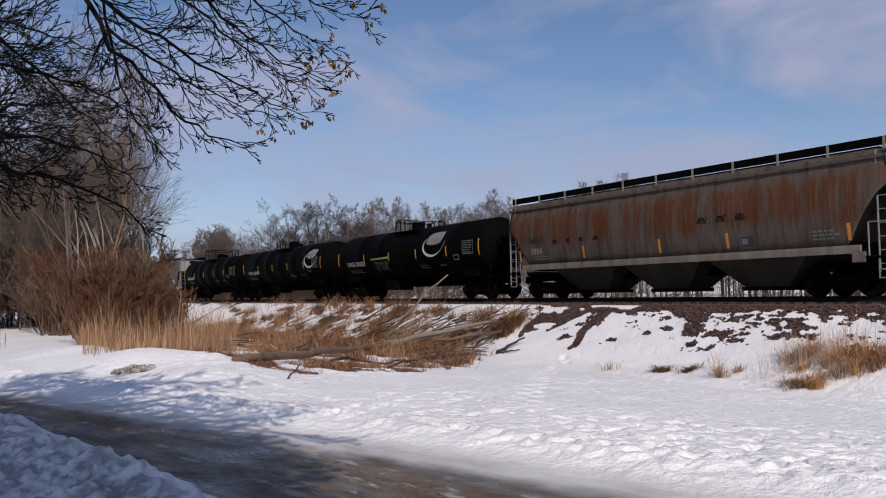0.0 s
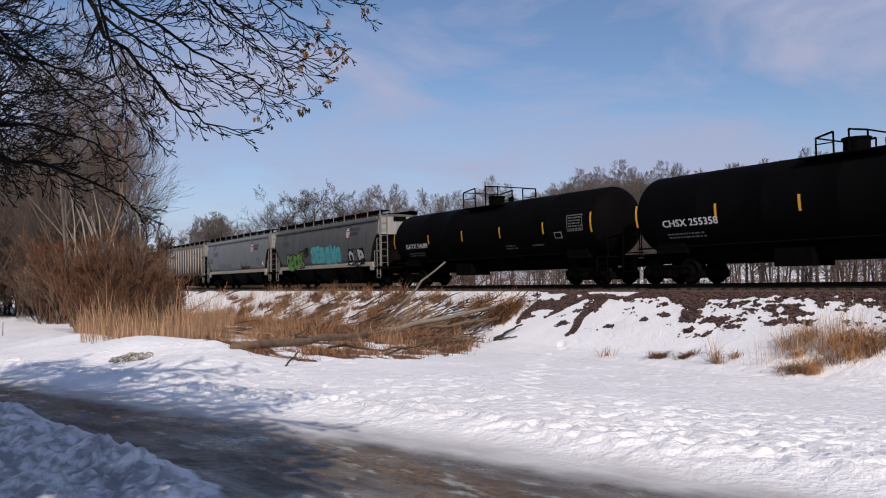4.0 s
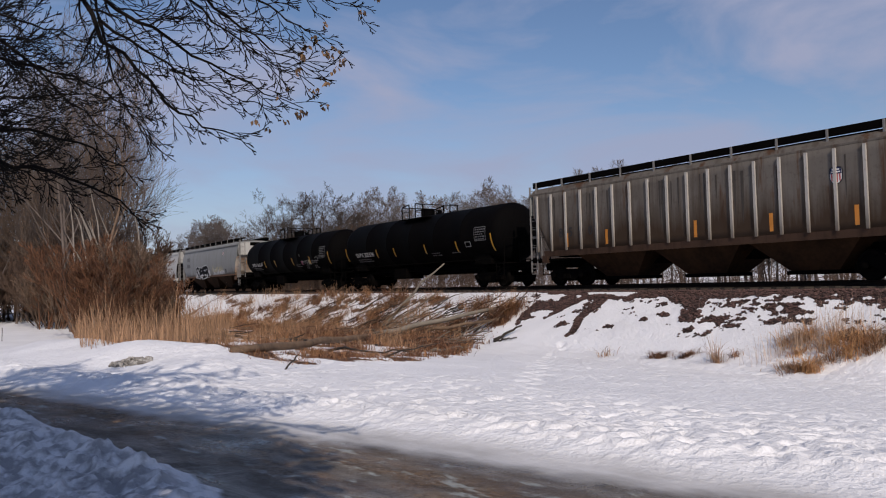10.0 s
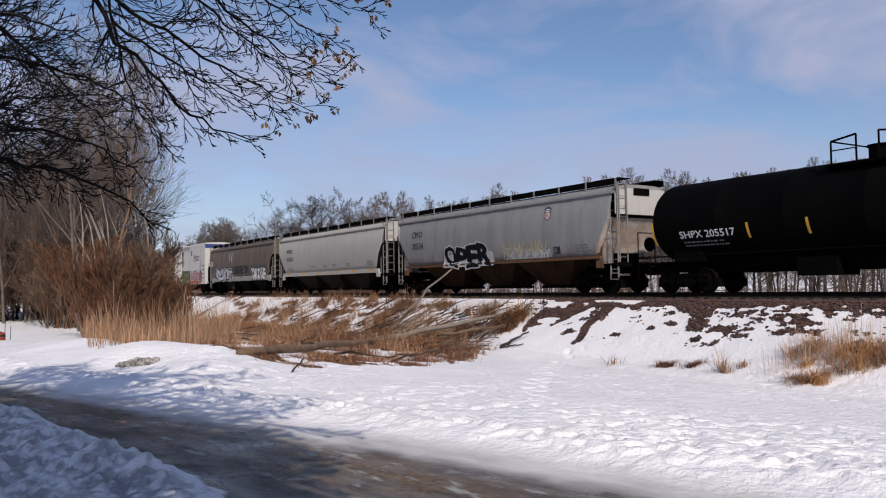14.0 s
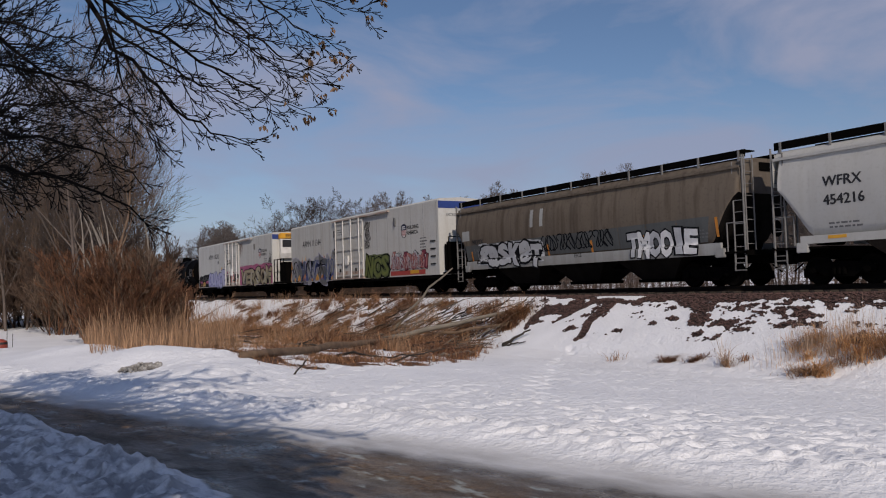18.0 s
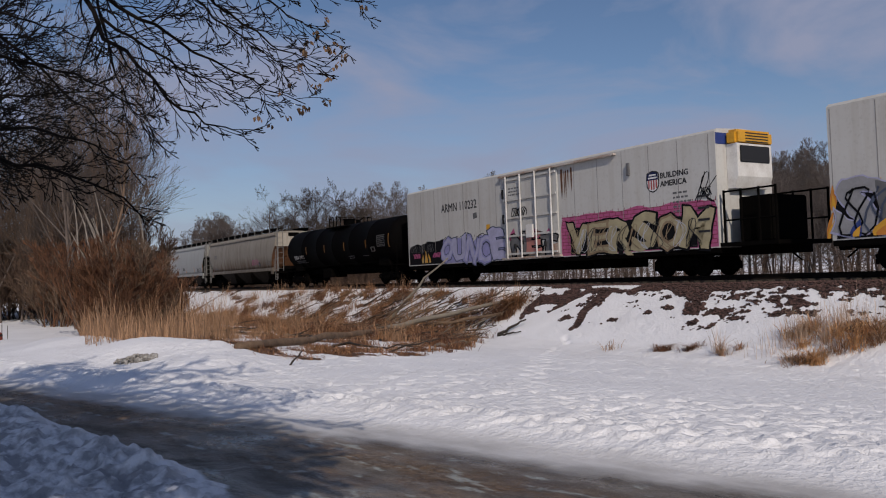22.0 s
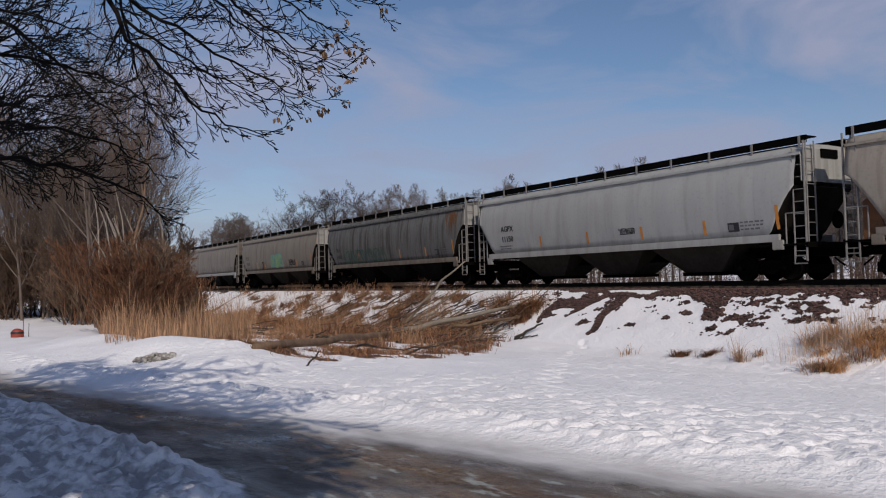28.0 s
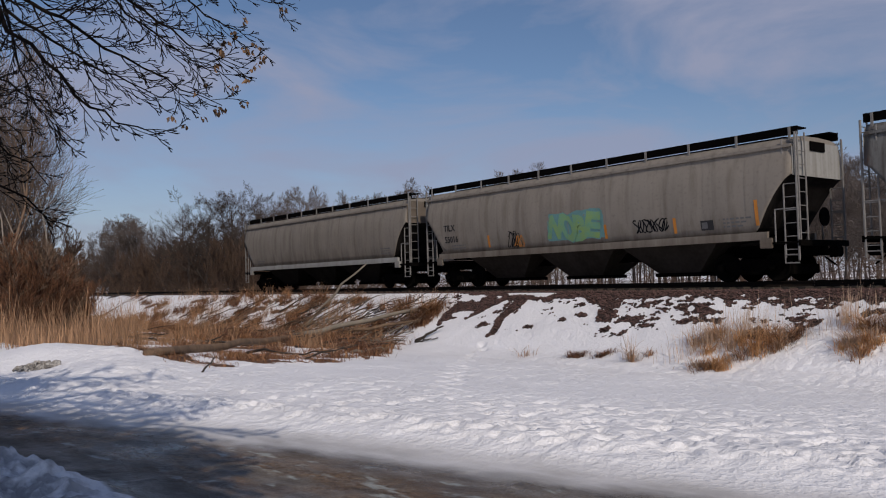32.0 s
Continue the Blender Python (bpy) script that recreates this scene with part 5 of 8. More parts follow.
def sweep_logo(car, x, z, y_of):
    """A company mark as plain shapes: slim slanting bars over an open sweeping curve."""
    def lay(bm, quad):
        bm.faces.new([bm.verts.new((a, 0, b)) for a, b in quad])

    bm = bmesh.new()
    n = 36
    for k in range(n):
        pts = []
        for j in (k, k + 1):
            u = j / n
            a = radians(150 + 225 * u)
            w = 0.012 + 0.15 * math.sin(math.pi * min(1, u * 1.2)) ** 1.4 * (1 - 0.5 * u)
            ox, oz = 1.10 * math.cos(a) + 0.28 * math.sin(a), 0.72 * math.sin(a) - 0.05
            pts.append(((x + ox, z + oz), (x + ox * (1 - w / 0.9), z + oz * (1 - w / 0.7))))
        lay(bm, (pts[0][0], pts[1][0], pts[1][1], pts[0][1]))
    part("emblem_curve", drape(bm, y_of, 0.008, 1.0, 0.1), M_LETTER, car, "white sweeping curve")
    for cx_, low, high in ((-0.60, -0.20, 0.26), (-0.34, -0.28, 0.34), (-0.08, -0.30, 0.38), (0.18, -0.30, 0.38), (0.44, -0.28, 0.38), (0.70, -0.20, 0.38)):
        bm = bmesh.new()
        lay(bm, [(x + cx_ + a + 0.32 * b, z + 0.18 + b) for a, b in ((-0.045, low), (0.045, low), (0.045, high), (-0.045, high))])
        part("emblem_bar", drape(bm, y_of, 0.008, 1.0, 0.1), M_LETTER, car)


def shield(car, x, z, sc, y_of, slogan=True):
    """A striped shield as plain shapes, with the slogan beside it."""
    out = [(-0.5, 0.55), (-0.3, 0.66), (0, 0.72), (0.3, 0.66), (0.5, 0.55), (0.54, 0.2), (0.5, -0.32), (0.3, -0.6), (0, -0.7), (-0.3, -0.6), (-0.5, -0.32), (-0.54, 0.2)]
    part("emblem_edge", skin([(x + a * sc * 1.18, z + b * sc * 1.13) for a, b in out], y_of, 0.006), M_BLACK, car)
    part("emblem_field", skin([(x + a * sc, z + b * sc) for a, b in out], y_of, 0.012), M_LETTER, car)
    part("emblem_top", skin([(x + a * sc, z + b * sc) for a, b in ((-0.5, 0.55), (-0.3, 0.66), (0, 0.72), (0.3, 0.66), (0.5, 0.55), (0.53, 0.12), (-0.53, 0.12))], y_of, 0.018), M_NAVY, car)
    bm = bmesh.new()
    for k in range(4):
        bm = bmesh.new()
        a = -0.36 + 0.24 * k
        zb = -0.62 + abs(a) * 0.4
        bm.faces.new([bm.verts.new((x + p_ * sc, 0, z + q_ * sc)) for p_, q_ in ((a - 0.06, 0.12), (a - 0.06, zb), (a + 0.06, zb), (a + 0.06, 0.12))])
        part("emblem_stripe", drape(bm, y_of, 0.019), M_RED, car)
    for zz, ww in ((0.49, 0.34), (0.28, 0.42)):
        part("emblem_bar", skin([(x - ww * sc, z + (zz - 0.06) * sc), (x + ww * sc, z + (zz - 0.06) * sc), (x + ww * sc, z + (zz + 0.06) * sc), (x - ww * sc, z + (zz + 0.06) * sc)], y_of, 0.022), M_LETTER, car)
    if slogan:
        put_words(car, "BUILDING", 0.26 * sc / 0.45, x + 0.70 * sc, z + 0.08, y_of, M_BLACK, 1.0, 0.009)
        put_words(car, "AMERICA", 0.26 * sc / 0.45, x + 0.70 * sc, z - 0.20 * sc / 0.45, y_of, M_BLACK, 1.0, 0.009)


def box_at(x, z):
    return -1.52


def reefer_car(s0, s1, number, unit, label, door, num_x, num_z, mark_x):
    ln = s1 - s0
    car = thing("refrigerator_car", label, "railway car", on_track(s0 + ln / 2), "white refrigerator cars of the train")
    CARS.append((car, s0 + ln / 2))
    h = ln / 2
    bm = bmesh.new()
    pr = [(-1.52, 0.98), (-1.52, 5.06), (-1.40, 5.16), (0, 5.24), (1.40, 5.16), (1.52, 5.06), (1.52, 0.98)]
    a = [bm.verts.new((-h, y, z)) for y, z in pr]
    b = [bm.verts.new((h, y, z)) for y, z in pr]
    for k in range(len(pr)):
        bm.faces.new((a[k], b[k], b[(k + 1) % len(pr)], a[(k + 1) % len(pr)]))
    bm.faces.new(a[::-1]), bm.faces.new(b)
    bmesh.ops.recalc_face_normals(bm, faces=bm.faces[:])
    part("body", bm, M_REEFER, car)
    # panel seams
    seam = bmesh.new()
    box(seam, -0.011, 0.011, -0.006, 0.0, 1.6, 5.0)
    me = mesh_of(seam, "panel_seam")
    me.materials.append(M_REEFSEAM)
    door_l, door_r = door
    for x in np.arange(-h + 0.1, h, 1.42):
        if not door_l - 0.3 < x < door_r + 0.2:
            part("panel_seam", me, None, car, m=pose(x, -1.521, 0))
    # plug door with its frame bars and locking rods
    bm = bevel_box(door_l, door_r, -1.60, -1.52, 1.15, 4.86, 0.015)
    plug = part("plug_door", bm, M_REEFER, car, "white plug door with locking rods")
    bm = bmesh.new()
    for z in (1.25, 2.1, 2.95, 3.8, 4.75):
        box(bm, door_l + 0.05, door_r - 0.05, -1.66, -1.60, z - 0.045, z + 0.045)
    part("door_ribs", bm, M_REEFER, plug)
    for u in (0.08, 0.36, 0.64, 0.92):
        bm = bmesh.new()
        x = door_l + (door_r - door_l) * u
        rod(bm, (x, -1.70, 1.05), (x, -1.70, 4.92), 0.036, 8)
        part("locking_rod", bm, M_WHITE, plug)
    part("lock_box", bevel_box(door_l + 1.75, door_l + 2.25, -1.72, -1.60, 1.95, 2.55, 0.02), M_WHITE, plug)
    for u in (0.22, 0.78):
        part("latch", bevel_box(door_l + (door_r - door_l) * u - 0.06, door_l + (door_r - door_l) * u + 0.06, -1.70, -1.60, 1.5, 1.72, 0.015), M_BLACK, plug)
    for z in (2.7, 3.9):
        part("hinge_block", bevel_box(door_l - 0.16, door_l - 0.04, -1.62, -1.52, z, z + 0.45, 0.015), M_BLACK, car)
    part("roof_bracket", bevel_box(door_r + 4.2, door_r + 4.34, -1.62, -1.52, 4.0, 4.5, 0.015), M_GREYBAR, car)
    part("grime_band", skin([(door_l + 0.02, 1.17), (door_r - 0.02, 1.17), (door_r - 0.02, 1.62), (door_r - 0.9, 1.5), (door_l + 1.6, 1.56), (door_l + 0.8, 1.44), (door_l + 0.02, 1.6)], lambda x, z: -1.60, 0.004), M_RUSTYWHITE, plug, "rusty dirt along the door foot")
    bm = bmesh.new()
    box(bm, door_l - 0.3, door_r + 3.6, -1.68, -1.53, 4.92, 5.0)
    part("door_track", bm, M_RUSTYWHITE, car)
    bm = bmesh.new()
    box(bm, door_l - 0.15, door_r + 0.15, -1.70, -1.53, 1.02, 1.10)
    part("door_track", bm, M_RUSTYWHITE, car)
    bm = bmesh.new()
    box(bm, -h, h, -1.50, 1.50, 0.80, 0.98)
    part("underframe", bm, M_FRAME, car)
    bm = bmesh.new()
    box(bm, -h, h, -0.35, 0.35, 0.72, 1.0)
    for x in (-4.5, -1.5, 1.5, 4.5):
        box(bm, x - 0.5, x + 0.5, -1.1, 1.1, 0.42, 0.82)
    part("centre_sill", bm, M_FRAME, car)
    # steps at the corner
    for k in range(4):
        bm = bmesh.new()
        box(bm, h - 0.85, h - 0.35, -1.56, -1.52, 1.55 + 0.42 * k, 1.63 + 0.42 * k)
        part("step", bm, M_BLACK, car)
    for way in (-1, 1):
        add_truck(car, way * (h - 2.3))
        add_coupler(car, way * (h + (1.9 if unit and way > 0 else 0.25)), way)
        bm = bmesh.new()
        xa, xb = sorted((way * (h + 0.002), way * (h + 0.012)))
        box(bm, xa, xb, -1.50, 1.50, 4.62, 5.02)
        part("end_band", bm, M_BLUE, car, "dark blue band across the end")
    if unit:
        # cooling unit and generator platform
        bm = bmesh.new()
        prism(bm, [(h + 0.014, 3.05), (h + 0.30, 3.05), (h + 0.46, 3.45), (h + 0.46, 4.62), (h + 0.014, 4.62)], -0.95, 0.95)
        cooler = part("cooling_unit", bm, M_WHITE, car, "white cooling unit on the car end")
        part("yellow_hood", bevel_box(h + 0.014, h + 0.52, -1.02, 1.02, 4.55, 5.10, 0.10), M_YELLOW, cooler, "yellow rounded hood")
        part("screen", bevel_box(h + 0.44, h + 0.50, -0.80, 0.80, 3.95, 4.54, 0.02), M_BLACK, cooler, "black air screen")
        for k in range(4):
            bm = bmesh.new()
            box(bm, h + 0.515, h + 0.53, -0.55, 0.70, 4.66 + 0.1 * k, 4.70 + 0.1 * k)
            part("hood_slot", bm, M_BLACK, cooler)
        bm = bmesh.new()
        box(bm, h, h + 2.3, -1.48, 1.48, 1.0, 1.14)
        box(bm, h, h + 2.3, -0.35, 0.35, 0.7, 1.0)
        part("platform", bm, M_FRAME, car)
        part("generator", bevel_box(h + 0.45, h + 1.75, -1.0, 1.0, 1.14, 2.7, 0.05), M_FRAME, car)
        for y in (-1.44, 1.44):
            for x in (h + 0.2, h + 0.9, h + 1.6, h + 2.25):
                bm = bmesh.new()
                rod(bm, (x, y, 1.14), (x, y, 2.95), 0.045, 6)
                part("railing_post", bm, M_FRAME, car)
            for z in (1.9, 2.9):
                bm = bmesh.new()
                rod(bm, (h + 0.2, y, z), (h + 2.25, y, z), 0.035, 6)
                part("railing_bar", bm, M_FRAME, car)
    else:
        bm = bmesh.new()
        turned(bm, [(0, 0.05), (0, 0.35), (0.06, 0.35), (0.06, 0.05)], 16, "X", h + 0.2, 0.4, 2.6)
        box(bm, h, h + 0.7, -1.3, 1.3, 1.0, 1.1)
        rod(bm, (h + 0.65, -1.3, 1.1), (h + 0.65, -1.3, 3.0), 0.03, 6)
        rod(bm, (h + 0.65, 0.2, 1.1), (h + 0.65, 0.2, 3.0), 0.03, 6)
        rod(bm, (h + 0.65, -1.3, 3.0), (h + 0.65, 0.2, 3.0), 0.03, 6)
        part("end_gear", bm, M_FRAME, car)
        # near-black block added for the next car's shadow on the white end
        part("end_shadow_block", bevel_box(h + 0.02, h + 0.5, -1.25, 0.5, 1.1, 2.75, 0.12), M_FRAME, car)
        put_words_end(car, "EXCESS HEIGHT CAR", 0.2, h + 0.013, -1.0, 4.2)
    put_words(car, number, 0.62, num_x, num_z, box_at, M_BLACK, 0.88, 0.007)
    shield(car, mark_x, 3.62, 0.52, box_at)
    rng = random.Random(len(number) + int(s0))
    lay_bars(car, rng, 5, 0.7, h - 2.0, 3.05, box_at, M_GREYBAR, 0.17, 0.07)
    lay_bars(car, rng, 3, 0.9, door_l + 0.4, 4.3, lambda x, z: -1.60, M_GREYBAR, 0.15, 0.06)
    return car, h


def put_words_end(car, text, size, x, y, z):
    me = words(text, size)
    me.transform(Matrix(((0, -1, 0, x), (1, 0, 0, y), (0, 0, 1, z), (0, 0, 0, 1))))
    part("lettering", me, M_GREYBAR, car)


M_GRIME = mat("dark_grime", (0.055, 0.045, 0.038), 0.85, 0, 0.4, 3.0)
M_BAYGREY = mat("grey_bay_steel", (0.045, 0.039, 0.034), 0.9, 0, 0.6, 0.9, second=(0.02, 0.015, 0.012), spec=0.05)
# much darker than the body paint: undersides carry their shade in this colour
M_BAY = mat("shade_dark_bay_steel", (0.015, 0.013, 0.012), 0.95, 0, 0.5, 1.5, second=(0.006, 0.005, 0.0045), spec=0.05)
M_REEFSEAM = mat("seam_grey", (0.27, 0.26, 0.25), 0.6)
M_RUSTYWHITE = mat("rust_stained_white", (0.55, 0.52, 0.48), 0.6, 0, 0.5, 1.5, second=(0.28, 0.13, 0.06))
P_UP = car_paint("weathered_grey_paint", (0.10, 0.107, 0.108), (0.052, 0.05, 0.047), streak_amount=0.35)
P_UPB = car_paint("clean_grey_paint", (0.185, 0.203, 0.213), (0.12, 0.12, 0.115), streak_amount=0.22)
P_RUST = car_paint("rusted_grey_paint", (0.10, 0.083, 0.07), (0.038, 0.028, 0.023), (0.10, 0.030, 0.010), 1.15, 0.75, 0.8, 2.1, (1.6, (0.045, 0.033, 0.027), 0.75))
P_BROWN = car_paint("brownish_grey_paint", (0.15, 0.122, 0.096), (0.055, 0.04, 0.03), streak_amount=0.55, foot=(1.9, (0.05, 0.04, 0.034), 0.75))
P_CREAM = car_paint("stained_cream_paint", (0.29, 0.265, 0.23), (0.15, 0.12, 0.095), streak_amount=0.45, foot=(2.0, (0.10, 0.058, 0.032), 0.9))
P_DARK = car_paint("sooty_grey_paint", (0.148, 0.15, 0.148), (0.05, 0.042, 0.036), (0.13, 0.065, 0.035), 0.3, 0.75, rust_from=2.0)
P_LIGHT = car_paint("light_grey_paint", (0.35, 0.36, 0.355), (0.26, 0.25, 0.23), streak_amount=0.35, foot=(1.3, (0.14, 0.12, 0.10), 0.5))
P_WHITE = car_paint("off_white_paint", (0.44, 0.44, 0.425), (0.35, 0.33, 0.30), streak_amount=0.3)
P_BEIGE = car_paint("beige_grey_paint", (0.25, 0.225, 0.195), (0.12, 0.10, 0.08), streak_amount=0.45, foot=(1.6, (0.09, 0.07, 0.055), 0.7))
P_CREAMEND = car_paint("cream_end_paint", (0.42, 0.39, 0.34), (0.25, 0.19, 0.14), (0.16, 0.075, 0.035), 0.2, 0.5)
P_RUSTSILL = car_paint("rusty_sill_paint", (0.13, 0.07, 0.04), (0.08, 0.045, 0.028), streak_amount=0.6)
P_RIBBAR = car_paint("worn_rib_paint", (0.42, 0.40, 0.37), (0.12, 0.10, 0.08), (0.14, 0.07, 0.035), 0.35, 0.7, foot=(1.9, (0.06, 0.04, 0.025), 0.8))
P_RUSTDARK = car_paint("dark_rusty_sill_paint", (0.06, 0.035, 0.024), (0.02, 0.013, 0.01), streak_amount=0.6)
M_RUSTBAY = mat("rusty_bay_steel", (0.05, 0.026, 0.014), 0.9, 0, 0.6, 0.9, second=(0.012, 0.008, 0.006), spec=0.05)
P_MIDGREY = car_paint("mid_grey_paint", (0.25, 0.26, 0.262), (0.16, 0.15, 0.135), streak_amount=0.35, foot=(1.5, (0.11, 0.08, 0.055), 0.7))
P_END = car_paint("grimy_end_paint", (0.32, 0.325, 0.315), (0.17, 0.155, 0.14), streak_amount=0.6)
P_RIB = car_paint("dingy_ribbed_paint", (0.14, 0.125, 0.11), (0.07, 0.055, 0.043), (0.08, 0.04, 0.022), 0.5, 0.75, foot=(2.5, (0.045, 0.028, 0.018), 0.95))
build_track()
build_ballast()


# ---- the train, first car to last; x is measured from the middle of each car ----
def strips(car, at, material=None):
    """Reflective patches along the sill."""
    for x in at:
        bm = bmesh.new()
        box(bm, x - 0.3, x + 0.3, -1.518, -1.51, 1.41, 1.51)
        part("reflective_strip", bm, material or M_ORANGE, car, "orange reflective strip")


def uprights(car, at, z=1.95, hgt=0.26, y_of=side_at):
    for x in at:
        part("reflective_strip", skin([(x - 0.06, z - hgt), (x + 0.06, z - hgt), (x + 0.06, z + hgt), (x - 0.06, z + hgt)], y_of, 0.007), M_ORANGE, car, "orange reflective strip")


def numbered(car, h, mark, number, x, z, size=0.42, material=None, plate=None):
    material = material or M_BLACK
    if mark:
        put_words(car, mark, size, x, z, side_at, material, 1.0, 0.011)
    if number:
        put_words(car, number, size, x, z - size * 1.3, side_at, material, 1.0, 0.011)
    rng = random.Random(int(h * 100))
    lay_bars(car, rng, 2, 1.0, -h + 2.0, 1.85, side_at, M_GREYBAR)
    lay_bars(car, rng, 3, 0.9, h - 2.5, 2.0, side_at, M_GREYBAR)
    if plate is not None:
        part("data_plate", skin([(plate - 0.24, 1.72), (plate + 0.24, 1.72), (plate + 0.24, 2.04), (plate - 0.24, 2.04)], side_at, 0.006), M_BLACK, car, "black data plate")
        part("plate_edge", skin([(plate - 0.2, 1.78), (plate + 0.02, 1.78), (plate + 0.02, 1.98), (plate - 0.2, 1.98)], side_at, 0.011), M_GREYBAR, car)


def stain(car, x0, x1, z0, z1, material, y_of, seed, n=9, off=0.003):
    """Streaks of rust or grime run down the side."""
    rng = random.Random(seed)
    for k in range(3 * n):
        x, w = rng.uniform(x0, x1), rng.uniform(0.012, 0.06)
        top = z1 - rng.uniform(0, 0.15)
        low = z0 + rng.uniform(0, 0.6) * (z1 - z0)
        pts = [(x - w, top), (x - w * 0.9, (top + low) / 2), (x - w * 0.1, low), (x + w * 0.1, low), (x + w * 0.8, (top + low) / 2), (x + w, top)]
        part("rust_streak", skin(pts, y_of, off + 0.0004 * k), material, car)


M_RUSTRUN = mat("rust_run", (0.16, 0.064, 0.025), 0.85, 0, 0.5, 5.0, second=(0.09, 0.04, 0.02))

car, h = hopper_car(-31.0, -12.8, P_RUST, P_END, P_BEIGE, bay_paint=M_BAYGREY, label="heavily rusted grey covered hopper car with black scrawls")
numbered(car, h, "NRLX", "", -7.45, 2.48, 0.40, plate=4.2)
put_words(car, "5904", 0.40, -7.41, 1.98, side_at, M_LETTER_DIM)
for k in range(4):
    scrawl(car, -5.8 + 0.85 * k, -5.55 + 0.85 * k, 2.40, 2.58, M_INK, side_at, 140 + k, 0.022)
for k in range(3):
    scrawl(car, 2.2 + 0.8 * k, 2.6 + 0.8 * k, 2.62, 2.84, M_INK, side_at, 150 + k, 0.025)
uprights(car, (-8.2, -3.9, 0.3, 3.4, 7.8))

car, h = tank_car(-50.55, -33.0, "black tank car with white emblem and yellow strips", "CHSX 250223", 3.84, rail=0.56)
part("graffiti_patch", skin([(-3.6, 2.42), (-1.25, 2.44), (-1.25, 2.58), (-2.0, 2.54), (-3.6, 2.50)], tank_at, 0.009), M_GREEN2, car, "faded lime spray line")
scrawl(car, -3.2, -1.5, 1.75, 2.3, M_GREYBAR, tank_at, 130, 0.03)
car, h = tank_car(-70.1, -52.55, "black tank car with white emblem and yellow strips", "CHSX 255358", 6.4, rail=0.56)
car, h = tank_car(-89.45, -71.6, "plain black tank car with white numbers", "GATX 54689", False)

car, h = hopper_car(-108.2, -90.8, P_UP, P_END, P_LIGHT, label="grey covered hopper car with green and teal graffiti")
numbered(car, h, "", "99754", -6.9, 3.72, 0.5)
put_words(car, "UP", 0.5, -6.85, 3.62, side_at, M_BLACK, 0.9, 0.011)
shield(car, 4.45, 3.52, 0.50, side_at)
tag_word(car, "GERSK", -6.25, -2.95, 1.34, 2.45, [M_GREEN, M_MOSS, M_GREEN], M_INK, side_low, 3, 0.07, 0.06, 0.18, shine=M_GREEN)
for k in range(3):
    scrawl(car, -2.85 + 0.25 * k, -2.35 + 0.25 * k, 2.1 + 0.1 * k, 2.75 + 0.05 * k, M_INK, side_at, 33 + k, 0.05)
sprayed_ground(car, -1.45, 3.25, 1.64, 2.55, M_TEAL, side_at, 29, 0.003, 0.14)
tag_word(car, "SEBIMO", -1.6, 3.4, 1.60, 2.78, M_TEAL, M_TEALDK, side_at, 5, 0.075, 0.02, 0.13)
sprayed_ground(car, 4.3, 6.75, 1.40, 2.35, M_INK, side_low, 28, 0.003, 0.16)
tag_word(car, "ORP", 4.5, 6.6, 1.36, 2.3, [M_SILVER, P_UP], M_INK, side_low, 6, 0.04, 0.05, 0.2)
strips(car, (-6.8, -3.6, -0.6, 2.6, 4.4, 7.2), M_YELLOW)

car, h = hopper_car(-126.6, -109.4, P_UPB, P_END, P_LIGHT, label="clean grey covered hopper car with a row of black scrawls")
numbered(car, h, "", "112077", -6.25, 3.62, 0.52)
put_words(car, "UP", 0.52, -6.2, 3.52, side_at, M_BLACK, 0.9, 0.011)
shield(car, 4.5, 3.37, 0.55, side_at, False)
for text, z in (("BUILDING", 3.40), ("AMERICA", 3.14)):
    put_words(car, text, 0.27, 5.12, z, side_at, M_BLACK, 0.86, 0.014)
for k in range(7):
    scrawl(car, 1.42 + 0.33 * k, 1.78 + 0.33 * k, 1.62, 1.86 + 0.2 * (k % 4 == 0), M_INK, side_at, 400 + k, 0.026)
part("pale_patch", skin([(6.84, 1.84), (7.12, 1.84), (7.12, 2.10), (6.84, 2.10)], side_at, 0.006), M_LETTER, car)
part("pink_label", skin([(6.80, 1.66), (6.96, 1.66), (6.96, 1.79), (6.80, 1.79)], side_at, 0.006), M_PINK, car)
part("pale_label", skin([(6.0, 1.68), (6.25, 1.68), (6.25, 1.79), (6.0, 1.79)], side_at, 0.006), M_LETTER_DIM, car)
lay_bars(car, random.Random(61), 3, 0.75, 5.62, 2.42, side_at, M_BLACK, 0.13, 0.05)
for k in range(5):
    put_words(car, "RLC", 0.46, -4.65 + 0.80 * k, 1.82, side_at, M_INK, 0.62, 0.0)
scrawl(car, -7.3, -6.6, 2.3, 2.7, M_INK, side_at, 44)
strips(car, (-6.2, -3.6, -1.02, 1.56, 4.16, 6.2, 6.75))

car, h = hopper_car(-146.2, -127.9, P_RIB, P_END, P_RUSTDARK, bay_paint=M_RUSTBAY, label="dingy ribbed covered hopper car with rust stains", ribbed=True)
for k, ch in enumerate("78590"):
    put_words(car, ch, 0.55, -7.75 + 0.62 * k, 2.1, lambda x, z: -1.50, M_BLACK, 1.0, 0.01)
shield(car, 5.7, 3.2, 0.36, lambda x, z: -1.50, False)
for k, x in enumerate((-6.6, -4.2, 0.3, 3.4, 6.3)):
    part("reflective_strip", skin([(x - 0.07, 1.65), (x + 0.07, 1.65), (x + 0.07, 2.25), (x - 0.07, 2.25)], lambda x, z: -1.50, 0.006), M_ORANGE, car)
stain(car, -8, 8, 1.6, 3.9, M_GRIME, lambda x, z: -1.50, 7, 7)

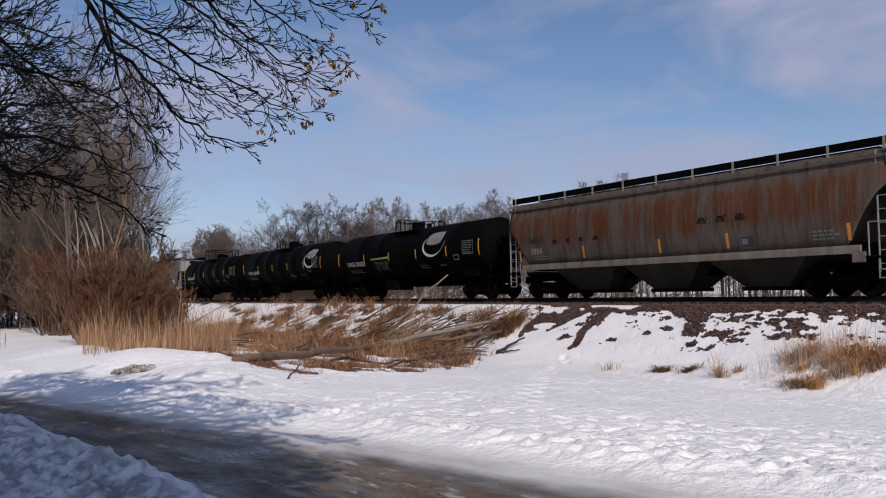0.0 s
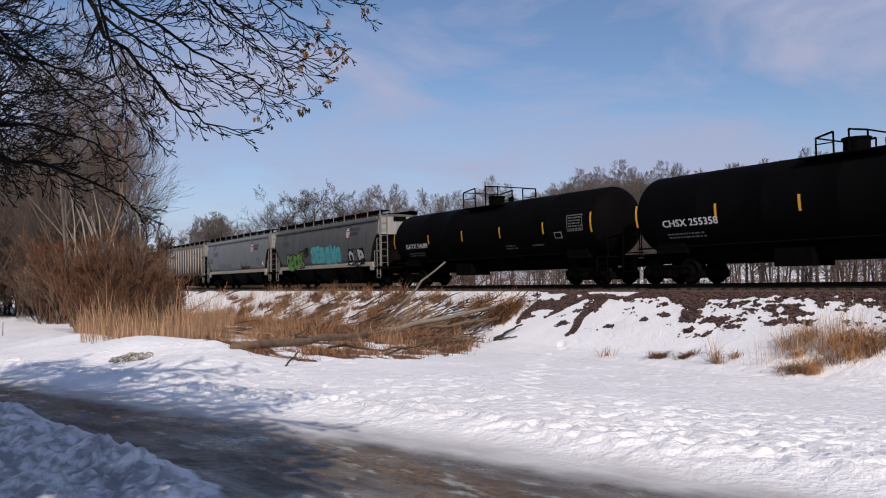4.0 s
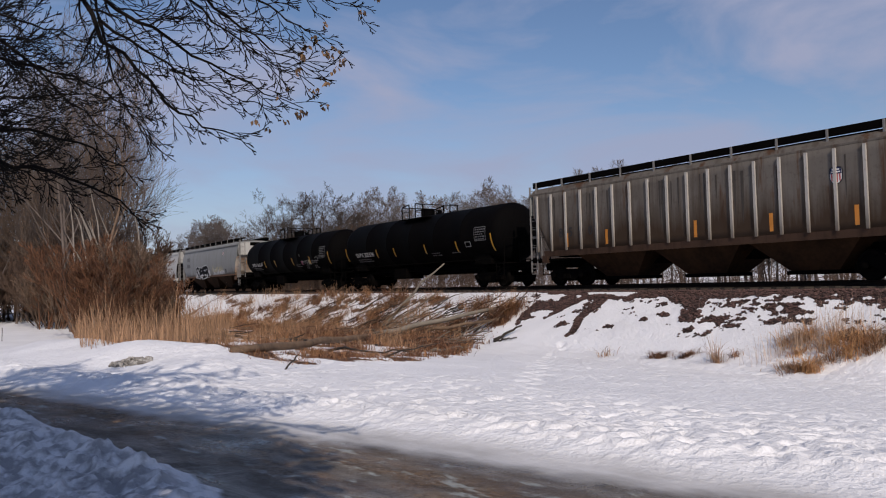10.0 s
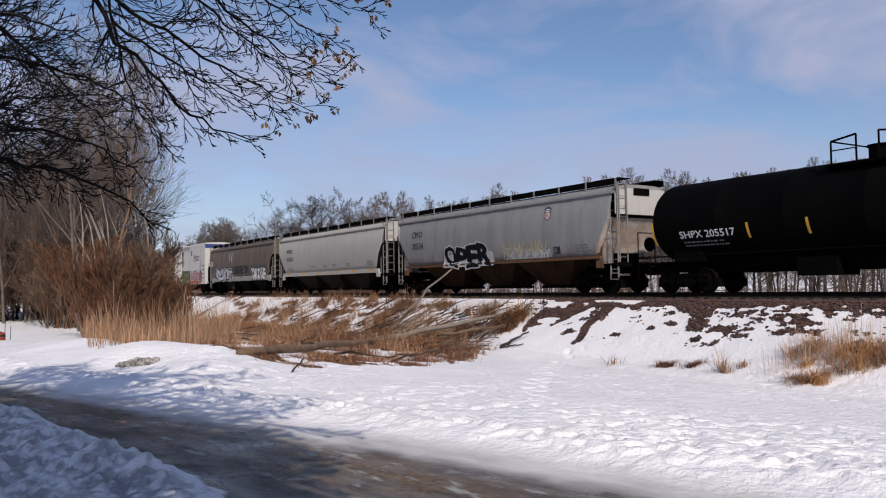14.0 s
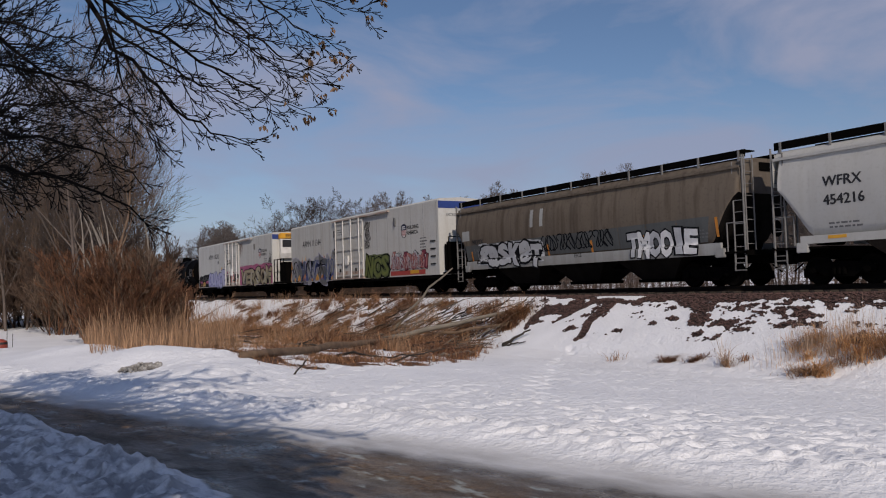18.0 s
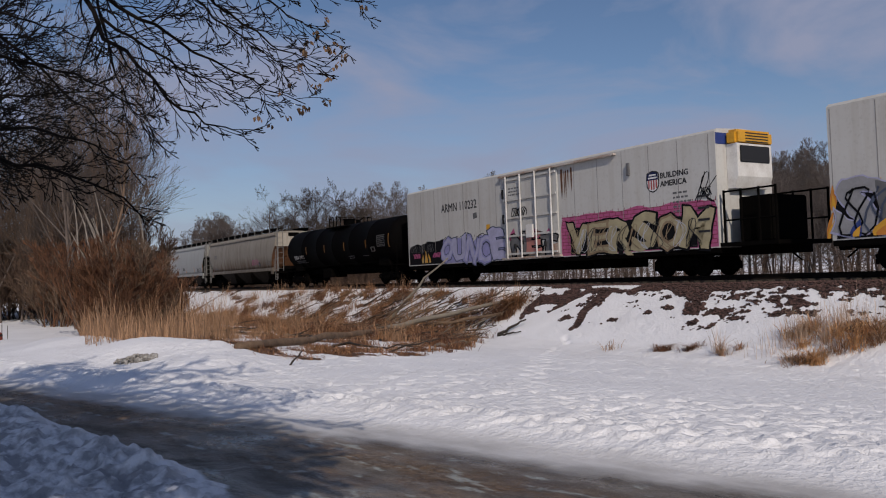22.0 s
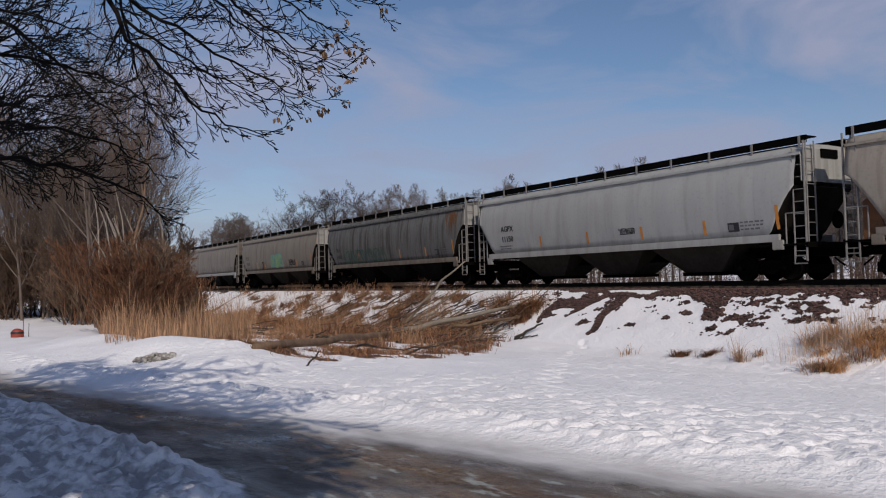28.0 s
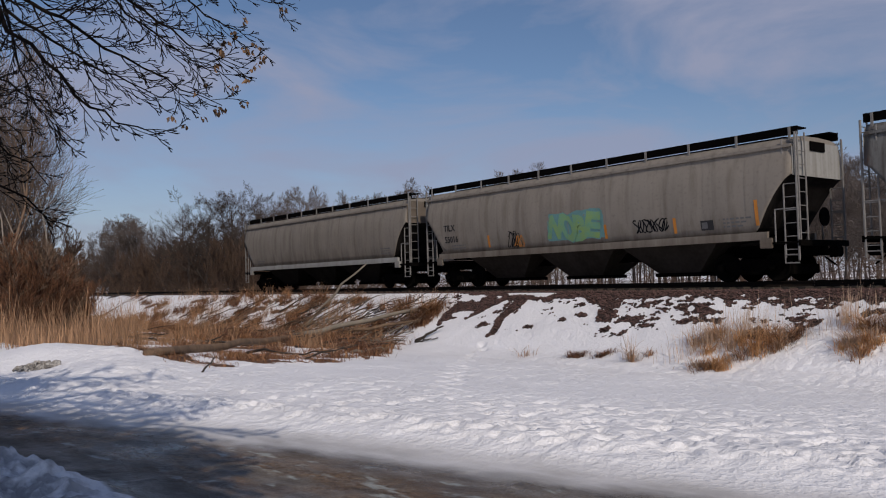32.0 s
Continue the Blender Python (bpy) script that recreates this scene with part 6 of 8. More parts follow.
car, h = tank_car(-165.9, -148.6, "black tank car with white numbers and a framed panel", "SHPX 205536", False, rail=0.78, low=0.42)
car, h = tank_car(-185.42, -167.63, "black tank car with small coloured graffiti", "SHPX 205517", False, rail=0.78, low=0.42)
for text, x, z, size, mm in (("SMOKE", 3.30, 1.92, 0.34, M_LETTER_DIM), ("GRASS", 5.05, 1.90, 0.32, M_LETTER_DIM), ("EAT", 3.75, 1.54, 0.34, M_GREYBAR), ("ASS", 5.25, 1.56, 0.34, M_LETTER_DIM), ("GT", 3.0, 2.42, 0.28, M_GREYBAR)):
    put_words(car, text, size, x, z, tank_at, mm, 1.05)
scrawl(car, 3.25, 3.6, 1.86, 2.1, M_PINK, tank_at, 450, 0.03)
for k in range(4):
    scrawl(car, 6.1 + 0.35 * k, 6.5 + 0.35 * k, 2.2, 2.42, M_GREYBAR, tank_at, 451 + k, 0.014)
part("graffiti_patch", skin([(4.55, 1.88), (4.92, 1.86), (4.98, 2.16), (4.6, 2.2)], tank_at, 0.004), M_TAN, car)

car, h = hopper_car(-205.1, -186.8, P_MIDGREY, P_WHITE, P_RUSTSILL, bay_paint=M_RUSTBAY, sill_low=1.42, slope=M_RUSTYWHITE, end_plate=M_RUSTYWHITE, label="light grey covered hopper car with black and silver graffiti")
numbered(car, h, "CMO", "20534", -7.3, 3.12, 0.5, plate=5.4)
shield(car, 4.85, 3.55, 0.38, side_at, False)
sprayed_ground(car, -4.0, 0.6, 1.36, 2.15, M_SILVER, side_low, 27, 0.003, 0.22)
tag_word(car, "OPER", -3.8, 0.3, 1.30, 2.45, M_INK, M_SILVER, side_low, 8, 0.05, 0.05, 0.16)
for k in range(6):
    scrawl(car, 1.5 + 0.55 * k, 2.2 + 0.55 * k, 1.60, 2.15 - 0.04 * k, M_SILVER, side_at, 410 + k, 0.05)
flames(car, 1.4, 4.7, 1.85, 2.65, [M_TAN, M_TAN], side_at, 8, 15, 0.5)

car, h = hopper_car(-224.7, -206.6, P_WHITE, P_WHITE, P_WHITE, bay_paint=M_BAYGREY, label="off-white covered hopper car with black numbers")
numbered(car, h, "WFRX", "454216", -7.15, 3.02, 0.44)
strips(car, (-6.8, -4.0, -1.1, 1.9, 4.6, 7.0), M_YELLOW)
for k, x in enumerate((-2.6, -0.4, 1.2, 3.4)):
    lay_bars(car, random.Random(60 + k), 2, 0.8, x, 1.95, side_at, M_GREYBAR)

car, h = hopper_car(-243.8, -225.8, P_BROWN, P_BEIGE, P_LIGHT, sill_low=1.12, label="sooty brown covered hopper car with silver graffiti")
numbered(car, h, "NDYX", "", -7.35, 2.38, 0.34, M_BLACK)
put_words(car, "51598", 0.34, -7.32, 1.92, side_at, M_GREYBAR)
sprayed_ground(car, -6.95, -1.75, 1.32, 2.35, M_SILVER, side_low, 21, 0.003)
sprayed_ground(car, -6.8, -1.9, 1.36, 2.25, M_INK, side_low, 22, 0.006, 0.08)
tag_word(car, "gaSKeT", -6.85, -1.9, 1.16, 2.3, M_SILVER, M_INK, side_low, 11, 0.06, 0.055, 0.16)
for k in range(4):
    scrawl(car, -1.8 + 1.15 * k, -0.8 + 1.15 * k, 1.75, 2.45, M_INK, side_at, 80 + k, 0.06)
tag_word(car, "TMOOIE", 3.5, 7.0, 1.16, 2.2, [M_SILVER, M_LETTER], M_INK, side_low, 12, 0.06, 0.055, 0.10)
part("grey_patch", skin([(-8.0, 1.6), (7.4, 1.6), (7.6, 2.5), (-8.0, 2.35)], side_at, 0.002), P_UP, car, "grey repainted lower side")
uprights(car, (-7.5, -1.45, 1.4, 4.4), 1.8, 0.25)
uprights(car, (7.9,), 2.1, 0.35)
put_words(car, "ESCE.", 0.22, 0.3, 1.39, lambda x, z: -1.512, M_INK)
part("pale_patch", skin([(-8.25, 2.6), (-7.6, 2.6), (-7.6, 3.1), (-8.25, 3.1)], side_at, 0.004), P_LIGHT, car)
for x in (-2.6, -1.9):
    part("pale_patch", skin([(x, 2.9), (x + 0.22, 2.9), (x + 0.22, 3.7), (x, 3.7)], side_at, 0.004), P_LIGHT, car)

car, h = reefer_car(-267.1, -245.5, "ARMN 111344", False, "tall white refrigerator car with graffiti along its foot", (-2.6, 1.65), -8.5, 3.55, 6.95)
flames(car, -10.9, -2.7, 1.9, 2.95, [M_ORANGE, M_YELLOW, M_RED], box_at, 81, 22)
flames(car, -10.95, -10.2, 1.05, 2.3, [M_ORANGE, M_YELLOW], box_at, 82, 3, 0.3)
flames(car, -3.2, -2.65, 1.05, 2.6, [M_RED, M_ORANGE], box_at, 83, 3, 0.3)
sprayed_ground(car, -10.65, -2.95, 1.02, 2.35, M_INK, box_at, 84, 0.0105, 0.14)
tag_word(car, "SHIGEM", -10.6, -2.9, 1.0, 2.7, [M_STEEL, M_GREYBAR, M_STEEL], M_PALELILAC, box_at, 13, 0.055, 0.018, 0.22, 0.014)
for k in range(9):
    scrawl(car, -10.4 + 0.8 * k, -9.6 + 0.8 * k, 1.1, 2.5, (M_INK, M_SLATE, M_BLUE)[k % 3], lambda x, z: -1.546, 440 + k, 0.07)
flames(car, -10.2, -3.2, 1.06, 1.7, [M_BLUE, M_YELLOW, M_ORANGE, M_BLUE], lambda x, z: -1.546, 85, 9, 0.4)
sprayed_ground(car, 1.8, 5.1, 1.0, 2.45, M_MOSS, box_at, 86, 0.003, 0.03)
tag_word(car, "NCS", 1.9, 5.05, 1.02, 2.35, M_MOSS, M_INK, box_at, 14, 0.055, 0.05, 0.16, shine=M_OLIVE2)
graffiti(car, 5.2, 9.5, 1.30, 2.45, [M_SALMON, M_SILVER, M_DARKRED], M_INK, box_at, 15, 6, None, False, 0.36, 0.03)
graffiti(car, 5.4, 9.3, 1.35, 2.2, [M_SILVER, M_SALMON], M_DARKRED, lambda x, z: -1.548, 65, 8, None, False, 0.22, 0.025)
part("red_band", skin([(5.2, 1.05), (9.3, 1.05), (9.3, 1.32), (5.2, 1.32)], box_at, 0.004), M_RED, car)
part("yellow_label", skin([(7.6, 1.12), (8.6, 1.12), (8.6, 1.32), (7.6, 1.32)], box_at, 0.009), M_YELLOW, car)
for k in range(4):
    scrawl(car, 1.85, 2.5 + 0.1 * (k % 2), 2.9 + 0.42 * k, 3.3 + 0.42 * k, M_INK, box_at, 90 + k, 0.045)

car, h = reefer_car(-293.0, -271.3, "ARMN 110232", True, "tall white refrigerator car with cooling unit and pink graffiti", (-1.5, 2.4), -7.2, 3.72, 7.9)
sprayed_ground(car, -10.75, -6.4, 1.02, 2.25, M_INK, box_at, 87, 0.003, 0.2)
flames(car, -9.4, -8.3, 1.1, 1.85, [M_YELLOW, M_TAN, M_YELLOW], box_at, 88, 4, 0.5)
for k, x in enumerate((-10.3, -8.15)):
    scrawl(car, x, x + 0.75, 1.38, 1.62, M_PINK, box_at, 480 + k, 0.035)
for k in range(3):
    scrawl(car, -10.6 + 0.9 * k, -9.9 + 0.9 * k, 1.7, 2.1, M_GREYBAR, box_at, 484 + k, 0.014)
sprayed_ground(car, -7.2, -1.7, 1.02, 2.2, M_LILAC, box_at, 89, 0.012, 0.16)
for k in range(6):
    scrawl(car, -7.1 + 0.9 * k, -6.2 + 0.9 * k, 1.15, 2.4, M_INK, box_at, 430 + k, 0.035)
tag_word(car, "OUNCE", -7.3, -1.6, 1.0, 2.3, [M_LILAC, M_PALELILAC, M_LILAC], M_SLATE, box_at, 17, 0.065, 0.03, 0.24, 0.016, M_PALELILAC)
sprayed_ground(car, 2.5, 10.82, 1.02, 2.72, M_PINK, box_at, 90, 0.003, 0.05, M_DARKRED)
sprayed_ground(car, 3.1, 9.9, 1.05, 2.2, M_INK, box_at, 92, 0.009, 0.08)
tag_word(car, "VERSOM", 2.95, 10.5, 1.0, 2.4, [M_TAN, M_BROWNTAN, M_TAN], M_INK, box_at, 18, 0.055, 0.045, 0.15, 0.012, M_TAN)
tag_word(car, "NET", -0.9, 2.3, 1.1, 2.1, [M_GREYBAR, M_SALMON, M_GREYBAR], M_INK, lambda x, z: -1.605, 19, 0.05, 0.05, 0.24)
flames(car, -1.3, 2.2, 1.9, 2.5, [M_PINK, M_DARKRED], lambda x, z: -1.605, 193, 5, 0.3)
for k in range(12):
    scrawl(car, 3.1 + 0.58 * k, 3.5 + 0.58 * k, 1.1, 2.1, (M_BROWNTAN, M_SILVER, M_BLACK)[k % 3], lambda x, z: -1.543, 460 + k, 0.035)
scrawl(car, 10.05, 10.65, 2.6, 3.7, M_INK, box_at, 93, 0.035)
scrawl(car, 10.1, 10.6, 2.85, 3.15, M_INK, box_at, 94, 0.03)
scrawl(car, -0.9, 0.2, 3.0, 3.4, M_INK, lambda x, z: -1.60, 91, 0.05)
stain(car, 2.6, 3.3, 3.4, 4.8, M_RUSTRUN, box_at, 12, 3)
part("patch_label", skin([(-4.2, 3.15), (-3.85, 3.22), (-3.9, 3.5), (-4.25, 3.44)], box_at, 0.005), M_GREYBAR, car)
part("yellow_label", skin([(-3.1, 2.5), (-2.8, 2.5), (-2.8, 2.8), (-3.1, 2.8)], box_at, 0.005), M_YELLOW, car)

car, h = tank_car(-312.3, -294.9, "black tank car with white number", "JBSX 1502", False, rail=0.58, strip=M_DULLAMBER)

car, h = hopper_car(-332.3, -314.0, P_CREAM, P_CREAMEND, P_BEIGE, bay_paint=M_BAYGREY, slope=M_RUSTRUN, end_plate=M_RUSTRUN, label="cream covered hopper car with brown stains and a rusted end")
numbered(car, h, "CEFX", "", -7.2, 2.75, 0.4, M_GREYBAR, plate=5.2)
scrawl(car, 3.4, 5.0, 1.85, 2.3, M_PINK, side_at, 95)
car, h = hopper_car(-352.5, -333.6, P_LIGHT, P_END, P_LIGHT, bay_paint=M_BAYGREY, label="light grey covered hopper car with black numbers")
numbered(car, h, "AGPX", "11150", -7.25, 2.58, 0.38, plate=6.66)
uprights(car, (-4.2, -0.95, 2.25, 5.4))
uprights(car, (8.45,), 2.1, 0.4)
scrawl(car, 1.0, 1.9, 1.95, 2.2, M_INK, side_at, 96)
car, h = hopper_car(-372.2, -353.7, P_DARK, P_END, P_BEIGE, label="sooty streaked covered hopper car with faint teal graffiti")
numbered(car, h, "TILX", "54908", -7.6, 2.42, 0.38, plate=6.27)
for k in range(4):
    scrawl(car, -6.3 + 1.5 * k, -4.7 + 1.5 * k, 1.6, 2.45, M_TEALDK, side_at, 97 + k, 0.06)
uprights(car, (-3.9, 1.85, 5.0))
uprights(car, (8.0,), 2.1, 0.4)
stain(car, 7.4, 8.5, 2.6, 4.0, M_RUSTRUN, side_at, 32, 9)
car, h = hopper_car(-392.6, -374.1, P_BEIGE, P_END, P_BEIGE, bay_paint=M_BAYGREY, label="beige grey covered hopper car with green and yellow graffiti")
numbered(car, h, "TILX", "55016", -7.75, 2.55, 0.40, plate=6.15)
sprayed_ground(car, -1.1, 1.8, 1.75, 2.8, M_TEAL2, side_at, 31, 0.003, 0.12)
tag_word(car, "NOBE", -1.0, 1.6, 1.72, 2.7, M_LIMEDIM, M_TEAL2, side_at, 25, 0.06, 0.03, 0.18)
for k in range(3):
    scrawl(car, -3.45 + 0.2 * k, -2.95 + 0.2 * k, 1.62, 2.3 - 0.1 * k, (M_INK, M_INK, M_ORANGE)[k], side_at, 470 + k, 0.035)
scrawl(car, 3.2, 4.6, 1.8, 2.25, M_INK, side_at, 98, 0.05)
uprights(car, (-4.7, 1.85, 4.9))
uprights(car, (7.95,), 2.15, 0.4)
car, h = hopper_car(-413.0, -394.0, P_BEIGE, P_BEIGE, P_LIGHT, label="beige grey covered hopper car at the train's end")
numbered(car, h, "", "", -7, 2.95)
# ---------------- plants ----------------
def branch(tb, rng, p, d, length, r, depth, tips=None, droop=0.0, spread=0.75, kids=5, wob=0.22, up=0.0, ratio=0.55, sides=5, fine=0.0016, plane=False):
    """A tapered crooked branch with side branches, down to fine twigs."""
    n = 7 if depth > 1 else 4
    pts, rad, dirs = [p.copy()], [r], []
    d = d.normalized()
    for i in range(n):
        d = (d + Vector((rng.gauss(0, wob), rng.gauss(0, wob), rng.gauss(0, wob))) * 0.5 + Vector((0, 0, (up - droop) * 0.12))).normalized()
        p = p + d * (length / n)
        pts.append(p.copy())
        rad.append(max(fine, r * (1 - 0.8 * (i + 1) / n)))
        dirs.append(d.copy())
    tb.add(pts, rad, sides if depth > 1 else 3)
    if tips is not None and depth <= 1:
        tips.append(pts[-1])
    if depth <= 0:
        return
    for k in range(kids):
        u = 0.22 + 0.75 * (k + rng.random()) / kids
        i = min(int(u * n), n - 1)
        base = pts[i].lerp(pts[i + 1], u * n - i)
        ax = dirs[i].cross(Vector((rng.gauss(0, 1), rng.gauss(0, 1), rng.gauss(0, 1)))).normalized()
        if plane:
            ax = Vector((rng.gauss(0, 0.45), 1.0, rng.gauss(0, 0.45))).normalized() * (1 if rng.random() < 0.5 else -1)
        nd = Matrix.Rotation(spread * rng.uniform(0.6, 1.25), 3, ax) @ dirs[i]
        branch(tb, rng, base, nd, length * ratio * rng.uniform(0.65, 1.15) * (1.15 - 0.5 * u), max(fine, rad[i] * 0.6), depth - 1, tips, droop, spread, max(2, kids - 1), wob, up, ratio, max(3, sides - 1), fine, plane)


def tree(name, seed, height, girth, label, material, depth=4, kids=7, first=0.25, spread=0.65, up=0.6, fine=0.006, stems=1, category="tree", group=""):
    """A bare tree: trunk and crown are parts of one thing."""
    rng = random.Random(seed)
    root = thing(name, label, category, group=group)
    trunk, crown = Tubes(), Tubes()
    for _ in range(stems):
        p = Vector((rng.gauss(0, 0.25), rng.gauss(0, 0.25), -0.3)) if stems > 1 else Vector((0, 0, -0.3))
        d = Vector((rng.gauss(0, 0.12), rng.gauss(0, 0.12), 1)) if stems == 1 else Vector((rng.gauss(0, 0.42), rng.gauss(0, 0.42), 1))
        n, pts, rad, dirs = 10, [p.copy()], [girth], []
        for i in range(n):
            d = (d + Vector((rng.gauss(0, 0.07), rng.gauss(0, 0.07), 0.12))).normalized()
            p = p + d * (height / n)
            pts.append(p.copy())
            rad.append(max(fine, girth * (1 - 0.93 * (i + 1) / n)))
            dirs.append(d.copy())
        trunk.add(pts, rad, 7)
        for k in range(kids):
            u = first + (0.97 - first) * (k + rng.random()) / kids
            i = min(int(u * n), n - 1)
            ax = Vector((rng.gauss(0, 1), rng.gauss(0, 1), 0.1)).normalized()
            nd = Matrix.Rotation(spread * rng.uniform(0.7, 1.3), 3, ax) @ dirs[i]
            branch(crown, rng, pts[i].lerp(pts[i + 1], u * n - i), nd, height * 0.42 * (1.25 - 0.8 * u) * rng.uniform(0.8, 1.2), rad[i] * 0.55, depth - 2, None, 0.0, 0.6, 7, 0.14, up, 0.55, 4, fine)
    part("trunk", trunk.mesh("trunk", material), None, root)
    part("crown", crown.mesh("crown", material), None, root)
    return root


def blades(n, spot, height, lean, width, seed, thick=1):
    """Many thin bent blades of dead grass as one mesh. spot(rng, n) gives x, y."""
    rng = np.random.default_rng(seed)
    x, y = spot(rng, n)
    z = ground_z(x, y) - 0.02
    m = len(x)
    hgt = height * (0.25 + 0.95 * rng.random(m) ** 1.4)
    ang = rng.uniform(0, math.tau, m)
    if thick > 1:
        # stems of a tuft splay out from its middle
        ang = np.arctan2(y - y.mean(), x - x.mean()) + rng.normal(0, 0.9, m)
    if thick < 1:
        hgt = hgt * (0.12 + 1.7 * fnoise(x, y, 1.1, 66, 3) ** 1.3) * (0.75 + 0.5 * sstep(y, 21, 30))
    if thick == 1:
        # low in the wind-pressed foreground, taller up the slope
        hgt = hgt * (0.34 + 0.66 * sstep(across(x, y), 9, 16))
    bend = lean * rng.uniform(0.2, 1.4, m) * hgt
    wx, wy = np.cos(ang + 1.57) * width, np.sin(ang + 1.57) * width
    v = np.zeros((m, 7, 3))
    for j, (u, w) in enumerate(((0, 1), (0.4, 0.85), (0.75, 0.6))):
        for side, o in ((-1, 0), (1, 1)):
            v[:, 2 * j + o, 0] = x + np.cos(ang) * bend * u * u + side * wx * w
            v[:, 2 * j + o, 1] = y + np.sin(ang) * bend * u * u + side * wy * w
            v[:, 2 * j + o, 2] = z + hgt * u * (1 - 0.25 * lean * u)
    v[:, 6, 0], v[:, 6, 1], v[:, 6, 2] = x + np.cos(ang) * bend, y + np.sin(ang) * bend, z + hgt * (1 - 0.25 * lean)
    f = []
    for q in ((0, 1, 3, 2), (2, 3, 5, 4)):
        f.append(np.array(q)[None] + 7 * np.arange(m)[:, None])
    quads = np.concatenate(f).tolist()
    tris = (np.array((4, 5, 6))[None] + 7 * np.arange(m)[:, None]).tolist()
    return v.reshape(-1, 3).tolist(), quads + tris


def grass(name, label, material, *args, **kw):
    v, f = blades(*args, **kw)
    me = bpy.data.meshes.new(name)
    me.from_pydata(v, [], f)
    me.materials.append(material)
    return tagged(new(name, me), label, "dead grass", kind="stuff")


def at_track(s, w):
    return CT * s - ST * w, ST * s + CT * w


def clump(cx_, cy_, rx, ry):
    def spot(rng, n):
        r, a = np.abs(rng.normal(0, 0.55, n)), rng.uniform(0, math.tau, n)
        r = r * (0.7 + 0.5 * vnoise(np.cos(a) * 1.3, np.sin(a) * 1.3, 0.5, int(cx_ * 7) % 50))
        return cx_ + rx * r * np.cos(a), cy_ + ry * r * np.sin(a)
    return spot


def brush_spot(rng, n):
    m = n * 5
    s, w = -15 - 60 * rng.random(m) ** 1.5, rng.uniform(5.6, 22.6, m)
    x, y = at_track(s, w)
    tuft = fnoise((s + 1.3 * w) * 0.35, w - 0.2 * s, 0.75, 44, 5)
    ok = (brush_mask(x, y) > 0.4) & (tuft > 0.39 + 0.125 * sstep(w, 10, 16) + 0.07 * rng.random(m))
    return x[ok][:n], y[ok][:n]


# reeds and grass
def reed_spot(rng, n):
    x, y = rng.uniform(-16, -5.0, n), rng.uniform(20.8, 36, n)
    keep = (x > -0.475 * y + 0.5) & (x < -0.30 * y + 0.4 + 0.6 * np.sin(y)) & (fnoise(x, y, 1.5, 61) > 0.3)
    return x[keep], y[keep]


def edge_reeds(rng, n):
    x, y = rng.uniform(-11, -5.0, n), rng.uniform(24, 36, n)
    keep = (x > -0.34 * y) & (x < -0.20 * y) & (fnoise(x, y, 1.3, 62) > 0.5)
    return x[keep], y[keep]


grass("reed_bed", "tall pale dry reeds behind the snow bank", M_REED, 12000, reed_spot, 1.35, 0.42, 0.007, 1, 0)
grass("thin_reeds", "pale dry grass stems on the slope", M_REED, 6000, edge_reeds, 0.7, 0.35, 0.006, 4)
grass("brush_grass", "flattened golden dead grass on the slope", M_GRASS, 13000, brush_spot, 0.52, 0.9, 0.007, 2)
grass("brown_brush_grass", "brown dead weeds on the slope", M_BROWNGRASS, 15000, brush_spot, 0.46, 1.1, 0.0075, 3)
def tuft_patch(x, y, rx, ry, n, seed):
    """Small uneven tufts that grow together into one patch."""
    r = random.Random(seed)
    return [(x + rx * r.uniform(-1, 1), y + ry * r.uniform(-1, 1), r.uniform(0.22, 0.45), r.uniform(0.2, 0.38), r.randint(70, 190), r.uniform(0.3, 0.8), r.choice((M_STRAW, M_STRAW, M_STALK, M_GRASS, M_STRAW))) for _ in range(n)]


for k, (cx_, cy_, rx, ry, n, hgt, mm) in enumerate((
        *tuft_patch(9.7, 21.0, 1.15, 0.75, 16, 5), *tuft_patch(9.2, 22.2, 0.8, 0.4, 5, 6),
        (6.3, 24.8, 0.34, 0.22, 330, 0.32, M_BROWNGRASS), (7.0, 24.2, 0.42, 0.2, 300, 0.24, M_BROWNGRASS), (7.5, 23.0, 0.25, 0.2, 70, 0.75, M_REED), (8.0, 23.0, 0.3, 0.2, 60, 0.3, M_GRASS),
        *tuft_patch(12.4, 19.0, 1.1, 0.7, 14, 7), (11.0, 20.4, 0.4, 0.3, 200, 0.5, M_BROWNGRASS),
        (2.6, 34.5, 0.6, 0.6, 1000, 0.75, M_GRASS), (2.1, 34.0, 0.6, 0.5, 800, 0.7, M_BROWNGRASS), (-6.1, 20.3, 0.5, 0.3, 160, 0.30, M_REED), (5.0, 26.2, 0.3, 0.3, 30, 0.5, M_REED))):
    grass("grass_tuft", "tuft of dry grass standing in the snow", mm, n, clump(cx_, cy_, rx, ry), hgt, 1.15, 0.0085, 20 + k, 2)

for k, (cx_, cy_, rx, ry, n) in enumerate(((9.3, 22.0, 1.5, 0.5, 330), (10.2, 21.6, 1.4, 0.5, 300), (12.2, 20.0, 1.3, 0.5, 240), (7.5, 23.3, 0.3, 0.2, 40))):
    grass("stalk_grass", "thin pale seed stalks standing over the dry grass", M_STALK, n, clump(cx_, cy_, rx, ry), 0.95, 0.28, 0.0045, 120 + k, 2)


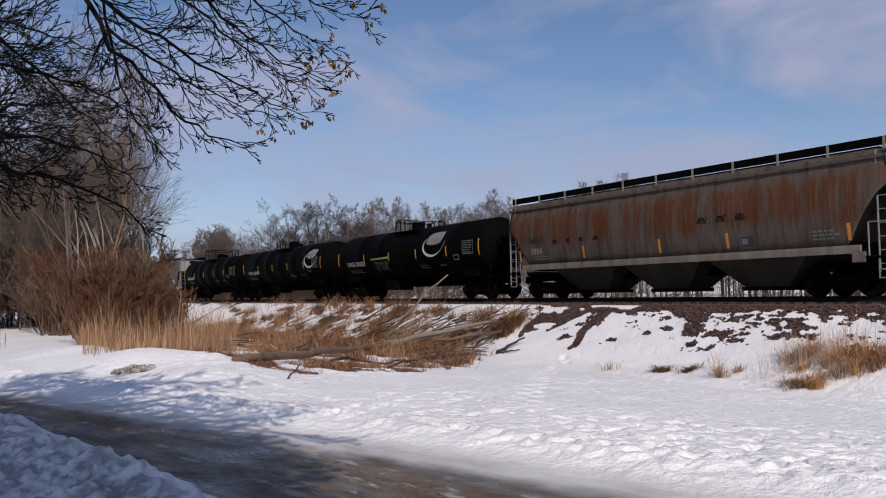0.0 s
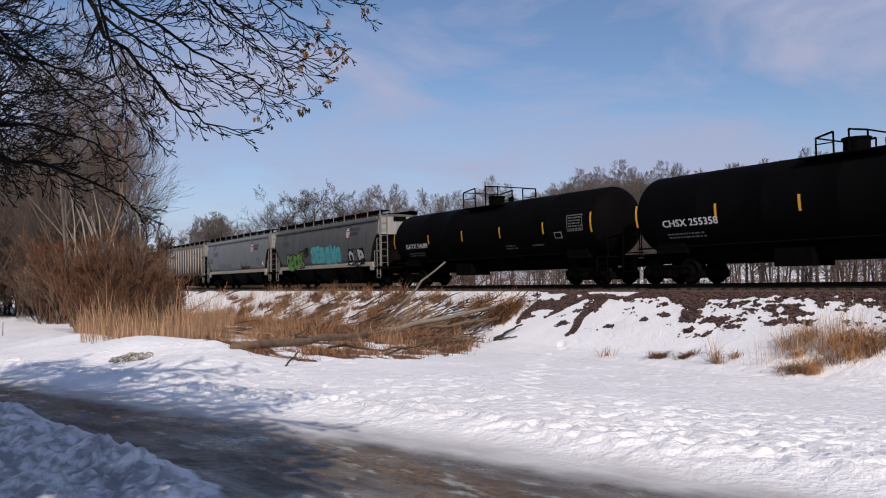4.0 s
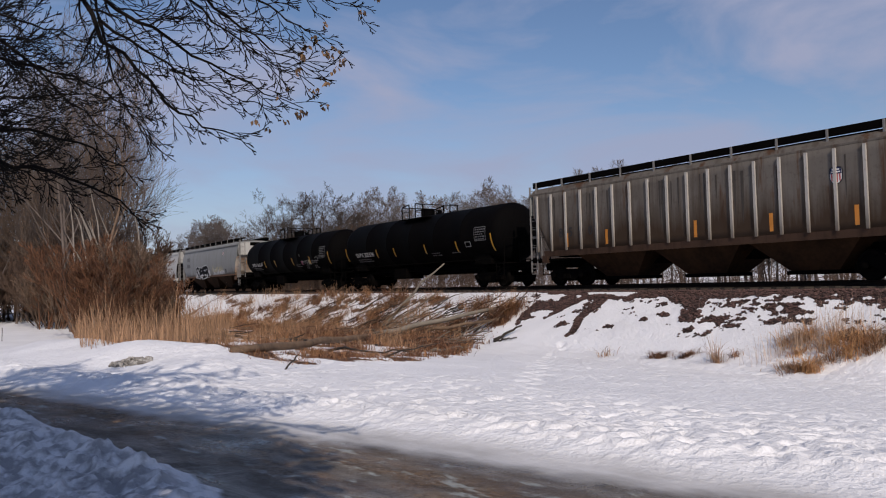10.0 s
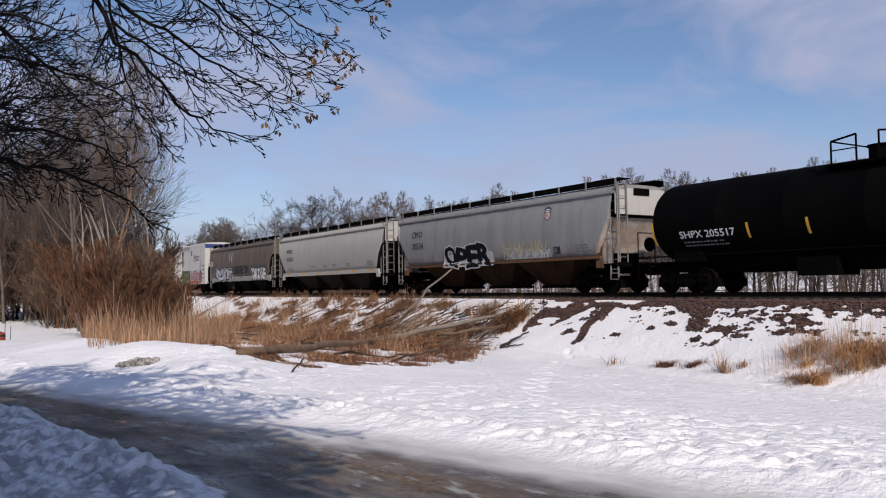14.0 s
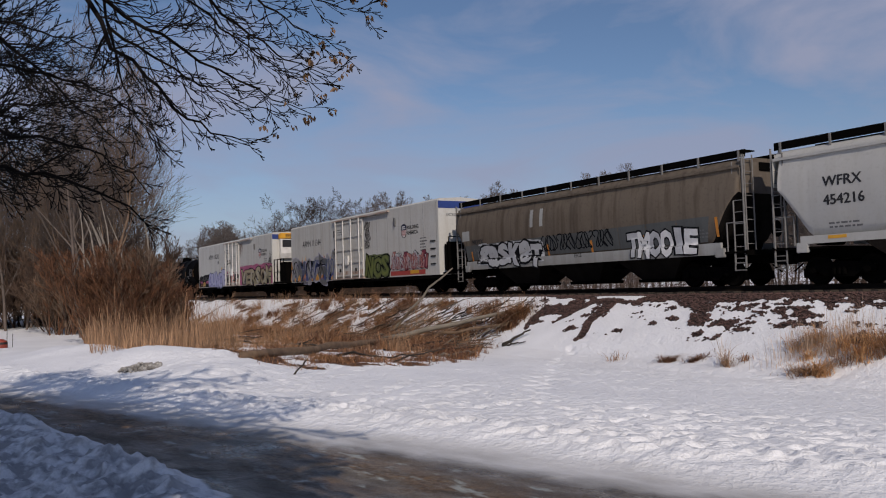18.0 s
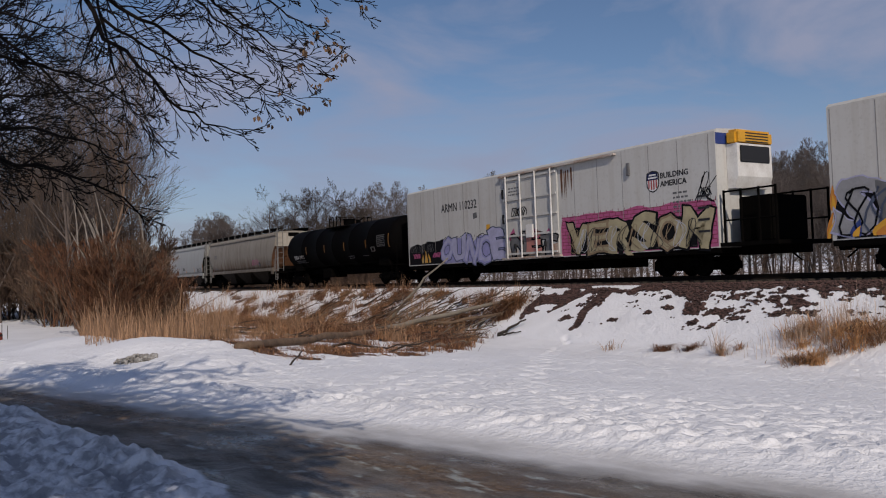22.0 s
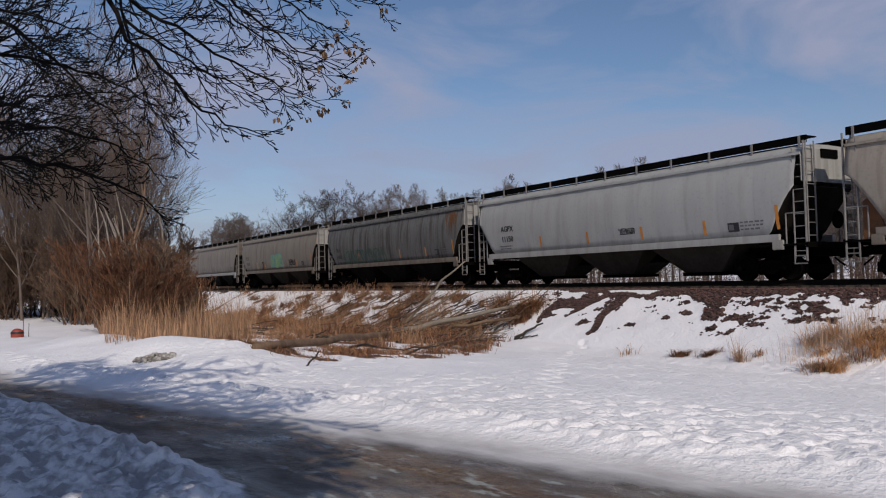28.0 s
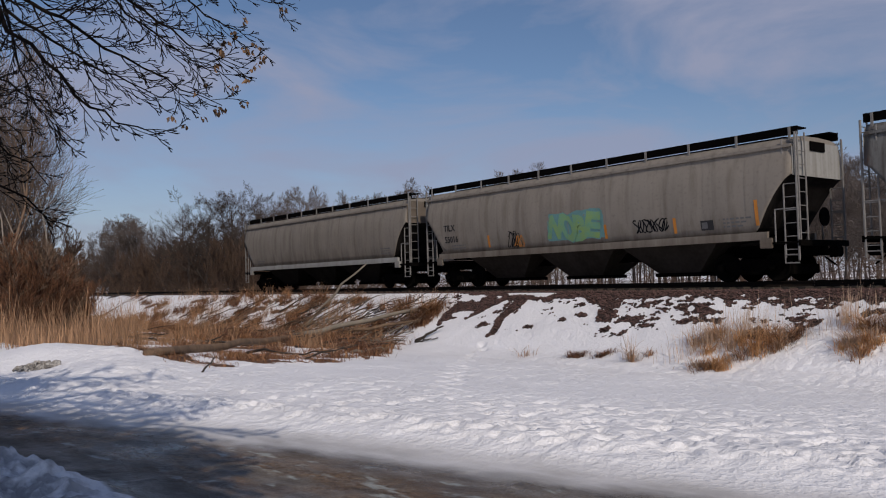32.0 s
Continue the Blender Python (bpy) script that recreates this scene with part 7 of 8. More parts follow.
# loose tufts among the snow patches of the overgrown slope
def tuft_spot(count, seed, wide):
    def spot(rng, n):
        r2 = np.random.default_rng(seed)
        s, w = -16 - 46 * r2.random(count * 6) ** 1.1, r2.uniform(6.0, 22.4, count * 6)
        x, y = at_track(s, w)
        ok = (brush_mask(x, y) > 0.95) & (r2.random(count * 6) < np.where(w < 13.5, 0.40, 1.0))
        cx_, cy_ = x[ok][:count], y[ok][:count]
        size = r2.uniform(0.4, 1.3, len(cx_)) ** 1.5
        k = rng.choice(len(cx_), n, p=size / size.sum())
        return cx_[k] + rng.normal(0, wide, n) * size[k], cy_[k] + rng.normal(0, wide, n) * size[k]
    return spot


grass("golden_tufts", "golden tufts of dead grass on the snowy slope", M_GRASS, 14000, tuft_spot(120, 71, 0.22), 0.85, 0.9, 0.009, 41)
grass("brown_tufts", "rusty brown tufts of dead weeds on the snowy slope", M_BROWNGRASS, 24000, tuft_spot(160, 72, 0.28), 0.68, 1.1, 0.010, 42)
grass("pale_stems", "pale upright dead stems on the snowy slope", M_REED, 6500, tuft_spot(120, 73, 0.30), 1.0, 0.5, 0.008, 43)


def scatter(sources, spots, seed, lo, hi):
    """Sets the first plants of each kind and copies of them at the given places."""
    rng = random.Random(seed)
    for k, (x, y, size) in enumerate(spots):
        i = k % len(sources)
        ob = sources[i] if sources[i]["placed"] == 0 else copy_thing(sources[i], Matrix())
        sources[i]["placed"] = 1
        sc = size * rng.uniform(lo, hi)
        ob.matrix_basis = Matrix.LocRotScale((x, y, float(ground_z(x, y)) - 0.05), Euler((rng.uniform(-0.05, 0.05), rng.uniform(-0.05, 0.05), rng.uniform(0, 6.28))), (sc, sc, sc))


def grown(*args, **kw):
    ob = tree(*args, **kw)
    ob["placed"] = 0
    return ob


# woods beyond the track: grey crowns, and a darker stand at one side
GREY_TREES = [grown("bare_tree", 100 + k, 12.0 + 0.7 * k, 0.11, "leafless grey-brown tree beyond the railway", M_HAZEBARK, 5, 16, 0.18, 0.85, 0.28, 0.0095, group="bare trees beyond the railway") for k in range(3)]
DARK_TREES = [grown("bare_tree", 110 + k, 11.0 + 0.8 * k, 0.2, "broad dark brown leafless tree beyond the railway", M_DARKBARK, 5, 15, 0.14, 0.95, 0.22, 0.0065, group="bare trees beyond the railway") for k in range(3)]
rng = random.Random(9)
grey, dark = [], []
while len(grey) < 260:
    k = len(grey)
    az = rng.uniform(-25, -15) if k < 16 else rng.uniform(-6, 9) if k < 54 else rng.uniform(6, 36)
    dist = rng.uniform(88, 135) if k < 16 else rng.uniform(120, 170) if k < 54 else rng.uniform(95, 150)
    x, y = dist * math.sin(radians(az)), dist * math.cos(radians(az))
    if across(x, y) > 34:
        grey.append((x, y, dist / 112 * (0.78 if az < -14 else 0.98 if az < 9 else 1.1)))
while len(dark) < 40:
    az, dist = rng.uniform(-16.5, -5.0), rng.uniform(84, 118)
    x, y = dist * math.sin(radians(az)), dist * math.cos(radians(az))
    if across(x, y) > 32:
        dark.append((x, y, dist / 112 * (1.08 if -13 < az < -7.5 else 0.85)))
grey.append((27.0, 58.0, 0.62))
scatter(GREY_TREES, grey, 10, 0.84, 1.08)
scatter(DARK_TREES, dark, 11, 0.7, 1.14)

# thicket at the foot of the slope, this side of the track
SHRUB = [grown("bare_shrub", 200 + k, 3.9, 0.026, "reddish brown leafless shrub thicket by the slope", (M_SHRUB, M_SHRUB, M_PALETWIG)[k], 4, 6, 0.15, 0.5, 0.6, 0.0105, stems=8, category="shrub", group="shrubs beside the track") for k in range(3)]
DULL = [grown("bare_shrub", 210 + k, 4.4, 0.030, "dull brown leafless shrub in the thicket", M_DULLTWIG, 4, 6, 0.18, 0.45, 0.7, 0.0105, stems=6, category="shrub", group="shrubs beside the track") for k in range(3)]
TALL = [grown("young_tree", 300 + k, 10.0 + k, 0.085, "slender leafless tree in the thicket", (M_FARBARK, M_PALETWIG, M_FARBARK)[k], 4, 18, 0.2, 0.55, 0.55, 0.0062, group="slender trees in the thicket") for k in range(3)]
rng = random.Random(12)
spots, dull, tall = [], [], []
while len(spots) < 52:
    y = rng.uniform(29, 52)
    r = rng.uniform(-0.62, -0.335)
    x = y * r
    open_snow = y < 47 if r < -0.5 else y < 38 if r < -0.45 else False
    if across(x, y) < 19.5 and not open_snow:
        spots.append((x, y, (0.5 if r > -0.37 else 0.95) * (0.75 + 0.2 * y / 40)))
while len(tall) < 34:
    y = rng.uniform(33, 60)
    x = y * rng.uniform(-0.66, -0.37)
    if across(x, y) < 19.5 and (x > -0.47 * y or y > 46):
        tall.append((x, y, 1.0))
for k in range(12):
    y = rng.uniform(39, 46)
    spots.append((y * rng.uniform(-0.50, -0.42), y, 0.9))
for k in range(62):
    y = rng.uniform(40, 72)
    r = rng.uniform(-0.70, -0.39)
    if across(y * r, y) < 19.5 and (r > -0.5 or y > 48):
        dull.append((y * r, y, rng.uniform(0.85, 1.4)))
for k in range(34):
    y = rng.uniform(41, 60)
    r = rng.uniform(-0.64, -0.43)
    if r > -0.5 or y > 45:
        dull.append((y * r, y, rng.uniform(0.8, 1.25)))
for k in range(14):
    y = rng.uniform(30, 37)
    spots.append((y * rng.uniform(-0.455, -0.35), y, rng.uniform(0.35, 0.7)))
for k in range(24):
    y = rng.uniform(48, 72)
    tall.append((y * rng.uniform(-0.68, -0.43), y, 1.15))
# dark wood edge far along the track
for k in range(90):
    s, w = rng.uniform(-150, -62), rng.uniform(30.5, 46)
    dull.append((*at_track(s, w), rng.uniform(1.0, 1.75)))
# brush right behind the track, seen under the cars
tb = Tubes()
for k in range(2600):
    s, w = rng.uniform(-110, 36), rng.uniform(29.3, 41)
    x, y = at_track(s, w)
    z, hgt = float(ground_z(x, y)), rng.uniform(1.7, 3.9)
    d = Vector((rng.gauss(0, 0.3), rng.gauss(0, 0.3), 1)).normalized()
    foot = Vector((x, y, z - 0.1))
    bend = Vector((rng.gauss(0, 0.12), rng.gauss(0, 0.12), 0))
    tb.add([foot, foot + d * hgt * 0.5 + bend, foot + d * hgt], [0.018, 0.012, 0.005], 3)
    for j in range(6):
        a = foot + d * hgt * rng.uniform(0.35, 0.9) + bend * 0.7
        tb.add([a, a + Vector((rng.gauss(0, 0.5), rng.gauss(0, 0.5), rng.uniform(-0.1, 0.6))) * hgt * 0.33], [0.013, 0.005], 3)
tagged(new("underbrush", tb.mesh("underbrush", M_DULLTWIG)), "dull brown bare underbrush in the snow beyond the railway", "brush", kind="stuff")
scatter(SHRUB, spots, 13, 0.75, 1.12)
scatter(DULL, dull, 17, 0.85, 1.12)
scatter(TALL, tall, 14, 0.8, 1.15)
# pale leaning stems at the thicket's edge
rng = random.Random(16)
for k in range(16):
    y = rng.uniform(30, 44)
    x = y * rng.uniform(-0.46, -0.36)
    tb, z = Tubes(), float(ground_z(x, y))
    lean = rng.uniform(-1.6, -0.3)
    up = rng.uniform(3.5, 6.5)
    tb.add([(x, y, z - 0.1), (x + lean * 0.3, y + 0.1, z + up * 0.4), (x + lean * 0.6, y + 0.2, z + up * 0.75), (x + lean, y + 0.1, z + up)], [0.058, 0.045, 0.03, 0.011], 7)
    tagged(new("leaning_sapling", tb.mesh("leaning_sapling", M_PALEBARK)), "pale grey leaning bare sapling in the thicket", "sapling")

# the near tree: trunk out of view, limbs reaching over the drive
def near_tree():
    rng = random.Random(31)
    root = thing("overhanging_tree", "dark bare tree with drooping twigs and a few dry leaves", "tree")
    trunk = Tubes()
    base = Vector((-6.9, 5.6, float(ground_z(-6.9, 5.6)) - 0.2))
    trunk.add([base, base + Vector((0.05, 0, 1.5)), base + Vector((0.15, 0.05, 3.2)), base + Vector((0.5, 0.1, 5.2)), base + Vector((0.8, 0.1, 7.5))], [0.24, 0.21, 0.18, 0.14, 0.08], 12)
    part("trunk", trunk.mesh("trunk", M_BARK), None, root)
    tips = []

    def twig(tb, p, d, home, length, r, depth, fine):
        """A twig that leaves at an angle and bends back towards its bough's way, with side twigs to both sides."""
        n = 6 if depth else 4
        pts, rad, dirs = [p.copy()], [r], []
        for i in range(n):
            u = (i + 1) / n
            d = (d + home * 0.15 + Vector((rng.gauss(0, 0.075), rng.gauss(0, 0.06), rng.gauss(0, 0.075) + 0.09 * u))).normalized()
            p = p + d * (length / n)
            pts.append(p.copy())
            rad.append(max(fine, r * (1 - 0.75 * u)))
            dirs.append(d.copy())
        tb.add(pts, rad, 4 if depth else 3)
        if depth == 0:
            return pts[-1]
        kids = max(2, int(length / (0.10 if depth > 1 else 0.095)))
        sign = rng.choice((-1, 1))
        for k in range(kids):
            u = 0.15 + 0.83 * (k + rng.random() * 0.7) / kids
            i = min(int(u * n), n - 1)
            sign = -sign
            ax = Vector((rng.gauss(0, 0.3), sign, rng.gauss(0, 0.3))).normalized()
            nd = Matrix.Rotation(rng.uniform(0.4, 0.85), 3, ax) @ dirs[i]
            twig(tb, pts[i].lerp(pts[i + 1], u * n - i), nd, dirs[i], length * rng.uniform(0.3, 0.62) * (1.15 - 0.6 * u), max(fine, rad[i] * 0.6), depth - 1, fine)
        return pts[-1]

    def bough(a, c, b, r, reach_, every, fine, depth=2, keep=False):
        """A curved bough from a to b, pulled towards c, with twigs to both sides."""
        a, c, b = Vector(a), Vector(c), Vector(b)
        tb, n, pts, rad = Tubes(), 14, [], []
        size = (b - a).length
        for i in range(n + 1):
            u = i / n
            wob = 0.0 if i in (0, n) else size * 0.009
            pts.append(a * (1 - u) ** 2 + c * 2 * u * (1 - u) + b * u * u + Vector((rng.gauss(0, wob), rng.gauss(0, wob), rng.gauss(0, wob))))
            rad.append(max(fine, r * (1 - 0.88 * u ** 0.8)))
        tb.add(pts, rad, 7)
        ends, kids, sign = [pts[-1]], int(size / every), 1
        for k in range(kids):
            u = 0.10 + 0.88 * (k + rng.random() * 0.8) / kids
            i = min(int(u * n), n - 1)
            d = (pts[i + 1] - pts[i]).normalized()
            sign = -sign
            ax = Vector((rng.gauss(0, 0.35), sign, rng.gauss(0, 0.35))).normalized()
            nd = Matrix.Rotation(rng.uniform(0.45, 0.95), 3, ax) @ d
            ends.append(twig(tb, pts[i].lerp(pts[i + 1], u * n - i), nd, d, reach_ * rng.uniform(0.55, 1.1) * (1.1 - 0.65 * u), max(fine, rad[i] * 0.55), depth, fine))
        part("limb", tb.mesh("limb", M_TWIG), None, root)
        if keep:
            tips.extend(ends)

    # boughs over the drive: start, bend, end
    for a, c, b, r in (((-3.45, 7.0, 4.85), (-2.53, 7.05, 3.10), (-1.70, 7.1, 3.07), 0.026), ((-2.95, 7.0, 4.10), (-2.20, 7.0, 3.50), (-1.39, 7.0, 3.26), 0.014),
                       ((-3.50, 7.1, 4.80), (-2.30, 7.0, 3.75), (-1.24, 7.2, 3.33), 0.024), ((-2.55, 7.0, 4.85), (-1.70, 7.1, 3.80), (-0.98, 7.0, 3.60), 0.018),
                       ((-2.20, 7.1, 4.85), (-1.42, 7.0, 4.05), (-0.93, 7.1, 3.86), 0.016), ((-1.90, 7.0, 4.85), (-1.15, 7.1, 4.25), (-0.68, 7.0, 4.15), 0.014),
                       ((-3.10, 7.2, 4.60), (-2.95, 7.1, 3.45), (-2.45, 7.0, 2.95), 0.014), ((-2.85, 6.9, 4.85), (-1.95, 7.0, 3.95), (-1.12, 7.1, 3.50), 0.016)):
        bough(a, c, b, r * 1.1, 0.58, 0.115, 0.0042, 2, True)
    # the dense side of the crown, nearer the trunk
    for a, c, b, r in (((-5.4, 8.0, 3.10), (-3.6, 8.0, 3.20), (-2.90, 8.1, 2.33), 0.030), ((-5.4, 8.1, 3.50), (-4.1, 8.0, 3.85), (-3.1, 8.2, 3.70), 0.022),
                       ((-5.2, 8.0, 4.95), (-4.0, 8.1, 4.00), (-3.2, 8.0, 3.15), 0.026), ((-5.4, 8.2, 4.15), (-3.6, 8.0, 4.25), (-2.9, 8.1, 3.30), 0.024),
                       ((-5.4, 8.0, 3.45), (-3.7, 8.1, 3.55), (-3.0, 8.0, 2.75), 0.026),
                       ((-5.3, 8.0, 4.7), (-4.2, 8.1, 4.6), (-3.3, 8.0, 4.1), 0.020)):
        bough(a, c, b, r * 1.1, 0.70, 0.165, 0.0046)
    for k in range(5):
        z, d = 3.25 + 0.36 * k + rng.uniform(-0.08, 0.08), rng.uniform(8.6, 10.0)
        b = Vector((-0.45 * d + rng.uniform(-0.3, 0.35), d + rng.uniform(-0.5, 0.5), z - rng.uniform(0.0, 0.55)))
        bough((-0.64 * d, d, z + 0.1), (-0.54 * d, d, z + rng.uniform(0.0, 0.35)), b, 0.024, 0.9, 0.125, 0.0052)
    # stout boughs from the trunk that carry them
    for z, end, r in ((2.9, (-5.4, 8.0, 3.1), 0.10), (3.8, (-5.3, 8.1, 4.2), 0.09), (4.6, (-3.45, 7.0, 4.85), 0.09), (5.2, (-2.2, 7.1, 4.9), 0.07), (4.9, (-3.0, 2.0, 6.0), 0.12), (6.0, (-2.0, 0.0, 6.4), 0.10), (6.5, (-5.0, 3.5, 7.6), 0.09)):
        tb, a, b = Tubes(), base + Vector((0.25, 0.05, z)), Vector(end)
        tb.add([a, a.lerp(b, 0.35) + Vector((0, 0, 0.18)), a.lerp(b, 0.7) + Vector((0, 0.05, 0.14)), b], [r, r * 0.8, r * 0.6, r * 0.35], 8)
        part("limb", tb.mesh("limb", M_BARK), None, root)

    def shade_limb(a, b, r, kids, length, fine):
        tb, n = Tubes(), 6
        a, b = Vector(a), Vector(b)
        pts = [a.lerp(b, i / n) + Vector((rng.gauss(0, 0.05), rng.gauss(0, 0.05), 0.25 * math.sin(math.pi * i / n))) for i in range(n + 1)]
        tb.add(pts, [r * (1 - 0.7 * i / n) for i in range(n + 1)], 6)
        for k in range(kids):
            u = 0.08 + 0.9 * (k + rng.random()) / kids
            i = min(int(u * n), n - 1)
            d = (pts[i + 1] - pts[i]).normalized()
            ax = d.cross(Vector((rng.gauss(0, 1), rng.gauss(0, 1), rng.gauss(0, 1)))).normalized()
            branch(tb, rng, pts[i].lerp(pts[i + 1], u * n - i), Matrix.Rotation(0.6 * rng.uniform(0.7, 1.3), 3, ax) @ d, length * rng.uniform(0.7, 1.15) * (1.2 - 0.7 * u), r * 0.5, 2, None, -0.05, 0.52, 3, 0.25, 0.22, 0.55, 4, fine)
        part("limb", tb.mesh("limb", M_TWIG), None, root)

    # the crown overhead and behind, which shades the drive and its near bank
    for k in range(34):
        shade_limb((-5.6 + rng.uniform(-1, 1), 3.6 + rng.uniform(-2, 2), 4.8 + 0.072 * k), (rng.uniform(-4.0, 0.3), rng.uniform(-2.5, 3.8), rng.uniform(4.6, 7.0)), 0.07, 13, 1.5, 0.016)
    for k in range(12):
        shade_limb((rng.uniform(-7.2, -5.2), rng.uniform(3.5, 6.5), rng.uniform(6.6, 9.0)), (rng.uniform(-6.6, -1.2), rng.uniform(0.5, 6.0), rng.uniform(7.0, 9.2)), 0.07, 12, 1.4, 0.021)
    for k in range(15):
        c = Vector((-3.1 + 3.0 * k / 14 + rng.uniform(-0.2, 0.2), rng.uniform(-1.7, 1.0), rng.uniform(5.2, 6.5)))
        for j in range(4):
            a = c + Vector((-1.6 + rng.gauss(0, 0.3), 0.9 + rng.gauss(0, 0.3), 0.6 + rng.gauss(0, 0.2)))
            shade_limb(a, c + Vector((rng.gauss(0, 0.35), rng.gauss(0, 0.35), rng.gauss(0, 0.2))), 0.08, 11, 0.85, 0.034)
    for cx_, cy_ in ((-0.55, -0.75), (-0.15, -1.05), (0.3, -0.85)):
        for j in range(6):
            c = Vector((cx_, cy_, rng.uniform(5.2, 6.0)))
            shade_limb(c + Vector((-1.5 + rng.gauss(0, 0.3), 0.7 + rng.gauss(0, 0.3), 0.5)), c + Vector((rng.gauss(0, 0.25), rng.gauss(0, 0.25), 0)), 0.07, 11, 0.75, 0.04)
    # curled dry leaves left at the outer twigs
    rng2 = random.Random(5)
    for t_ in tips:
        if t_.x < -1.05 + (t_.z - 4.1) * 0.757 or rng2.random() > 0.62:
            continue
        for _ in range(rng2.randint(4, 8)):
            c = t_ + Vector((rng2.gauss(0, 0.016), rng2.gauss(0, 0.016), -0.010 - abs(rng2.gauss(0, 0.022))))
            a = Vector((rng2.gauss(0, 1), rng2.gauss(0, 1), rng2.gauss(0, 0.5))).normalized() * 0.018
            b = Vector((rng2.gauss(0, 0.4), rng2.gauss(0, 0.4), -1)).normalized() * rng2.uniform(0.032, 0.062)
            curl = a.cross(b).normalized() * 0.012
            me = bpy.data.meshes.new("dry_leaf")
            me.from_pydata([tuple(q) for q in (c, c + a + b * 0.4 + curl, c + b + curl * 0.5, c - a + b * 0.4 + curl, c + b * 0.45)], [], [(0, 1, 4), (1, 2, 4), (2, 3, 4), (3, 0, 4)])
            me.materials.append(M_LEAF)
            part("dry_leaf", me, None, root)


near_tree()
# ---------------- fallen wood and small things ----------------
def log(name, label, material, a, b, r0, r1, seed, crook=0.06, n=7, sides=9):
    """A fallen trunk or pole from a to b (track coordinates s, w, height over ground)."""
    rng = random.Random(seed)
    ends = []
    for s, w, hgt in (a, b):
        x, y = at_track(s, w)
        ends.append(Vector((x, y, float(ground_z(x, y)) + hgt)))
    pts = [ends[0].lerp(ends[1], k / n) + Vector((rng.gauss(0, crook), rng.gauss(0, crook), rng.gauss(0, crook * 0.5))) * (0 if k in (0, n) else 1) for k in range(n + 1)]
    tb = Tubes()
    tb.add(pts, [r0 + (r1 - r0) * k / n for k in range(n + 1)], sides)
    tb.f.append(tuple(range(sides))[::-1])
    tb.f.append(tuple(len(tb.v) - sides + k for k in range(sides)))
    me = tb.mesh(name, material)
    return tagged(new(name, me), label, "fallen log" if "trunk" in name else "stick" if "stick" in name else "pole" if "pole" in name else "dead branch")


log("fallen_trunk", "long weathered fallen trunk lying in dead grass", M_LOG, (-18.75, 6.1, 0.05), (-30.6, 16.6, 0.22), 0.115, 0.095, 1, 0.05, 12)
log("fallen_trunk", "grey weathered trunk lying on the slope", M_GREYWOOD, (-30.2, 16.2, 0.35), (-28.6, 20.9, 0.25), 0.13, 0.07, 5)
log("fallen_trunk", "grey weathered trunk lying on the slope", M_LOG, (-31.5, 17.0, 0.2), (-27.2, 20.0, 0.25), 0.10, 0.06, 6)
log("leaning_pole", "bleached bare pole leaning out of the brush", M_GREYWOOD, (-36.2, 19.2, 0.0), (-33.6, 21.5, 1.95), 0.09, 0.035, 2, 0.08)
log("leaning_pole", "thin pole leaning in the brush", M_LOG, (-36.6, 18.9, 0.0), (-34.8, 20.2, 0.9), 0.05, 0.03, 3, 0.05)
log("broken_stick", "dark broken stick standing in the snow", M_BARK, (-16.3, 6.3, -0.1), (-16.1, 6.6, 0.30), 0.025, 0.015, 4, 0.01)
log("dead_branch", "dark forked dead branch half sunk in the snow", M_BARK, (-26.1, 18.9, 0.06), (-25.3, 19.7, 0.24), 0.07, 0.03, 8, 0.05)
log("dead_branch", "dark forked dead branch half sunk in the snow", M_BARK, (-26.0, 18.8, 0.05), (-25.0, 19.2, 0.06), 0.045, 0.02, 9, 0.05)
rng = random.Random(77)
for k in range(210):
    w = rng.uniform(8.5, 21.5) if k % 4 == 0 else rng.uniform(13.5, 21.5)
    s = float(brush_edge(w)) - 1.0 - 26 * rng.random() ** 1.4
    ds, dw = rng.uniform(0.2, 3.2), rng.uniform(0.4, 2.2)
    ds = min(ds, float(brush_edge(w + dw)) - 0.3 - s)
    if w + dw > 22.0:
        dw = 22.0 - w
    log("dead_branch", "grey dead branch lying across the slope", rng.choice((M_GREYWOOD, M_LOG, M_LOG, M_BARK, M_BARK, M_BARK)), (s, w, 0.06), (s + ds, w + dw, rng.uniform(0.1, 0.45)), rng.uniform(0.016, 0.05), 0.012, 200 + k, 0.09, 6, 6)
# bleached sticks washed up near the end of the brush, most lying the same way
for k in range(80):
    w = rng.uniform(14.5, 21.2)
    s = float(brush_edge(w)) - 1.2 - 13 * rng.random()
    ln = rng.uniform(0.7, 2.6)
    turn = rng.gauss(0.75, 0.3)
    ds, dw = ln * math.cos(turn), min(ln * math.sin(turn), 21.9 - w)
    ds = min(ds, float(brush_edge(w + dw)) - 0.3 - s)
    log("dead_branch", "bleached dead branch lying across the slope", rng.choice((M_GREYWOOD, M_LOG, M_LOG, M_BARK)), (s, w, 0.12), (s + ds, w + dw, rng.uniform(0.25, 0.6)), rng.uniform(0.025, 0.05), 0.014, 500 + k, 0.07, 5, 6)


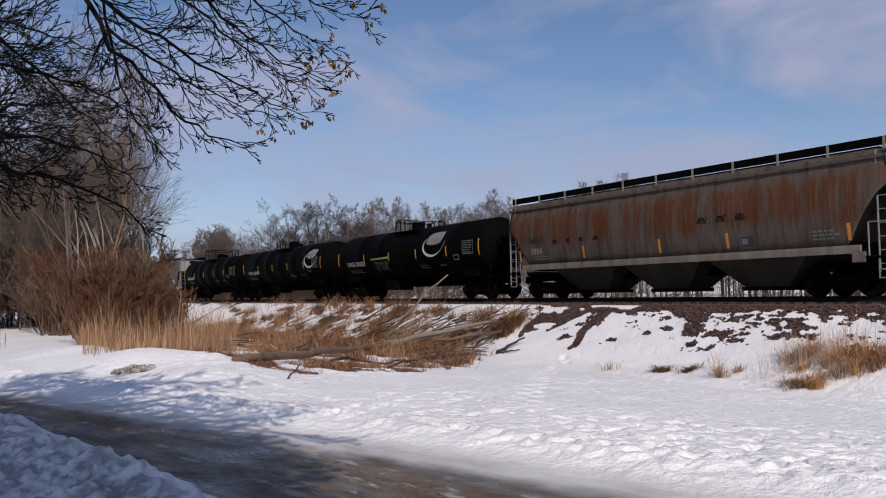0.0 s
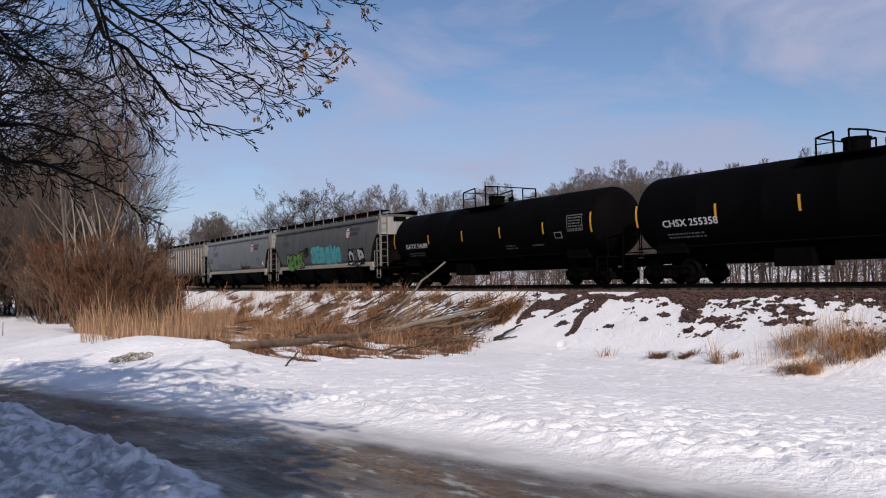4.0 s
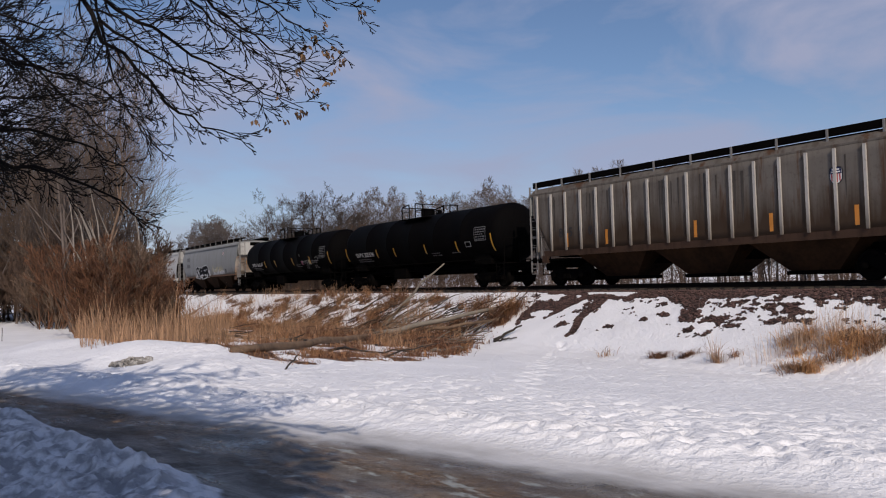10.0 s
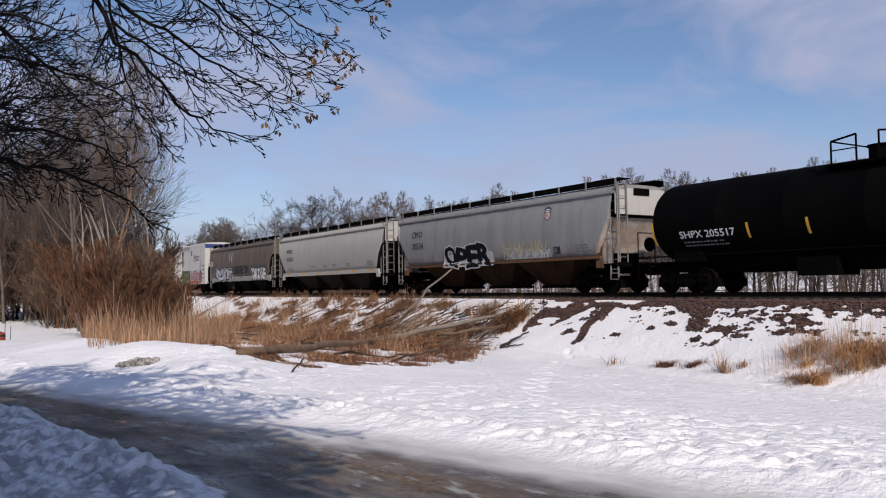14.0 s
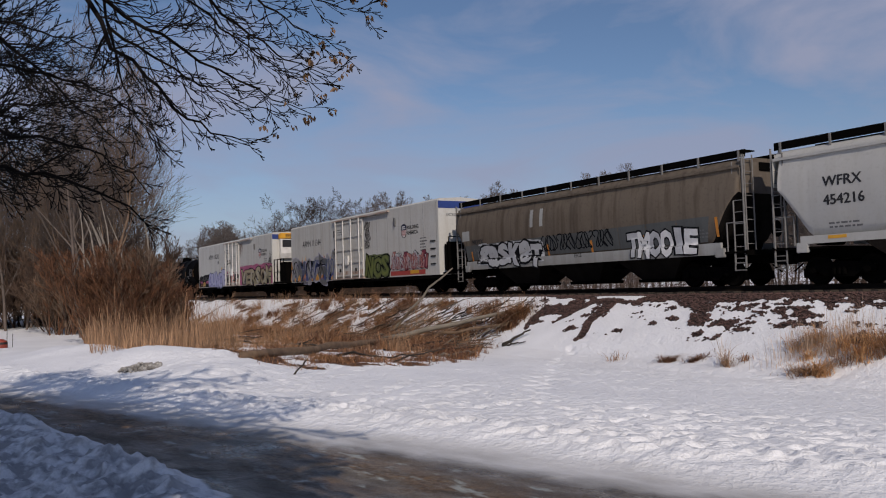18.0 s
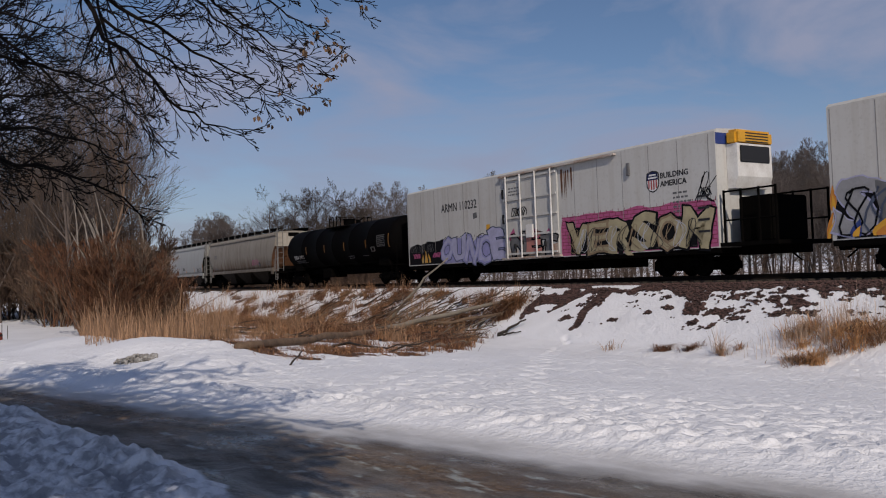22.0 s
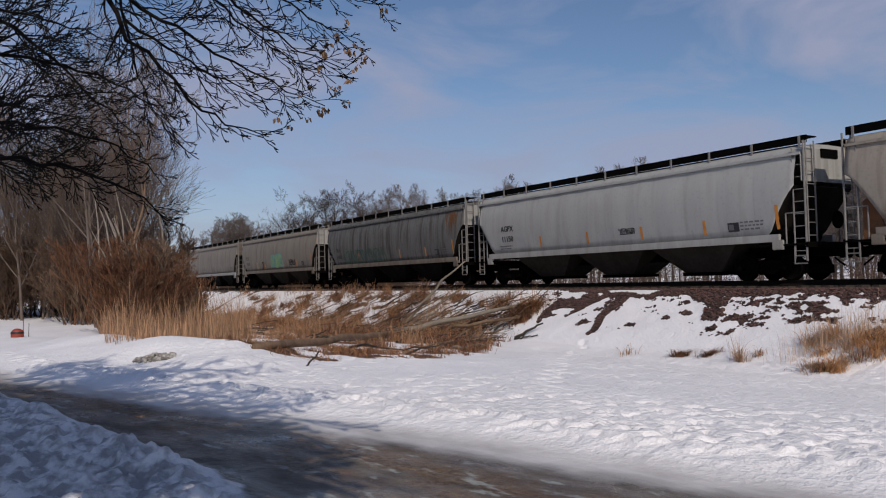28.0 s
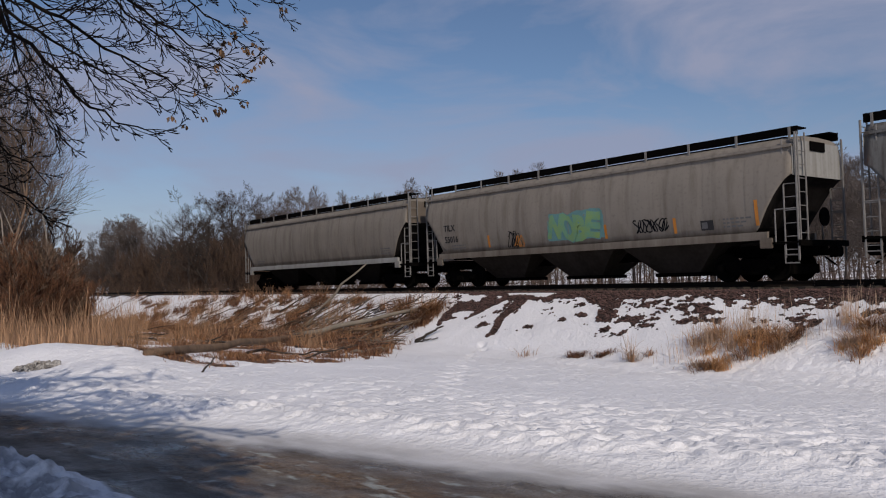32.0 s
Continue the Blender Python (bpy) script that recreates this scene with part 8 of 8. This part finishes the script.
def crust_heap():
    """A heap of dirty frozen crust in the bank: rough overlapping lumps."""
    rng = random.Random(3)
    bm = bmesh.new()
    for k in range(150):
        a, r = rng.uniform(0, 6.28), math.sqrt(rng.random())
        x, y = -7.15 + 0.48 * r * math.cos(a), 18.3 + 0.30 * r * math.sin(a)
        m = Matrix.LocRotScale((x, y, float(ground_z(x, y)) + 0.03 + 0.10 * (1 - r)), Euler((rng.uniform(0, 3), rng.uniform(0, 3), 0)), [rng.uniform(0.02, 0.065) for _ in range(3)])
        bmesh.ops.create_icosphere(bm, subdivisions=1, radius=1.0, matrix=m)
    me = mesh_of(bm, "frozen_crust")
    me.materials.append(M_DIRTSNOW)
    tagged(new("frozen_crust", me), "grey heap of dirty frozen crust in the snow bank", "ice heap")


def red_marker():
    """A rounded red-orange marker with two thin stakes behind the bank."""
    x, y = -16.85, 30.0
    root = thing("drive_marker", "weathered red-orange rounded marker beside the drive", "marker post", pose(x, y, float(ground_z(x, y)) - 0.05))
    bm = bmesh.new()
    turned(bm, [(-0.12, 0.12), (-0.10, 0.20), (0.05, 0.225), (0.20, 0.225), (0.30, 0.19), (0.36, 0.10), (0.38, 0.03)], 18, "Z")
    part("marker_head", bm, mat("red_orange_plastic", (0.30, 0.05, 0.03), 0.6, 0, 0.4, 6.0), root, smooth=True)
    bm = bmesh.new()
    rod(bm, (0, 0, -0.35), (0, 0, -0.08), 0.05, 8)
    part("post", bm, M_BARK, root)
    bm = bmesh.new()
    turned(bm, [(0.18, 0.2), (0.18, 0.231), (0.26, 0.222), (0.26, 0.2)], 18, "Z")
    part("dark_ring", bm, M_BLACK, root)
    for dx, top in ((0.05, 0.75), (0.26, 0.55)):
        bm = bmesh.new()
        rod(bm, (dx, 0.3, -0.1), (dx + 0.02, 0.3, top), 0.012, 5)
        part("stake", bm, M_BARK, root)


crust_heap()
red_marker()
# ---------------- motion ----------------
def motions():
    # the whole train rolls along the track
    for car, s in CARS:
        walk(car, [(t, on_track(s + RUN[t])) for t in range(33)])
    # wheels roll without slipping: one turn's worth of keys for each axle place, shared by all axles there
    ticks = [k / FPS for k in range(int(32 * FPS) + 1)]
    rolled = np.interp(ticks, range(33), RUN) / 0.46
    for dx, sets in WHEELSETS.items():
        walk(sets[0], [(t, Matrix.Translation((dx, 0, 0.46)) @ Matrix.Rotation(float(a), 4, "Y")) for t, a in zip(ticks, rolled)])
        keys = sets[0].animation_data
        for ob in sets[1:]:
            ob.rotation_mode = "QUATERNION"
            data = ob.animation_data_create()
            data.action, data.action_slot = keys.action, keys.action_slot


motions()
